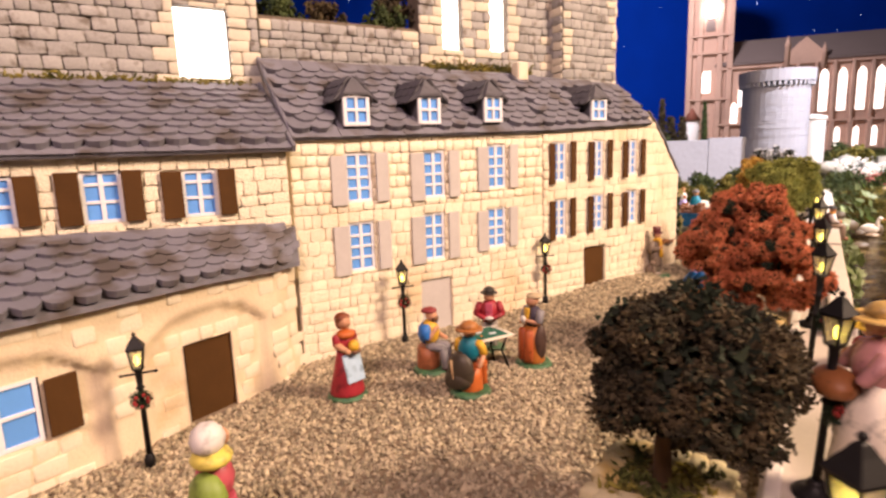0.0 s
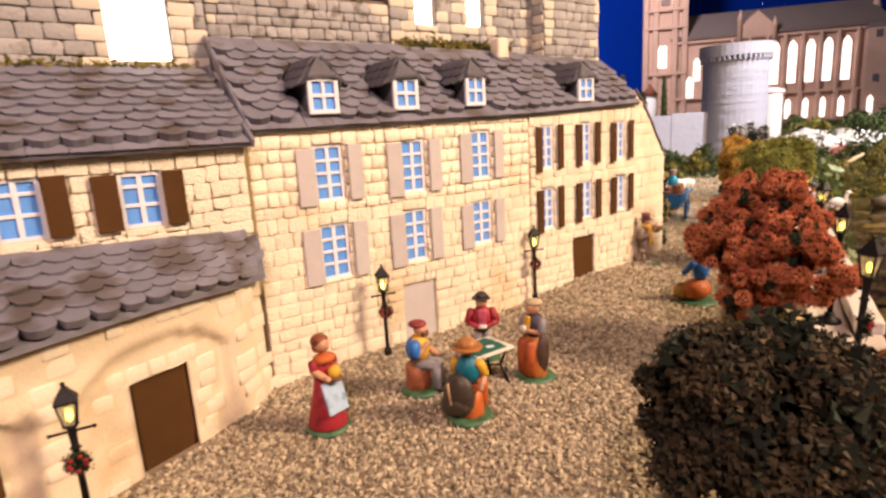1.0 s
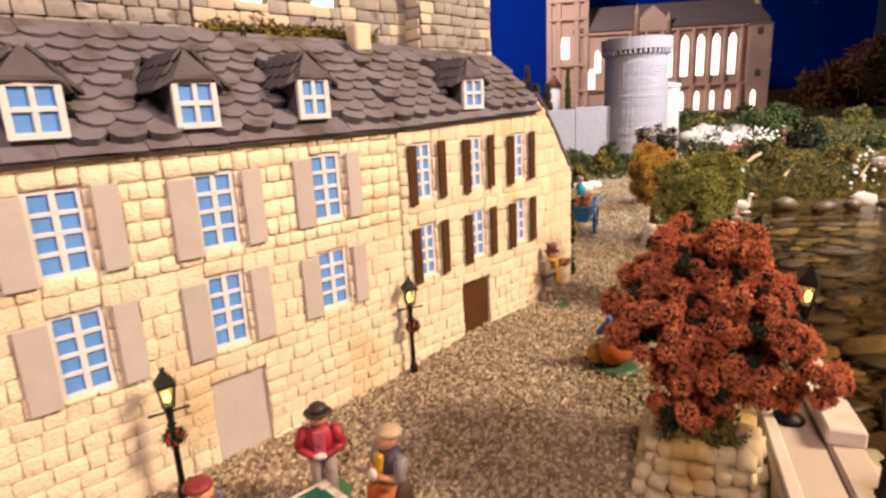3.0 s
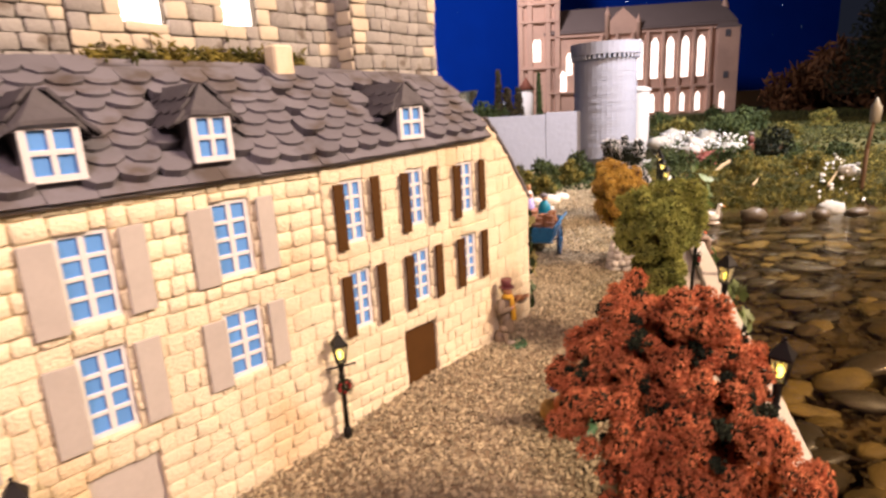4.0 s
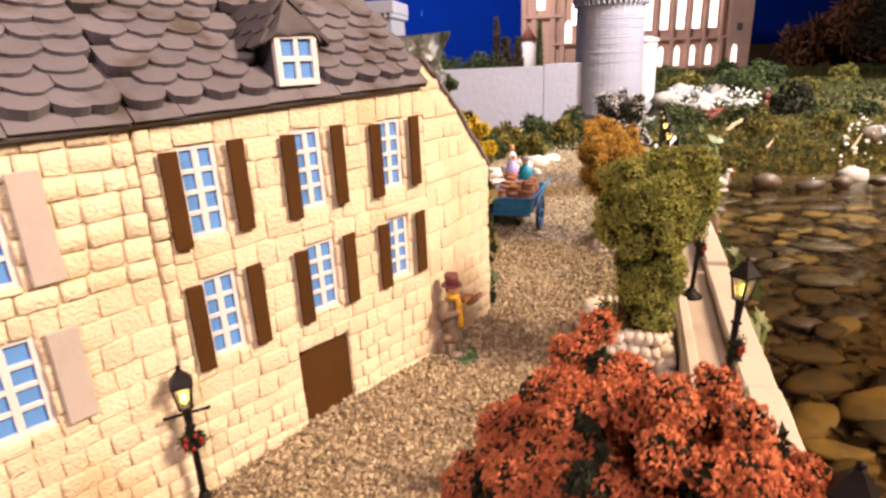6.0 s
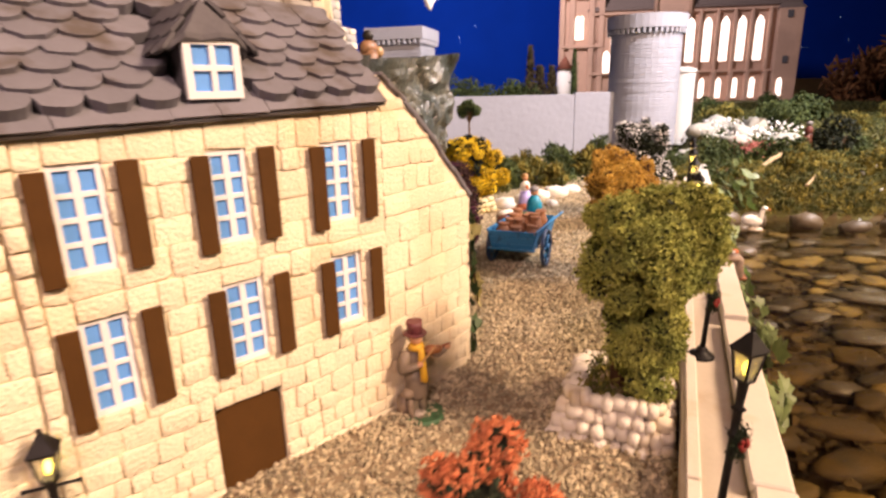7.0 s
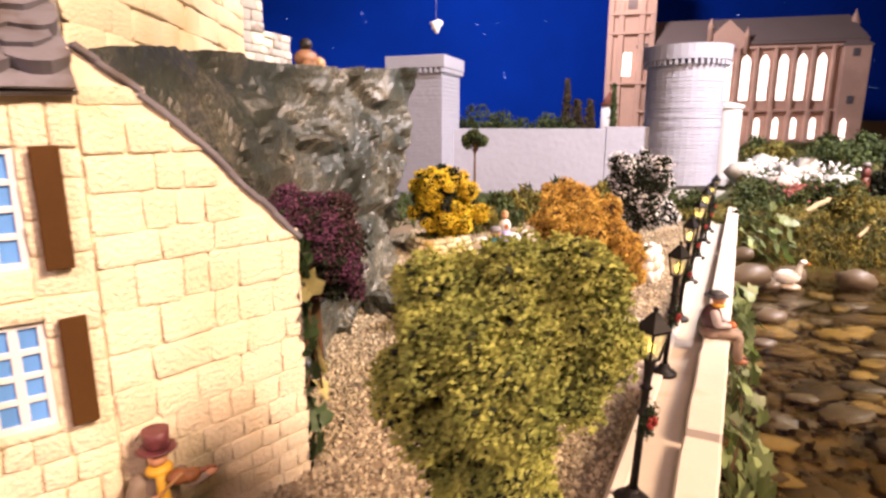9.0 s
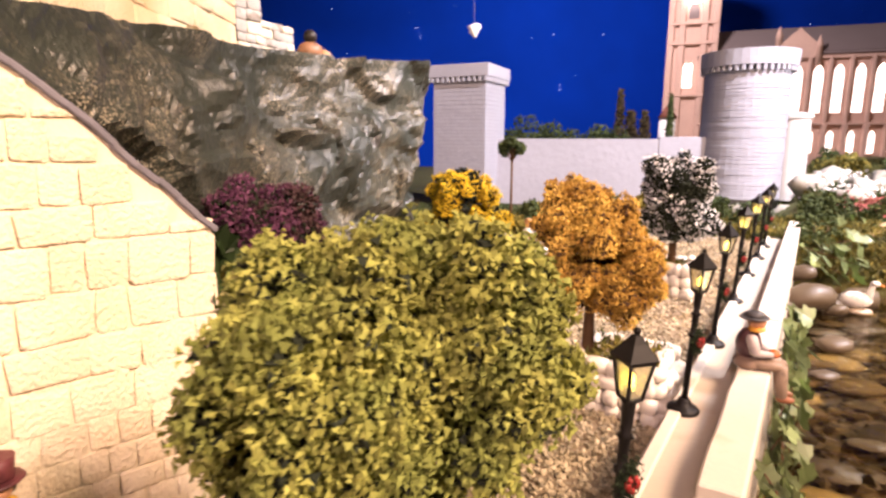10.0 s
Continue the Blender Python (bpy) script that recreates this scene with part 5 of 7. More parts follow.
def street_lamp(x, y, z, height, turn, disc, label):
    lamp = thing("street_lamp", pose(x, y, z, 0, 0, turn), label, "street lamp", "street lamps")
    bm = bmesh.new()
    if disc:
        add_lathe(bm, [(0.0112, 0), (0.0115, 0.0022), (0.0095, 0.0042), (0.0052, 0.0052), (0.0046, 0.0085), (0.0034, 0.0105)], 18)
    else:
        add_lathe(bm, [(0.0042, 0), (0.0043, 0.0085), (0.0036, 0.0095), (0.0034, 0.0115), (0.0024, 0.0125)], 12)
    part("base", bm, BLACK, lamp)
    bm = bmesh.new()
    neck = height - 0.030
    add_lathe(bm, [(0.0024, 0.008), (0.0021, neck * 0.62), (0.0034, neck * 0.63), (0.0034, neck * 0.65), (0.0022, neck * 0.66), (0.0024, neck * 0.80), (0.0038, neck * 0.81), (0.0022, neck * 0.83), (0.0030, neck - 0.002), (0.0052, neck)], 10)
    part("pole", bm, BLACK, lamp)
    if not disc:
        bm = bmesh.new()
        add_limb(bm, (-0.0125, 0, neck - 0.0045), (0.0125, 0, neck - 0.0045), 0.0010, 0.0010, 8)
        for sx in (-1, 1):
            add_ball(bm, (sx * 0.0128, 0, neck - 0.0045), (0.0016,) * 3, detail=1)
        part("ladder_bar", bm, BLACK, lamp)
    # lantern: four leaning posts, a rim and panes
    bm = bmesh.new()
    low, high, h0, h1 = 0.0034, 0.0056, neck, neck + 0.0165
    for sx in (-1, 1):
        for sy in (-1, 1):
            add_limb(bm, (sx * low, sy * low, h0), (sx * high, sy * high, h1), 0.0008, 0.0008, 5)
    add_box(bm, (0, 0, h0), (low * 2.3, low * 2.3, 0.0016), bevel=0.0003)
    add_box(bm, (0, 0, h1), (high * 2.3, high * 2.3, 0.0013), bevel=0.0003)
    lantern = part("lantern_frame", bm, BLACK, lamp)
    for k in range(4):
        bm = bmesh.new()
        v = [bm.verts.new(p) for p in ((-low * 0.9, -low, h0 + 0.001), (low * 0.9, -low, h0 + 0.001), (high * 0.9, -high, h1 - 0.0005), (-high * 0.9, -high, h1 - 0.0005))]
        f = bm.faces.new(v)
        bmesh.ops.solidify(bm, geom=[f], thickness=0.0003)
        part("pane", bm, LANTERN_GLASS, lantern, m=pose(0, 0, 0, 0, 0, 90 * k)).visible_shadow = False
    bm = bmesh.new()
    add_ball(bm, (0, 0, h0 + 0.0065), (0.0020, 0.0020, 0.0042), detail=2)
    part("bulb", bm, BULB, lantern, "glowing yellow bulb")
    bm = bmesh.new()
    top = 0.0072
    add_lathe(bm, [(top * 1.30, h1 + 0.0004), (top * 1.36, h1 + 0.0012), (top * 0.62, h1 + 0.0072), (0.0022, h1 + 0.0102), (0.0010, h1 + 0.0108)], 4, pose(0, 0, 0, 0, 0, 45), smooth=False)
    add_ball(bm, (0, 0, h1 + 0.0122), (0.0018,) * 3, detail=1)
    part("lantern_roof", bm, BLACK, lamp)
    # wreath or holly sprig
    rng = np.random.default_rng(int(height * 1e4) + disc)
    k = 1100
    zc = neck * 0.70 if not disc else neck * 0.60
    if disc:
        spots = np.stack([rng.normal(0.0015, 0.0022, k), rng.normal(-0.003, 0.0016, k), zc + rng.normal(0, 0.0045, k)], 1)
    else:
        a = rng.uniform(0, 2 * math.pi, k)
        spots = np.stack([0.0052 * np.cos(a) + rng.normal(0, 0.0015, k), rng.normal(-0.0032, 0.0014, k), zc + 0.0052 * np.sin(a) + rng.normal(0, 0.0015, k)], 1)
    ob = new("wreath", scattered("wreath", spots, rng.uniform(0.0009, 0.0019, k), WREATH, rng, base=LEAF_V))
    ob.parent = lamp
    tagged(ob, "dark green wreath")
    for j in range(9):
        a = 2 * math.pi * j / 9 + 0.5 * math.sin(5.0 * j)
        c = (0.002 + 0.0022 * math.cos(a), -0.0055, zc + 0.003 * math.sin(a)) if disc else (0.0050 * math.cos(a), -0.0052, zc + 0.0050 * math.sin(a))
        piece("berry", BERRY_MESH, ob, pose(*c))
    return lamp


def glass_material():
    m = bpy.data.materials.new("lantern_glass")
    m.use_nodes = True
    b = m.node_tree.nodes["Principled BSDF"]
    b.inputs["Base Color"].default_value = (0.95, 0.92, 0.75, 1)
    b.inputs["Roughness"].default_value, b.inputs["IOR"].default_value, b.inputs["Transmission Weight"].default_value = 0.22, 1.12, 0.92
    return m


LANTERN_GLASS = glass_material()
street_lamp(-0.2450, 0.4285, ground_height(-0.245, 0.4285), 0.117, 25, False, "black street lamp with lit lantern and wreath by corner house")
wall_lamp = street_lamp(-0.0480, 0.6790, ground_height(-0.048, 0.679), 0.108, 20, False, "black street lamp with a glowing lantern and red wreath")
copy_thing(wall_lamp, pose(0.1540, 0.8215, ground_height(0.154, 0.8215) + 0.001, 0, 0, 12))
quay_lamp = None
for k, (x, y) in enumerate([(0.1235, 0.1390), (0.2154, 0.2901), (0.3110, 0.4490), (0.4030, 0.5915), (0.5140, 0.7656), (0.6330, 0.9540), (0.7370, 1.1240), (0.8235, 1.2625), (0.9205, 1.4155), (1.0130, 1.5580), (1.0950, 1.6800), (1.1670, 1.7900)]):
    if quay_lamp is None:
        quay_lamp = street_lamp(x, y, 0.0362, 0.122, 12, True, "black street lamp with a glowing lantern and holly on the quay")
    else:
        copy_thing(quay_lamp, pose(x, y, 0.0362) @ Matrix.Rotation(math.radians(2.4), 4, QUAY_M.col[0].to_3d()) @ pose(0, 0, 0, 0, 0, 12 + 7 * ((k * 5) % 4)))

# ---- planters and trees ----
OLIVE_STONES = [pebble_mesh("planter_stone", 60 + k, STONE_OLIVE, 2, 0.45, 0.62) for k in range(5)]
WHITE_STONES = [pebble_mesh("planter_stone", 70 + k, STONE_WHITE, 2, 0.45, 0.7) for k in range(5)]


def planter(x, y, z, turn, wide, deep, high, stones, seed, label, rows=4, count=5):
    p = thing("planter", pose(x, y, z, 0, 0, turn), label, "planter", "stone planters")
    bm = bmesh.new()
    add_box(bm, (0, 0, high * 0.42), (wide * 0.86, deep * 0.86, high * 0.86), bevel=0.004, taper=0.92)
    part("soil", bm, EARTH, p)
    rng = random.Random(seed)
    for r in range(rows):
        f = 1 - 0.07 * r
        zc = high * (r + 0.5) / rows
        for side in range(4):
            n = count
            long, off = (wide, deep / 2) if side % 2 == 0 else (deep, wide / 2)
            edge = -long / 2
            while edge < long / 2 - 0.004:
                w = long / n * rng.uniform(0.7, 1.35)
                w = min(w, long / 2 - edge)
                c = Matrix.Rotation(math.pi / 2 * side, 4, "Z") @ Vector(((edge + w / 2) * f, -off * f + rng.uniform(-0.0015, 0.0015), zc + rng.uniform(-0.001, 0.001)))
                m = Matrix.Translation(c) @ pose(0, 0, 0, rng.uniform(-12, 12), rng.uniform(-14, 14), 90 * side + rng.uniform(-10, 10))
                piece("planter_stone", rng.choice(stones), p, m @ Matrix.Diagonal((w * 0.515, 0.0085 * rng.uniform(0.75, 1.25), high / rows * rng.uniform(0.50, 0.62), 1)))
                edge += w
    nprng = np.random.default_rng(seed)
    k = 420
    spots = np.stack([nprng.uniform(-0.40, 0.40, k) * wide, nprng.uniform(-0.40, 0.40, k) * deep, high * 0.86 + nprng.uniform(0, 0.007, k)], 1)
    ob = new("dry_moss", scattered("dry_moss", spots, nprng.uniform(0.0015, 0.0042, k), LEAF_MOSS, nprng, (0.45, 0.45, 1.7), tilt=0.5))
    ob.parent = p
    tagged(ob, "dry mossy grass on the soil", kind="stuff")
    return p


def tree(label, category, x, y, z, crowns, layers, trunk_top, trunk_r=0.006, seed=0, lean=(0, 0)):
    """A trunk with limbs and a crown of small leaf clumps. crowns: clump sets; layers: (part, material, count, size, shell, grow)."""
    rng = np.random.default_rng(seed)
    t = thing("tree" if trunk_top > 0.03 else "bush", pose(x, y, z), label, category)
    bm = bmesh.new()
    top = Vector((lean[0], lean[1], trunk_top))
    add_limb(bm, (0, 0, -0.004), top, trunk_r, trunk_r * 0.6, 9)
    clumps = []
    for c, r, n, size in crowns:
        clumps += clump_set(rng, c, r, n, size)
    for cx, cy, cz, cr in clumps[:: max(1, len(clumps) // 12)]:
        add_limb(bm, top * 0.9, (cx * 0.85, cy * 0.85, cz), trunk_r * 0.35, trunk_r * 0.12, 5)
    for v in bm.verts:
        v.co += 0.0012 * noise.noise_vector(v.co * 120)
    part("trunk", bm, BARK, t)
    for name, material, count, size, shell, grow, *some in layers:
        use = [(a, b, c, r * grow) for a, b, c, r in ([c for k, c in enumerate(clumps) if k % some[0]] if some else clumps)]
        spots = crown_spots(use, count, rng, shell)
        ob = new(name, scattered(name, spots, rng.uniform(size * 0.6, size * 1.4, count), material, rng, (1.0, 0.9, 0.6), base=TETRA_V))
        ob.parent = t
    return t


def on_quay(q, e):
    return QUAY_M @ Vector((q, -e, 0))


# dark olive tree by the square
P = on_quay(-0.383, -0.055)
planter(P.x, P.y, -0.004, 57, 0.084, 0.078, 0.042, OLIVE_STONES, 1, "olive and cream stone planter at the foot of the dark tree")
# near-black inner clumps: the crown's inner shade is put into their colour
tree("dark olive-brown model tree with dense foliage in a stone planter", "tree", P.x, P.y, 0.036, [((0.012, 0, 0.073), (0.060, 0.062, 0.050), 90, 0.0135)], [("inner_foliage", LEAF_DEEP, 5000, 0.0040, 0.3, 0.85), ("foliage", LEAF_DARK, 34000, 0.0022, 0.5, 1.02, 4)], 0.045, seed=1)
# rust-red flowering tree
P = on_quay(-0.032, -0.046)
planter(P.x, P.y, -0.002, 57, 0.082, 0.076, 0.044, OLIVE_STONES, 2, "olive and cream sandbag-like stone planter of the red tree")
LOBES = [(0.020, -0.004, 0.100, 0.038), (0.030, 0.044, 0.104, 0.030), (0.0, 0.016, 0.098, 0.050), (-0.036, 0.004, 0.086, 0.040), (0.044, 0.020, 0.084, 0.042), (0.006, -0.034, 0.082, 0.040), (-0.014, 0.052, 0.082, 0.040), (0.018, 0.060, 0.128, 0.020), (-0.016, 0.030, 0.120, 0.026), (0.016, 0.000, 0.136, 0.022), (0.040, -0.060, 0.060, 0.016), (-0.032, -0.026, 0.046, 0.030), (0.040, -0.020, 0.048, 0.030), (0.004, 0.004, 0.028, 0.034)]
# inner leaves: dark green, taken near black for shade between the flower lobes
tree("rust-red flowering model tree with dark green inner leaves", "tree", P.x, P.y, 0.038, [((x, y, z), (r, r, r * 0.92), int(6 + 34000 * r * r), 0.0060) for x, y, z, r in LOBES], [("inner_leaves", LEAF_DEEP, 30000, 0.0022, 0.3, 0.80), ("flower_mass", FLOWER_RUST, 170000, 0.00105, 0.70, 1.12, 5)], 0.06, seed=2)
# yellow-green tree
P = on_quay(0.350, -0.055)
planter(P.x, P.y, 0.0, 57, 0.090, 0.082, 0.044, WHITE_STONES, 3, "whitewashed round stone planter of the green tree", rows=4, count=8)
# core clumps coloured near black, standing in for shade within the yellow-green leaves
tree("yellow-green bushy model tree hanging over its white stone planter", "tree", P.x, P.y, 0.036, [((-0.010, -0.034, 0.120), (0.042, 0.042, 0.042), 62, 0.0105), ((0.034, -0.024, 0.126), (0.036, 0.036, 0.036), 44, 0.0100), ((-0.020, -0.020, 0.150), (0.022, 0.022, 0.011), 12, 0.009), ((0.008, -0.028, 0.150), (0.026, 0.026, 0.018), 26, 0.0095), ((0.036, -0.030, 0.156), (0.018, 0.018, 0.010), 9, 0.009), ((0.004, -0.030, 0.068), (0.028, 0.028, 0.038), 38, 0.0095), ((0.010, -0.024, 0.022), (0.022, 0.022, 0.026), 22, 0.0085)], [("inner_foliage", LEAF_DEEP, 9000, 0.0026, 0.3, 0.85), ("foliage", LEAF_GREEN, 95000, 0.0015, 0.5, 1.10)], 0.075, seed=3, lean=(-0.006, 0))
# ginger tree
P = on_quay(0.690, -0.088)
planter(0.722, 1.219, 0.002, 57, 0.090, 0.088, 0.046, WHITE_STONES, 4, "white rounded stone planter of the ginger tree")
# core clumps take the bark's dark brown, darker than the outer leaves
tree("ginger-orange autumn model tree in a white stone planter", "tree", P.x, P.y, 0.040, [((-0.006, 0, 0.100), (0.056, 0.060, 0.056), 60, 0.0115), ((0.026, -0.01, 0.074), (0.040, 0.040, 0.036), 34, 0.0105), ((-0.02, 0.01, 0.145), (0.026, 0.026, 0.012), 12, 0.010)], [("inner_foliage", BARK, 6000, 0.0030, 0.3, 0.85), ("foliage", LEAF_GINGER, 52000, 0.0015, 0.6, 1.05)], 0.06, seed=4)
# white flowering tree
P = on_quay(1.044, -0.088)
planter(P.x, P.y, 0.006, 57, 0.078, 0.078, 0.060, WHITE_STONES, 5, "white rounded stone planter of the white flowering tree", rows=4)
tree("dark green model tree dusted with white blossom", "tree", P.x, P.y, 0.058, [((0, 0, 0.112), (0.048, 0.048, 0.056), 80, 0.0110), ((0.008, 0, 0.066), (0.052, 0.052, 0.030), 50, 0.0105)], [("leaves", LEAF_DEEP, 26000, 0.0026, 0.6, 1.0), ("blossom", FLOWER_WHITE, 12000, 0.0019, 0.92, 1.12, 5)], 0.06, seed=5)
# yellow flowering tree below the rock
planter(0.585, 1.690, 0.018, 20, 0.10, 0.075, 0.040, OLIVE_STONES, 6, "low dry-stone planter below the yellow tree", rows=4, count=6)
tree("yellow flowering model tree with dark leaves below the rock", "tree", 0.597, 1.70, 0.056, [((0, 0, 0.064), (0.068, 0.066, 0.074), 110, 0.0120), ((0.055, -0.01, 0.045), (0.02, 0.02, 0.02), 5, 0.013)], [("leaves", LEAF_DEEP, 12000, 0.0030, 0.5, 0.9), ("flower_mass", FLOWER_YELLOW, 30000, 0.0019, 0.75, 1.08, 3)], 0.06, seed=6)
tree("dark purple and green bush at the foot of the rock", "bush", 0.428, 1.160, 0.05, [((0, 0, 0.110), (0.042, 0.040, 0.046), 34, 0.014), ((0.018, -0.008, 0.080), (0.030, 0.028, 0.028), 14, 0.011)], [("leaves", LEAF_DEEP, 9000, 0.0022, 0.5, 0.95), ("flower_mass", LEAF_PURPLE, 15000, 0.0019, 0.65, 1.06, 3)], 0.07, seed=7)

# low dark rocks at the foot of the painted cliff
for k, (x, y, z, r) in enumerate([(0.492, 1.400, 0.015, 0.036), (0.515, 1.480, 0.015, 0.036)]):
    ob = new("foot_rock", pebble_mesh("foot_rock", 140 + k, ROCK, 3, 0.8))
    ob.data.polygons.foreach_set("use_smooth", np.full(len(ob.data.polygons), False))
    ob.matrix_basis = pose(x, y, z, 0, 0, 35 * k) @ Matrix.Diagonal((r, r * 0.9, r * 0.8, 1))
    tagged(ob, "dark green-grey painted rock at the cliff's foot", "rock", "rocks at the cliff's foot")

# ---- clay figurines: each one plain painted mesh ----


def figurine(label, x, y, z, turn, pieces, category="figurine", scale=1.07, name="clay_figurine", broad=1.17):
    """One joined mesh. It faces -y before the turn. pieces: (shape, colour, numbers)."""
    bm = bmesh.new()
    mats = []
    for shape, colour, v in pieces:
        m = paint(*colour)
        if m not in mats:
            mats.append(m)
        k = mats.index(m)
        if shape == "cone":
            add_lathe(bm, [(v[5], v[2]), (v[5] * 1.03, v[2] + (v[3] - v[2]) * 0.08), ((v[5] + v[4]) / 2 * 1.02, (v[2] + v[3]) / 2), (v[4], v[3])], 14, pose(v[0], v[1], 0), k)
        elif shape == "ball":
            add_ball(bm, v[:3], v[3:6], k, 2)
        elif shape == "limb":
            add_limb(bm, v[0:3], v[3:6], v[6], v[7], 8, k)
        elif shape == "slab":
            add_box(bm, v[:3], v[3:6], pose(0, 0, 0, v[6], v[7], v[8]), 0.0006, k)
    for v in bm.verts:
        v.co += 0.0005 * noise.noise_vector(v.co * 150)
    ob = part(name, bm, mats)
    ob.matrix_basis = pose(x, y, z, 0, 0, turn) @ Matrix.Diagonal((scale * broad, scale * broad, scale, 1))
    return tagged(ob, label, category, "clay figurines")


GREEN, SKIN, WHITE, GREY, BROWN, DARK = (0.05, 0.13, 0.06), (0.52, 0.27, 0.15), (0.62, 0.60, 0.55), (0.20, 0.19, 0.20), (0.13, 0.06, 0.025), (0.035, 0.028, 0.022)
RED, ORANGE, YELLOW, BLUE, TEAL, SKY, TAN, STRAW = (0.30, 0.02, 0.03), (0.45, 0.11, 0.02), (0.62, 0.36, 0.03), (0.02, 0.14, 0.45), (0.0, 0.13, 0.19), (0.36, 0.50, 0.64), (0.33, 0.21, 0.10), (0.50, 0.33, 0.10)
DISC = ("cone", GREEN, (0, 0, 0, 0.004, 0.0150, 0.0165))
G = ground_height

figurine("clay woman figurine in red dress with pale blue apron", -0.0985, 0.5440, G(-0.0985, 0.544), 48, [
    DISC, ("cone", RED, (0, 0, 0.003, 0.046, 0.0065, 0.0140)), ("slab", SKY, (0, -0.0100, 0.031, 0.0175, 0.0020, 0.027, -13, 0, 0)), ("ball", RED, (0, 0.001, 0.054, 0.0088, 0.0078, 0.0120)),
    ("ball", ORANGE, (0, -0.002, 0.062, 0.0085, 0.0075, 0.0050)), ("limb", SKIN, (0.0088, -0.001, 0.054, 0.0045, -0.0105, 0.0465, 0.0032, 0.0024)), ("limb", SKIN, (-0.0088, -0.001, 0.054, -0.0045, -0.0108, 0.0470, 0.0032, 0.0024)),
    ("limb", RED, (0.0078, 0, 0.061, 0.0086, -0.001, 0.053, 0.0034, 0.0032)), ("limb", RED, (-0.0078, 0, 0.061, -0.0086, -0.001, 0.053, 0.0034, 0.0032)), ("ball", YELLOW, (0.001, -0.0105, 0.052, 0.0048, 0.0042, 0.0060)), ("ball", BROWN, (0.002, -0.0120, 0.0465, 0.0050, 0.0035, 0.0025)),
    ("ball", SKIN, (0, -0.001, 0.0735, 0.0056, 0.0058, 0.0066)), ("ball", (0.20, 0.055, 0.02), (0, 0.0014, 0.0765, 0.0066, 0.0066, 0.0060)), ("ball", (0.20, 0.055, 0.02), (0, 0.003, 0.0715, 0.0052, 0.0045, 0.0058))])
figurine("clay seated man figurine in blue shirt and red beret", -0.0120, 0.5880, G(-0.012, 0.588), 72, [
    DISC, ("cone", (0.30, 0.10, 0.04), (0, 0.003, 0.003, 0.026, 0.0095, 0.0100)), ("limb", GREY, (0.0045, 0, 0.027, 0.0048, -0.0125, 0.026, 0.0048, 0.0040)), ("limb", GREY, (-0.0045, 0, 0.027, -0.0048, -0.0125, 0.026, 0.0048, 0.0040)),
    ("limb", GREY, (0.0048, -0.0125, 0.026, 0.0048, -0.0140, 0.006, 0.0040, 0.0032)), ("limb", GREY, (-0.0048, -0.0125, 0.026, -0.0048, -0.0140, 0.006, 0.0040, 0.0032)), ("ball", DARK, (0.0048, -0.0155, 0.005, 0.003, 0.0052, 0.0026)), ("ball", DARK, (-0.0048, -0.0155, 0.005, 0.003, 0.0052, 0.0026)),
    ("ball", YELLOW, (0, 0.001, 0.041, 0.0094, 0.0086, 0.0140)), ("ball", BLUE, (0, 0.0040, 0.040, 0.0088, 0.0076, 0.0125)), ("limb", BLUE, (0.0088, 0.002, 0.049, 0.0112, 0.001, 0.038, 0.0048, 0.0044)), ("limb", BLUE, (-0.0088, 0.002, 0.049, -0.0112, 0.001, 0.038, 0.0048, 0.0044)),
    ("limb", SKIN, (0.0105, -0.001, 0.037, 0.0060, -0.0120, 0.0330, 0.0024, 0.0020)), ("limb", SKIN, (-0.0105, -0.001, 0.037, -0.0040, -0.0075, 0.0480, 0.0024, 0.0018)),
    ("ball", SKIN, (0, -0.001, 0.0585, 0.0054, 0.0056, 0.0064)), ("ball", BROWN, (0, -0.004, 0.0555, 0.0046, 0.0036, 0.0042)), ("ball", (0.22, 0.03, 0.03), (0, 0.0012, 0.0635, 0.0072, 0.0074, 0.0036))])
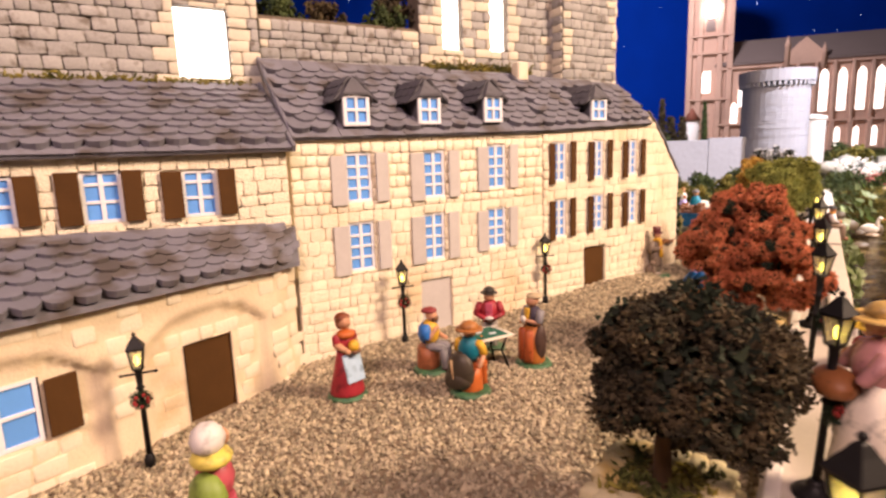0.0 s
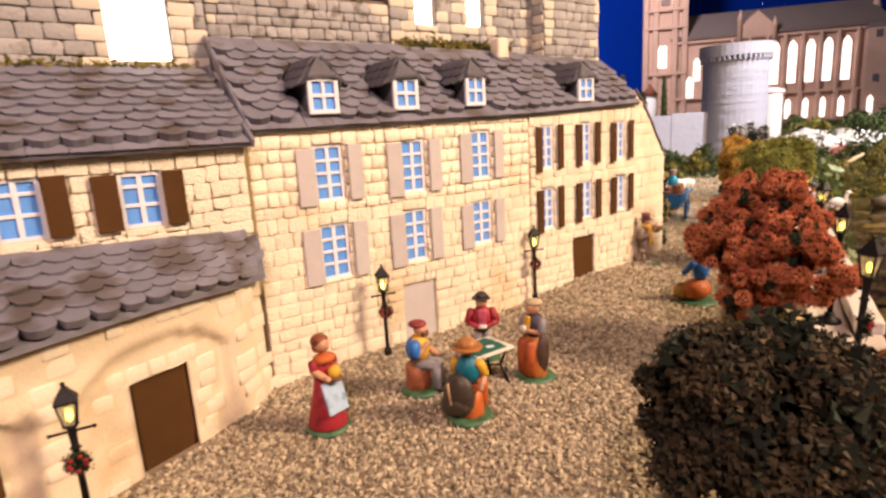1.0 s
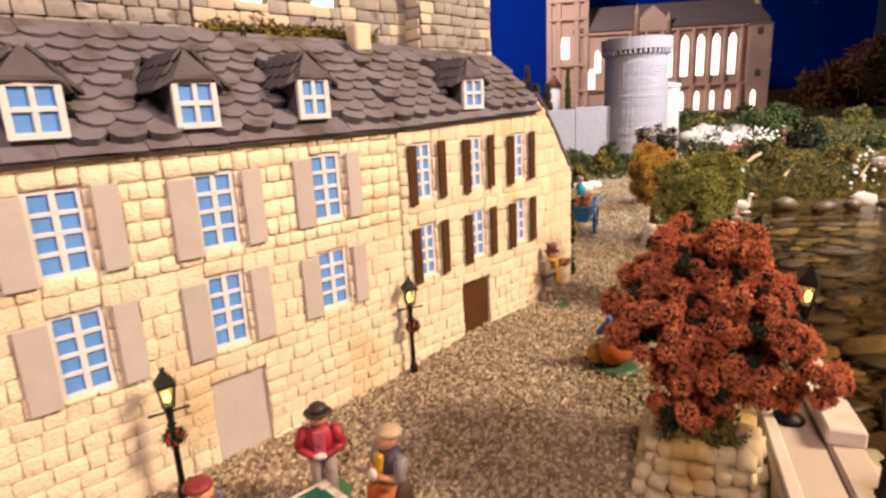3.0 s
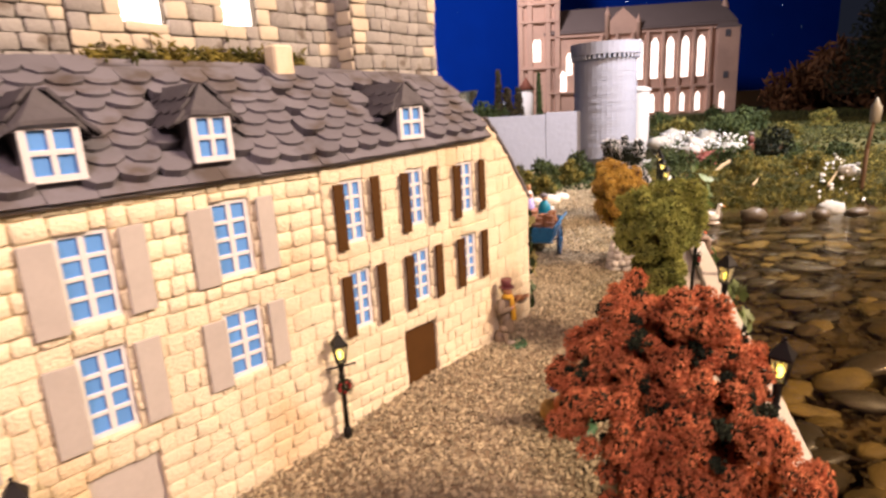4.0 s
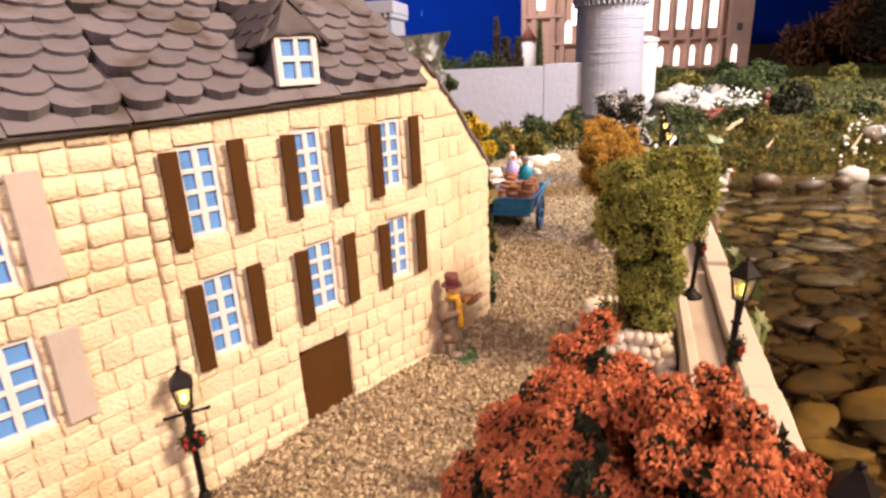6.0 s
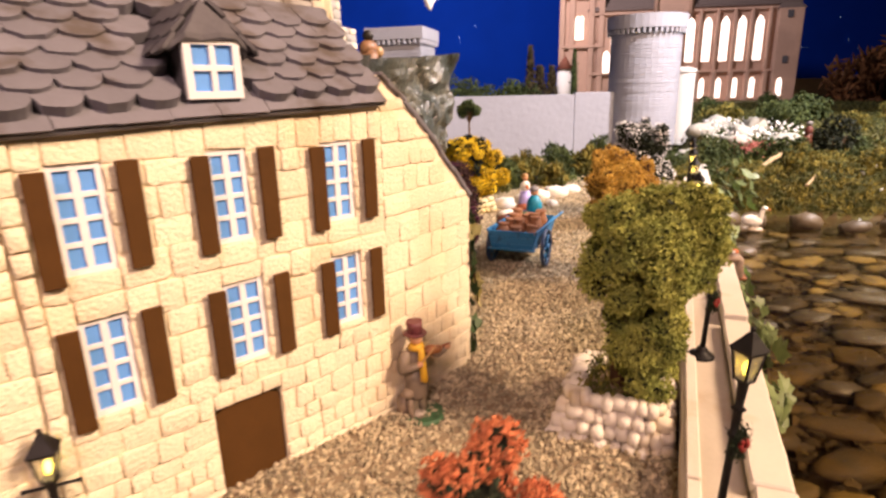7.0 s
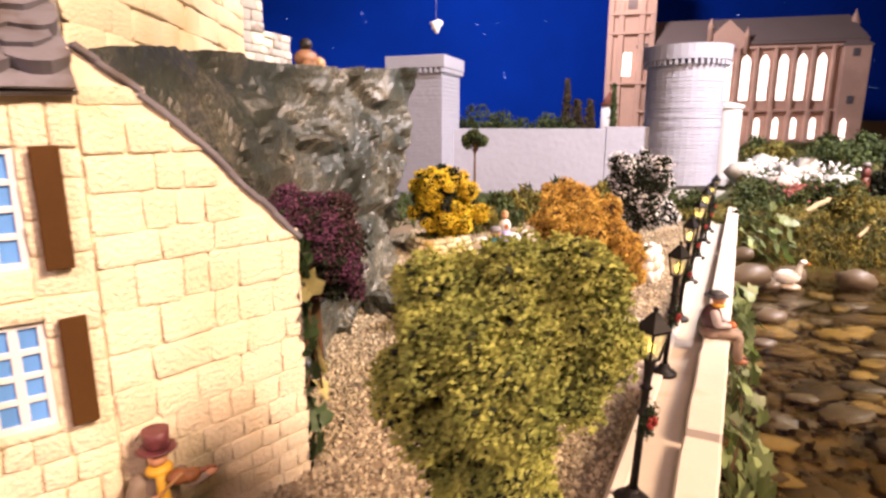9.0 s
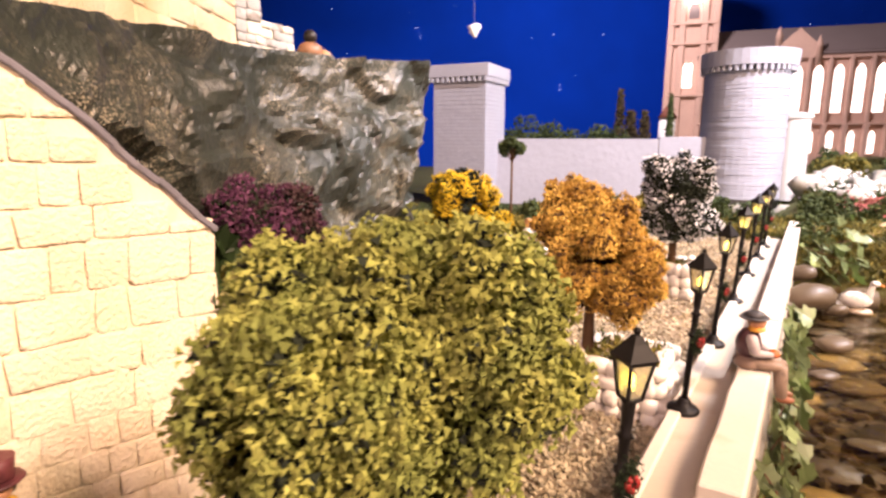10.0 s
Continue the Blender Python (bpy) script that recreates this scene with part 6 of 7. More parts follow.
figurine("clay seated man figurine in teal waistcoat and brown hat", 0.0280, 0.5290, G(0.028, 0.529), 152, [
    DISC, ("ball", (0.05, 0.038, 0.025), (0.0045, 0.0080, 0.0230, 0.0120, 0.0070, 0.0195)), ("ball", (0.05, 0.038, 0.025), (0.0065, 0.0095, 0.0150, 0.0120, 0.0065, 0.0110)), ("limb", (0.45, 0.30, 0.15), (0.0105, 0.0135, 0.034, 0.0075, 0.0150, 0.018, 0.0011, 0.0009)), ("cone", ORANGE, (0, 0, 0.003, 0.027, 0.0090, 0.0098)), ("limb", ORANGE, (0.0048, 0, 0.027, 0.0055, -0.0120, 0.026, 0.0046, 0.0038)), ("limb", ORANGE, (-0.0048, 0, 0.027, -0.0055, -0.0120, 0.026, 0.0046, 0.0038)),
    ("limb", ORANGE, (0.0055, -0.0120, 0.026, 0.0055, -0.0125, 0.005, 0.0038, 0.0032)), ("limb", ORANGE, (-0.0055, -0.0120, 0.026, -0.0055, -0.0125, 0.005, 0.0038, 0.0032)), ("ball", TEAL, (0, 0.001, 0.0425, 0.0092, 0.0082, 0.0135)),
    ("limb", YELLOW, (0.0085, 0.001, 0.050, 0.0112, -0.002, 0.039, 0.0036, 0.0036)), ("limb", YELLOW, (-0.0085, 0.001, 0.050, -0.0112, -0.002, 0.039, 0.0036, 0.0036)), ("limb", SKIN, (0.0112, -0.002, 0.038, 0.0070, -0.0120, 0.036, 0.0024, 0.0020)), ("limb", SKIN, (-0.0112, -0.002, 0.038, -0.0110, 0.0065, 0.029, 0.0022, 0.0018)),
    ("ball", SKIN, (0, 0, 0.0590, 0.0054, 0.0056, 0.0062)), ("cone", (0.34, 0.13, 0.03), (0, 0.0005, 0.0610, 0.0625, 0.0108, 0.0108)), ("ball", (0.36, 0.15, 0.04), (0, 0.0005, 0.0640, 0.0072, 0.0074, 0.0056))])
figurine("clay man figurine in red jacket and dark wide hat", 0.0570, 0.6520, G(0.057, 0.652), -5, [
    DISC, ("limb", (0.33, 0.30, 0.27), (0.0042, 0, 0.034, 0.0046, 0.001, 0.004, 0.0046, 0.0036)), ("limb", (0.33, 0.30, 0.27), (-0.0042, 0, 0.034, -0.0046, 0.001, 0.004, 0.0046, 0.0036)), ("ball", RED, (0, 0, 0.048, 0.0100, 0.0080, 0.0150)),
    ("slab", (0.45, 0.08, 0.14), (0, -0.0072, 0.050, 0.007, 0.002, 0.018, 0, 0, 0)), ("limb", RED, (0.0095, 0, 0.057, 0.0130, -0.003, 0.045, 0.0038, 0.0036)), ("limb", RED, (-0.0095, 0, 0.057, -0.0130, -0.003, 0.045, 0.0038, 0.0036)), ("limb", RED, (0.0130, -0.003, 0.045, 0.004, -0.0095, 0.041, 0.0034, 0.0026)), ("limb", RED, (-0.0130, -0.003, 0.045, -0.004, -0.0095, 0.041, 0.0034, 0.0026)),
    ("ball", WHITE, (0, -0.0108, 0.0415, 0.0045, 0.0022, 0.0026)), ("ball", SKIN, (0, -0.001, 0.066, 0.0056, 0.0058, 0.0062)), ("cone", DARK, (0, 0, 0.0695, 0.0712, 0.0078, 0.0088)), ("ball", DARK, (0, 0, 0.0728, 0.0060, 0.0060, 0.0048))], scale=1.0)
figurine("clay standing man figurine in orange apron and straw cap", 0.1010, 0.5960, G(0.101, 0.596), -62, [
    DISC, ("cone", (0.36, 0.12, 0.02), (0, 0, 0.003, 0.043, 0.0080, 0.0098)), ("ball", (0.07, 0.04, 0.03), (0.0075, 0.002, 0.026, 0.0040, 0.0065, 0.0200)), ("limb", (0.36, 0.08, 0.02), (0.004, -0.008, 0.038, 0.0045, -0.0085, 0.008, 0.0044, 0.0040)), ("limb", (0.36, 0.08, 0.02), (-0.004, -0.008, 0.038, -0.0045, -0.0085, 0.008, 0.0044, 0.0040)), ("ball", (0.05, 0.04, 0.06), (0, 0.001, 0.051, 0.0095, 0.0082, 0.0130)), ("slab", YELLOW, (0, -0.0065, 0.055, 0.0055, 0.003, 0.014, 0, 0, 0)),
    ("limb", GREY, (0.0090, 0.001, 0.059, 0.0115, -0.002, 0.049, 0.0038, 0.0034)), ("limb", GREY, (-0.0090, 0.001, 0.059, -0.0115, -0.002, 0.049, 0.0038, 0.0034)), ("limb", SKIN, (0.0115, -0.002, 0.048, 0.003, -0.0105, 0.050, 0.0024, 0.0020)), ("limb", SKIN, (-0.0115, -0.002, 0.048, -0.003, -0.0105, 0.047, 0.0024, 0.0020)), ("ball", WHITE, (0.001, -0.0115, 0.0515, 0.0034, 0.0022, 0.0040)),
    ("ball", SKIN, (0, -0.001, 0.0685, 0.0052, 0.0055, 0.0062)), ("ball", (0.45, 0.36, 0.22), (0, 0.001, 0.0735, 0.0070, 0.0072, 0.0034))])
COAT = (0.20, 0.155, 0.115)
figurine("clay fiddler figurine in brown coat, dark red hat, yellow scarf", 0.3685, 0.9560, G(0.3685, 0.956) - 0.003, 18, [
    ("cone", GREEN, (0.002, -0.004, 0, 0.004, 0.0170, 0.0180)), ("limb", (0.25, 0.21, 0.15), (0.0032, -0.001, 0.032, 0.0036, -0.002, 0.004, 0.0042, 0.0038)), ("limb", (0.25, 0.21, 0.15), (-0.0032, -0.001, 0.032, -0.0036, -0.002, 0.004, 0.0042, 0.0038)), ("ball", (0.42, 0.36, 0.30), (-0.002, -0.008, 0.0055, 0.0055, 0.0050, 0.0028)),
    ("cone", COAT, (0, 0.001, 0.018, 0.046, 0.0082, 0.0092)), ("ball", COAT, (0, 0.001, 0.052, 0.0090, 0.0080, 0.0150)), ("ball", COAT, (-0.0095, 0.000, 0.050, 0.0058, 0.0062, 0.0105)), ("limb", COAT, (-0.0085, 0, 0.060, -0.0125, -0.004, 0.048, 0.0048, 0.0042)), ("limb", COAT, (-0.0125, -0.004, 0.047, -0.0035, -0.0105, 0.052, 0.0038, 0.0030)), ("ball", SKIN, (-0.0020, -0.0115, 0.0530, 0.0026, 0.0024, 0.0028)),
    ("limb", COAT, (0.0085, 0, 0.060, 0.0150, -0.006, 0.0555, 0.0040, 0.0032)), ("limb", COAT, (0.0150, -0.006, 0.0555, 0.0215, -0.0075, 0.0595, 0.0032, 0.0026)), ("ball", SKIN, (0.0235, -0.0075, 0.0610, 0.0030, 0.0026, 0.0028)), ("ball", YELLOW, (0, -0.002, 0.0650, 0.0066, 0.0064, 0.0042)), ("limb", YELLOW, (0.001, -0.0075, 0.064, 0.0025, -0.0090, 0.036, 0.0026, 0.0030)),
    ("ball", (0.26, 0.10, 0.035), (0.0085, -0.0085, 0.0625, 0.0062, 0.0040, 0.0046)), ("ball", (0.26, 0.10, 0.035), (0.0140, -0.0085, 0.0618, 0.0048, 0.0036, 0.0038)), ("limb", (0.20, 0.07, 0.03), (0.0175, -0.0080, 0.0620, 0.0260, -0.0075, 0.0635, 0.0014, 0.0012)), ("limb", (0.42, 0.24, 0.10), (-0.0020, -0.0120, 0.0535, 0.0105, -0.0130, 0.0665, 0.0007, 0.0007)),
    ("ball", SKIN, (0, -0.002, 0.0725, 0.0050, 0.0054, 0.0056)), ("ball", (0.10, 0.07, 0.05), (0, 0.002, 0.0725, 0.0052, 0.0044, 0.0052)), ("cone", (0.13, 0.035, 0.04), (0, 0, 0.0765, 0.0777, 0.0088, 0.0092)), ("cone", (0.13, 0.035, 0.04), (0, 0, 0.0777, 0.0875, 0.0064, 0.0056)),
    ("ball", (0.24, 0.18, 0.13), (-0.0110, 0.002, 0.0110, 0.0058, 0.0075, 0.0110)), ("ball", (0.24, 0.18, 0.13), (-0.0090, -0.003, 0.0235, 0.0050, 0.0055, 0.0048)), ("limb", (0.24, 0.18, 0.13), (-0.0090, -0.006, 0.018, -0.0085, -0.0085, 0.003, 0.0022, 0.0020))], scale=0.97, broad=1.12)
figurine("kneeling clay figurine in blue shirt with red cap and baskets", 0.3580, 0.7700, G(0.358, 0.770), 200, [
    ("cone", GREEN, (0, 0, 0, 0.004, 0.0180, 0.0200)), ("ball", ORANGE, (0, 0, 0.017, 0.0150, 0.0140, 0.0140)), ("ball", (0.40, 0.22, 0.05), (0.010, -0.010, 0.014, 0.0090, 0.0090, 0.0110)), ("ball", BLUE, (-0.002, 0.003, 0.043, 0.0095, 0.0085, 0.0160)), ("limb", BLUE, (0.008, 0.003, 0.052, 0.013, -0.005, 0.038, 0.0038, 0.0032)), ("limb", BLUE, (-0.011, 0.003, 0.052, -0.014, -0.003, 0.036, 0.0038, 0.0032)), ("ball", SKIN, (-0.002, 0.001, 0.0620, 0.0052, 0.0054, 0.0060)), ("ball", (0.50, 0.05, 0.03), (-0.002, 0.002, 0.0670, 0.0066, 0.0066, 0.0042))])
figurine("clay woman figurine in white bonnet, yellow scarf and pink skirt", -0.1350, 0.3020, G(-0.135, 0.302), 150, [
    DISC, ("cone", (0.42, 0.07, 0.10), (0, 0, 0.003, 0.050, 0.0090, 0.0150)), ("ball", (0.20, 0.28, 0.05), (0, 0.004, 0.052, 0.0110, 0.0080, 0.0160)), ("ball", (0.45, 0.08, 0.10), (0.003, -0.003, 0.060, 0.0105, 0.0090, 0.0140)), ("ball", (0.62, 0.52, 0.10), (0, 0, 0.0745, 0.0110, 0.0100, 0.0060)), ("ball", (0.66, 0.62, 0.58), (0, 0.001, 0.0860, 0.0082, 0.0086, 0.0100)), ("ball", SKIN, (0, -0.0065, 0.0840, 0.0048, 0.0030, 0.0060))], scale=1.05)
P = on_quay(-0.350, 0.046)
figurine("clay woman figurine in straw hat holding a brown basket", P.x, P.y, 0.0395, 250, [
    ("cone", (0.62, 0.56, 0.46), (0, 0, 0, 0.062, 0.0090, 0.0150)), ("ball", (0.42, 0.20, 0.20), (0, 0, 0.068, 0.0105, 0.0090, 0.0150)), ("limb", (0.42, 0.20, 0.20), (0.010, 0, 0.076, 0.012, -0.008, 0.064, 0.0038, 0.0032)), ("limb", (0.42, 0.20, 0.20), (-0.010, 0, 0.076, -0.012, -0.008, 0.064, 0.0038, 0.0032)), ("ball", (0.24, 0.09, 0.03), (0, -0.014, 0.058, 0.0130, 0.0090, 0.0080)), ("ball", SKIN, (0, -0.001, 0.089, 0.0052, 0.0054, 0.0060)), ("cone", STRAW, (0, 0, 0.0915, 0.0930, 0.0115, 0.0120)), ("ball", STRAW, (0, 0, 0.095, 0.0062, 0.0062, 0.0050))], scale=1.14)
P = on_quay(-0.118, 0.060)
figurine("clay woman figurine in yellow hat and blue blouse by the quay", P.x, P.y, -0.012, 230, [
    ("cone", (0.40, 0.22, 0.12), (0, 0, 0, 0.062, 0.0090, 0.0140)), ("ball", BLUE, (0, 0, 0.070, 0.0105, 0.0090, 0.0140)), ("ball", (0.30, 0.10, 0.03), (-0.012, -0.010, 0.058, 0.0110, 0.0090, 0.0080)), ("ball", (0.40, 0.10, 0.10), (-0.010, -0.006, 0.070, 0.0060, 0.0060, 0.0080)), ("ball", SKIN, (0, -0.001, 0.088, 0.0052, 0.0054, 0.0060)), ("cone", (0.55, 0.36, 0.03), (0, 0, 0.0905, 0.0920, 0.0115, 0.0120)), ("ball", (0.55, 0.36, 0.03), (0, 0, 0.094, 0.0065, 0.0065, 0.0050))], scale=0.95)
figurine("clay man figurine in grey hat sitting on the quay wall", 0.8110, 1.1735, 0.0510, 64, [
    ("ball", (0.22, 0.15, 0.11), (0, 0.001, 0.004, 0.0105, 0.0090, 0.0065)), ("limb", (0.24, 0.17, 0.12), (0.0045, 0, 0.005, 0.005, -0.0170, 0.004, 0.0048, 0.0042)), ("limb", (0.24, 0.17, 0.12), (-0.0045, 0, 0.005, -0.005, -0.0170, 0.004, 0.0048, 0.0042)), ("limb", (0.26, 0.19, 0.14), (0.005, -0.0175, 0.004, 0.005, -0.0190, -0.018, 0.0040, 0.0034)), ("limb", (0.26, 0.19, 0.14), (-0.005, -0.0175, 0.004, -0.005, -0.0190, -0.018, 0.0040, 0.0034)),
    ("ball", (0.28, 0.11, 0.05), (0.005, -0.0215, -0.020, 0.003, 0.0055, 0.0028)), ("ball", (0.28, 0.11, 0.05), (-0.005, -0.0215, -0.020, 0.003, 0.0055, 0.0028)), ("ball", (0.06, 0.025, 0.03), (0, 0.002, 0.018, 0.0088, 0.0078, 0.0130)), ("limb", (0.42, 0.37, 0.36), (0.0088, 0.001, 0.026, 0.0108, -0.002, 0.015, 0.0036, 0.0034)), ("limb", (0.42, 0.37, 0.36), (-0.0088, 0.001, 0.026, -0.0108, -0.002, 0.015, 0.0036, 0.0034)),
    ("limb", (0.42, 0.37, 0.36), (0.0108, -0.002, 0.015, 0.003, -0.012, 0.012, 0.0030, 0.0022)), ("limb", (0.42, 0.37, 0.36), (-0.0108, -0.002, 0.015, -0.003, -0.012, 0.012, 0.0030, 0.0022)), ("ball", ORANGE, (0, -0.013, 0.0125, 0.0055, 0.0035, 0.0030)), ("ball", (0.60, 0.30, 0.04), (0, -0.002, 0.0300, 0.0060, 0.0055, 0.0028)), ("ball", SKIN, (0, -0.002, 0.0355, 0.0050, 0.0054, 0.0058)), ("cone", (0.06, 0.06, 0.065), (0, 0, 0.0385, 0.0397, 0.0085, 0.0088)), ("ball", (0.06, 0.06, 0.065), (0, 0, 0.0405, 0.0062, 0.0062, 0.0040))])
figurine("dark-haired brown clay figurine on top of the rock", 0.383, 1.530, 0.312, 40, [
    ("cone", (0.20, 0.10, 0.05), (0, 0, 0, 0.030, 0.0110, 0.0150)), ("ball", (0.24, 0.12, 0.06), (0, 0, 0.033, 0.0150, 0.0110, 0.0130)), ("ball", TAN, (0.015, -0.003, 0.028, 0.0080, 0.0070, 0.0090)), ("ball", (0.02, 0.015, 0.012), (0, 0, 0.0510, 0.0075, 0.0080, 0.0085))])
figurine("clay woman figurine in white blouse and violet skirt", 0.7000, 1.6500, G(0.70, 1.65), 10, [
    DISC, ("ball", (0.25, 0.07, 0.03), (0.002, -0.004, 0.012, 0.020, 0.012, 0.0090)), ("cone", (0.30, 0.27, 0.55), (0, 0, 0.003, 0.042, 0.0080, 0.0130)), ("ball", WHITE, (0, 0, 0.050, 0.0092, 0.0078, 0.0120)), ("ball", ORANGE, (0, -0.006, 0.050, 0.0036, 0.0030, 0.0050)), ("ball", SKIN, (0, 0, 0.067, 0.0050, 0.0054, 0.0060)), ("ball", (0.36, 0.20, 0.08), (0, 0.001, 0.071, 0.0056, 0.0056, 0.0050))])
figurine("brown clay shepherd figurine standing in the far garden", 1.845, 2.165, 0.055, 200, [
    DISC, ("cone", (0.16, 0.05, 0.03), (0, 0, 0.003, 0.050, 0.0090, 0.0130)), ("ball", (0.12, 0.035, 0.03), (0, 0, 0.060, 0.0110, 0.0090, 0.0160)), ("ball", (0.40, 0.08, 0.03), (0.008, -0.006, 0.020, 0.0090, 0.0070, 0.0100)), ("ball", GREY, (0, 0, 0.080, 0.0080, 0.0080, 0.0070)), ("limb", WHITE, (-0.010, -0.004, 0.012, -0.006, -0.004, 0.070, 0.0016, 0.0016))], scale=1.15)
figurine("white model goose standing at the water's edge", 1.285, 1.690, -0.060, 60, [
    ("ball", (0.75, 0.73, 0.68), (0, 0.004, 0.020, 0.0130, 0.0230, 0.0140)), ("limb", (0.75, 0.73, 0.68), (0, -0.012, 0.024, 0, -0.016, 0.046, 0.0060, 0.0042)), ("ball", (0.75, 0.73, 0.68), (0, -0.019, 0.049, 0.0050, 0.0070, 0.0050)), ("limb", (0.55, 0.20, 0.03), (0, -0.024, 0.048, 0, -0.032, 0.046, 0.0028, 0.0010)), ("ball", (0.55, 0.20, 0.03), (0.003, -0.014, 0.032, 0.0050, 0.0040, 0.0090)), ("ball", (0.35, 0.28, 0.2), (0, 0, 0.002, 0.02, 0.022, 0.006))], category="goose", name="goose_figurine", broad=1.0)


# ---- card table ----


def card_table():
    t = thing("card_table", pose(0.0490, 0.5835, G(0.049, 0.583), 0, 0, 31), "small card table with green felt, white rim and black legs", "table")
    bm = bmesh.new()
    add_box(bm, (0, 0, 0.0395), (0.046, 0.039, 0.0022), bevel=0.0006)
    part("tabletop", bm, paint(0.66, 0.62, 0.52), t, "white wooden rim")
    bm = bmesh.new()
    add_box(bm, (-0.0015, 0, 0.0409), (0.036, 0.031, 0.0008), bevel=0.0002)
    part("felt", bm, paint(0.0, 0.10, 0.065), t, "dark green felt")
    for sx in (-1, 1):
        for sy in (-1, 1):
            bm = bmesh.new()
            add_limb(bm, (sx * 0.017, sy * 0.013, 0.038), (sx * 0.012, sy * 0.010, 0.022), 0.0013, 0.0013, 6)
            add_limb(bm, (sx * 0.012, sy * 0.010, 0.022), (sx * 0.019, sy * 0.014, 0.001), 0.0013, 0.0015, 6)
            part("leg", bm, BLACK, t)
    bm = bmesh.new()
    add_limb(bm, (-0.012, 0.010, 0.022), (0.012, -0.010, 0.022), 0.0010, 0.0010, 6)
    add_limb(bm, (-0.012, -0.010, 0.022), (0.012, 0.010, 0.022), 0.0010, 0.0010, 6)
    part("stretcher", bm, BLACK, t)


card_table()
CARD_M = pose(0.0490, 0.5835, G(0.049, 0.583), 0, 0, 31)
for k, (x, y, turn, col) in enumerate([(-0.009, 0.004, 20, (0.62, 0.66, 0.66)), (0.003, -0.006, -15, (0.55, 0.62, 0.64)), (-0.002, 0.009, 50, (0.62, 0.66, 0.66)), (0.018, 0.012, 5, (0.66, 0.62, 0.52)), (-0.012, -0.007, 70, (0.62, 0.22, 0.02))]):
    bm = bmesh.new()
    add_box(bm, (0, 0, 0.0004), (0.0075 if k < 4 else 0.004, 0.005 if k < 4 else 0.0025, 0.0008), bevel=0.0002)
    ob = part("playing_card", bm, paint(*col))
    ob.matrix_basis = CARD_M @ pose(x, y, 0.0413, 0, 0, turn)
    tagged(ob, "tiny pale playing card on the green felt", "playing card", "cards on the table")

# ---- cart ----


def build_cart():
    c = thing("hand_cart", pose(0.599, 1.363, G(0.599, 1.363), 0, 0, -34) @ Matrix.Scale(0.95, 4), "blue painted wooden cart with two spoked wheels", "cart")
    blue = paint(0.015, 0.135, 0.30)
    dark = paint(0.02, 0.045, 0.10)
    w, d, z0, z1 = 0.074, 0.132, 0.032, 0.064
    bm = bmesh.new()
    add_box(bm, (0, 0, z0), (w * 0.86, d * 0.96, 0.003), bevel=0.0005)
    part("floor_board", bm, blue, c)
    for y in (-1, 1):
        bm = bmesh.new()
        for k in range(3):
            add_box(bm, (0, 0, -0.0105 + 0.0105 * k), (w * (0.88 + 0.04 * k), 0.0028, 0.0102), bevel=0.0004)
        part("end_board", bm, blue, c, m=pose(0, y * d * 0.49, (z0 + z1) / 2, -8 * y, 0, 0))
    for x in (-1, 1):
        bm = bmesh.new()
        for k in range(3):
            add_box(bm, (0, 0, -0.0105 + 0.0105 * k), (0.0028, d, 0.0102), bevel=0.0004)
        part("side_board", bm, blue, c, m=pose(x * w * 0.47, 0, (z0 + z1) / 2, 0, 14 * x, 0))
        bm = bmesh.new()
        add_limb(bm, (x * w * 0.53, -d * 0.52, z1), (x * w * 0.53, d * 0.95, z1 - 0.006), 0.0020, 0.0020, 6)
        part("rail", bm, blue, c)
        bm = bmesh.new()
        m = pose(x * w * 0.60, -0.022, 0.0300, 0, 90, 0)
        add_lathe(bm, [(0.0300, -0.0026), (0.0300, 0.0026), (0.0255, 0.0026), (0.0255, -0.0026), (0.0300, -0.0026)], 22, m, caps=False)
        wheel = part("wheel", bm, dark, c, "dark blue spoked wheel")
        bm = bmesh.new()
        add_lathe(bm, [(0.0045, -0.005), (0.0045, 0.005)], 10, m)
        part("hub", bm, blue, wheel)
        for k in range(8):
            bm = bmesh.new()
            a = math.pi * k / 4
            p = m @ Vector((0.004 * math.cos(a), 0.004 * math.sin(a), 0))
            q = m @ Vector((0.0262 * math.cos(a), 0.0262 * math.sin(a), 0))
            add_limb(bm, p, q, 0.0016, 0.0014, 5)
            part("spoke", bm, blue, wheel)
    bm = bmesh.new()
    add_limb(bm, (-0.050, -0.022, 0.0300), (0.050, -0.022, 0.0300), 0.0018, 0.0018, 6)
    part("axle", bm, dark, c)
    bm = bmesh.new()
    add_limb(bm, (0.0, -d * 0.53, z0 + 0.001), (0.0, -d * 0.53, z0 + 0.001), 0.001, 0.001, 5)
    add_limb(bm, (-w * 0.5, -d * 0.53, z0 + 0.003), (w * 0.5, -d * 0.53, z0 + 0.003), 0.0018, 0.0018, 6)
    part("tail_bar", bm, blue, c)
    rng = random.Random(3)
    sack = mat("brown_sack_clay", (0.22, 0.095, 0.045), 0.7, 0.25, 60, 300, 0.4, 0.001, rnd=0.3)
    cm = c.matrix_basis
    for k in range(12):
        x, y = (k % 3 - 1) * 0.022, (k // 3) * 0.027 - 0.046
        bm = bmesh.new()
        add_lathe(bm, [(0.0088, 0), (0.0112, 0.010), (0.0114, 0.024), (0.0084, 0.0325), (0.0070, 0.0345), (0.0098, 0.0375), (0.0086, 0.0390)], 12)
        ob = part("clay_pot", bm, sack)
        ob.matrix_basis = cm @ pose(x, y, z0 + 0.0015, rng.uniform(-8, 8), rng.uniform(-8, 8), 0) @ Matrix.Diagonal((1, 1, rng.uniform(0.85, 1.2), 1))
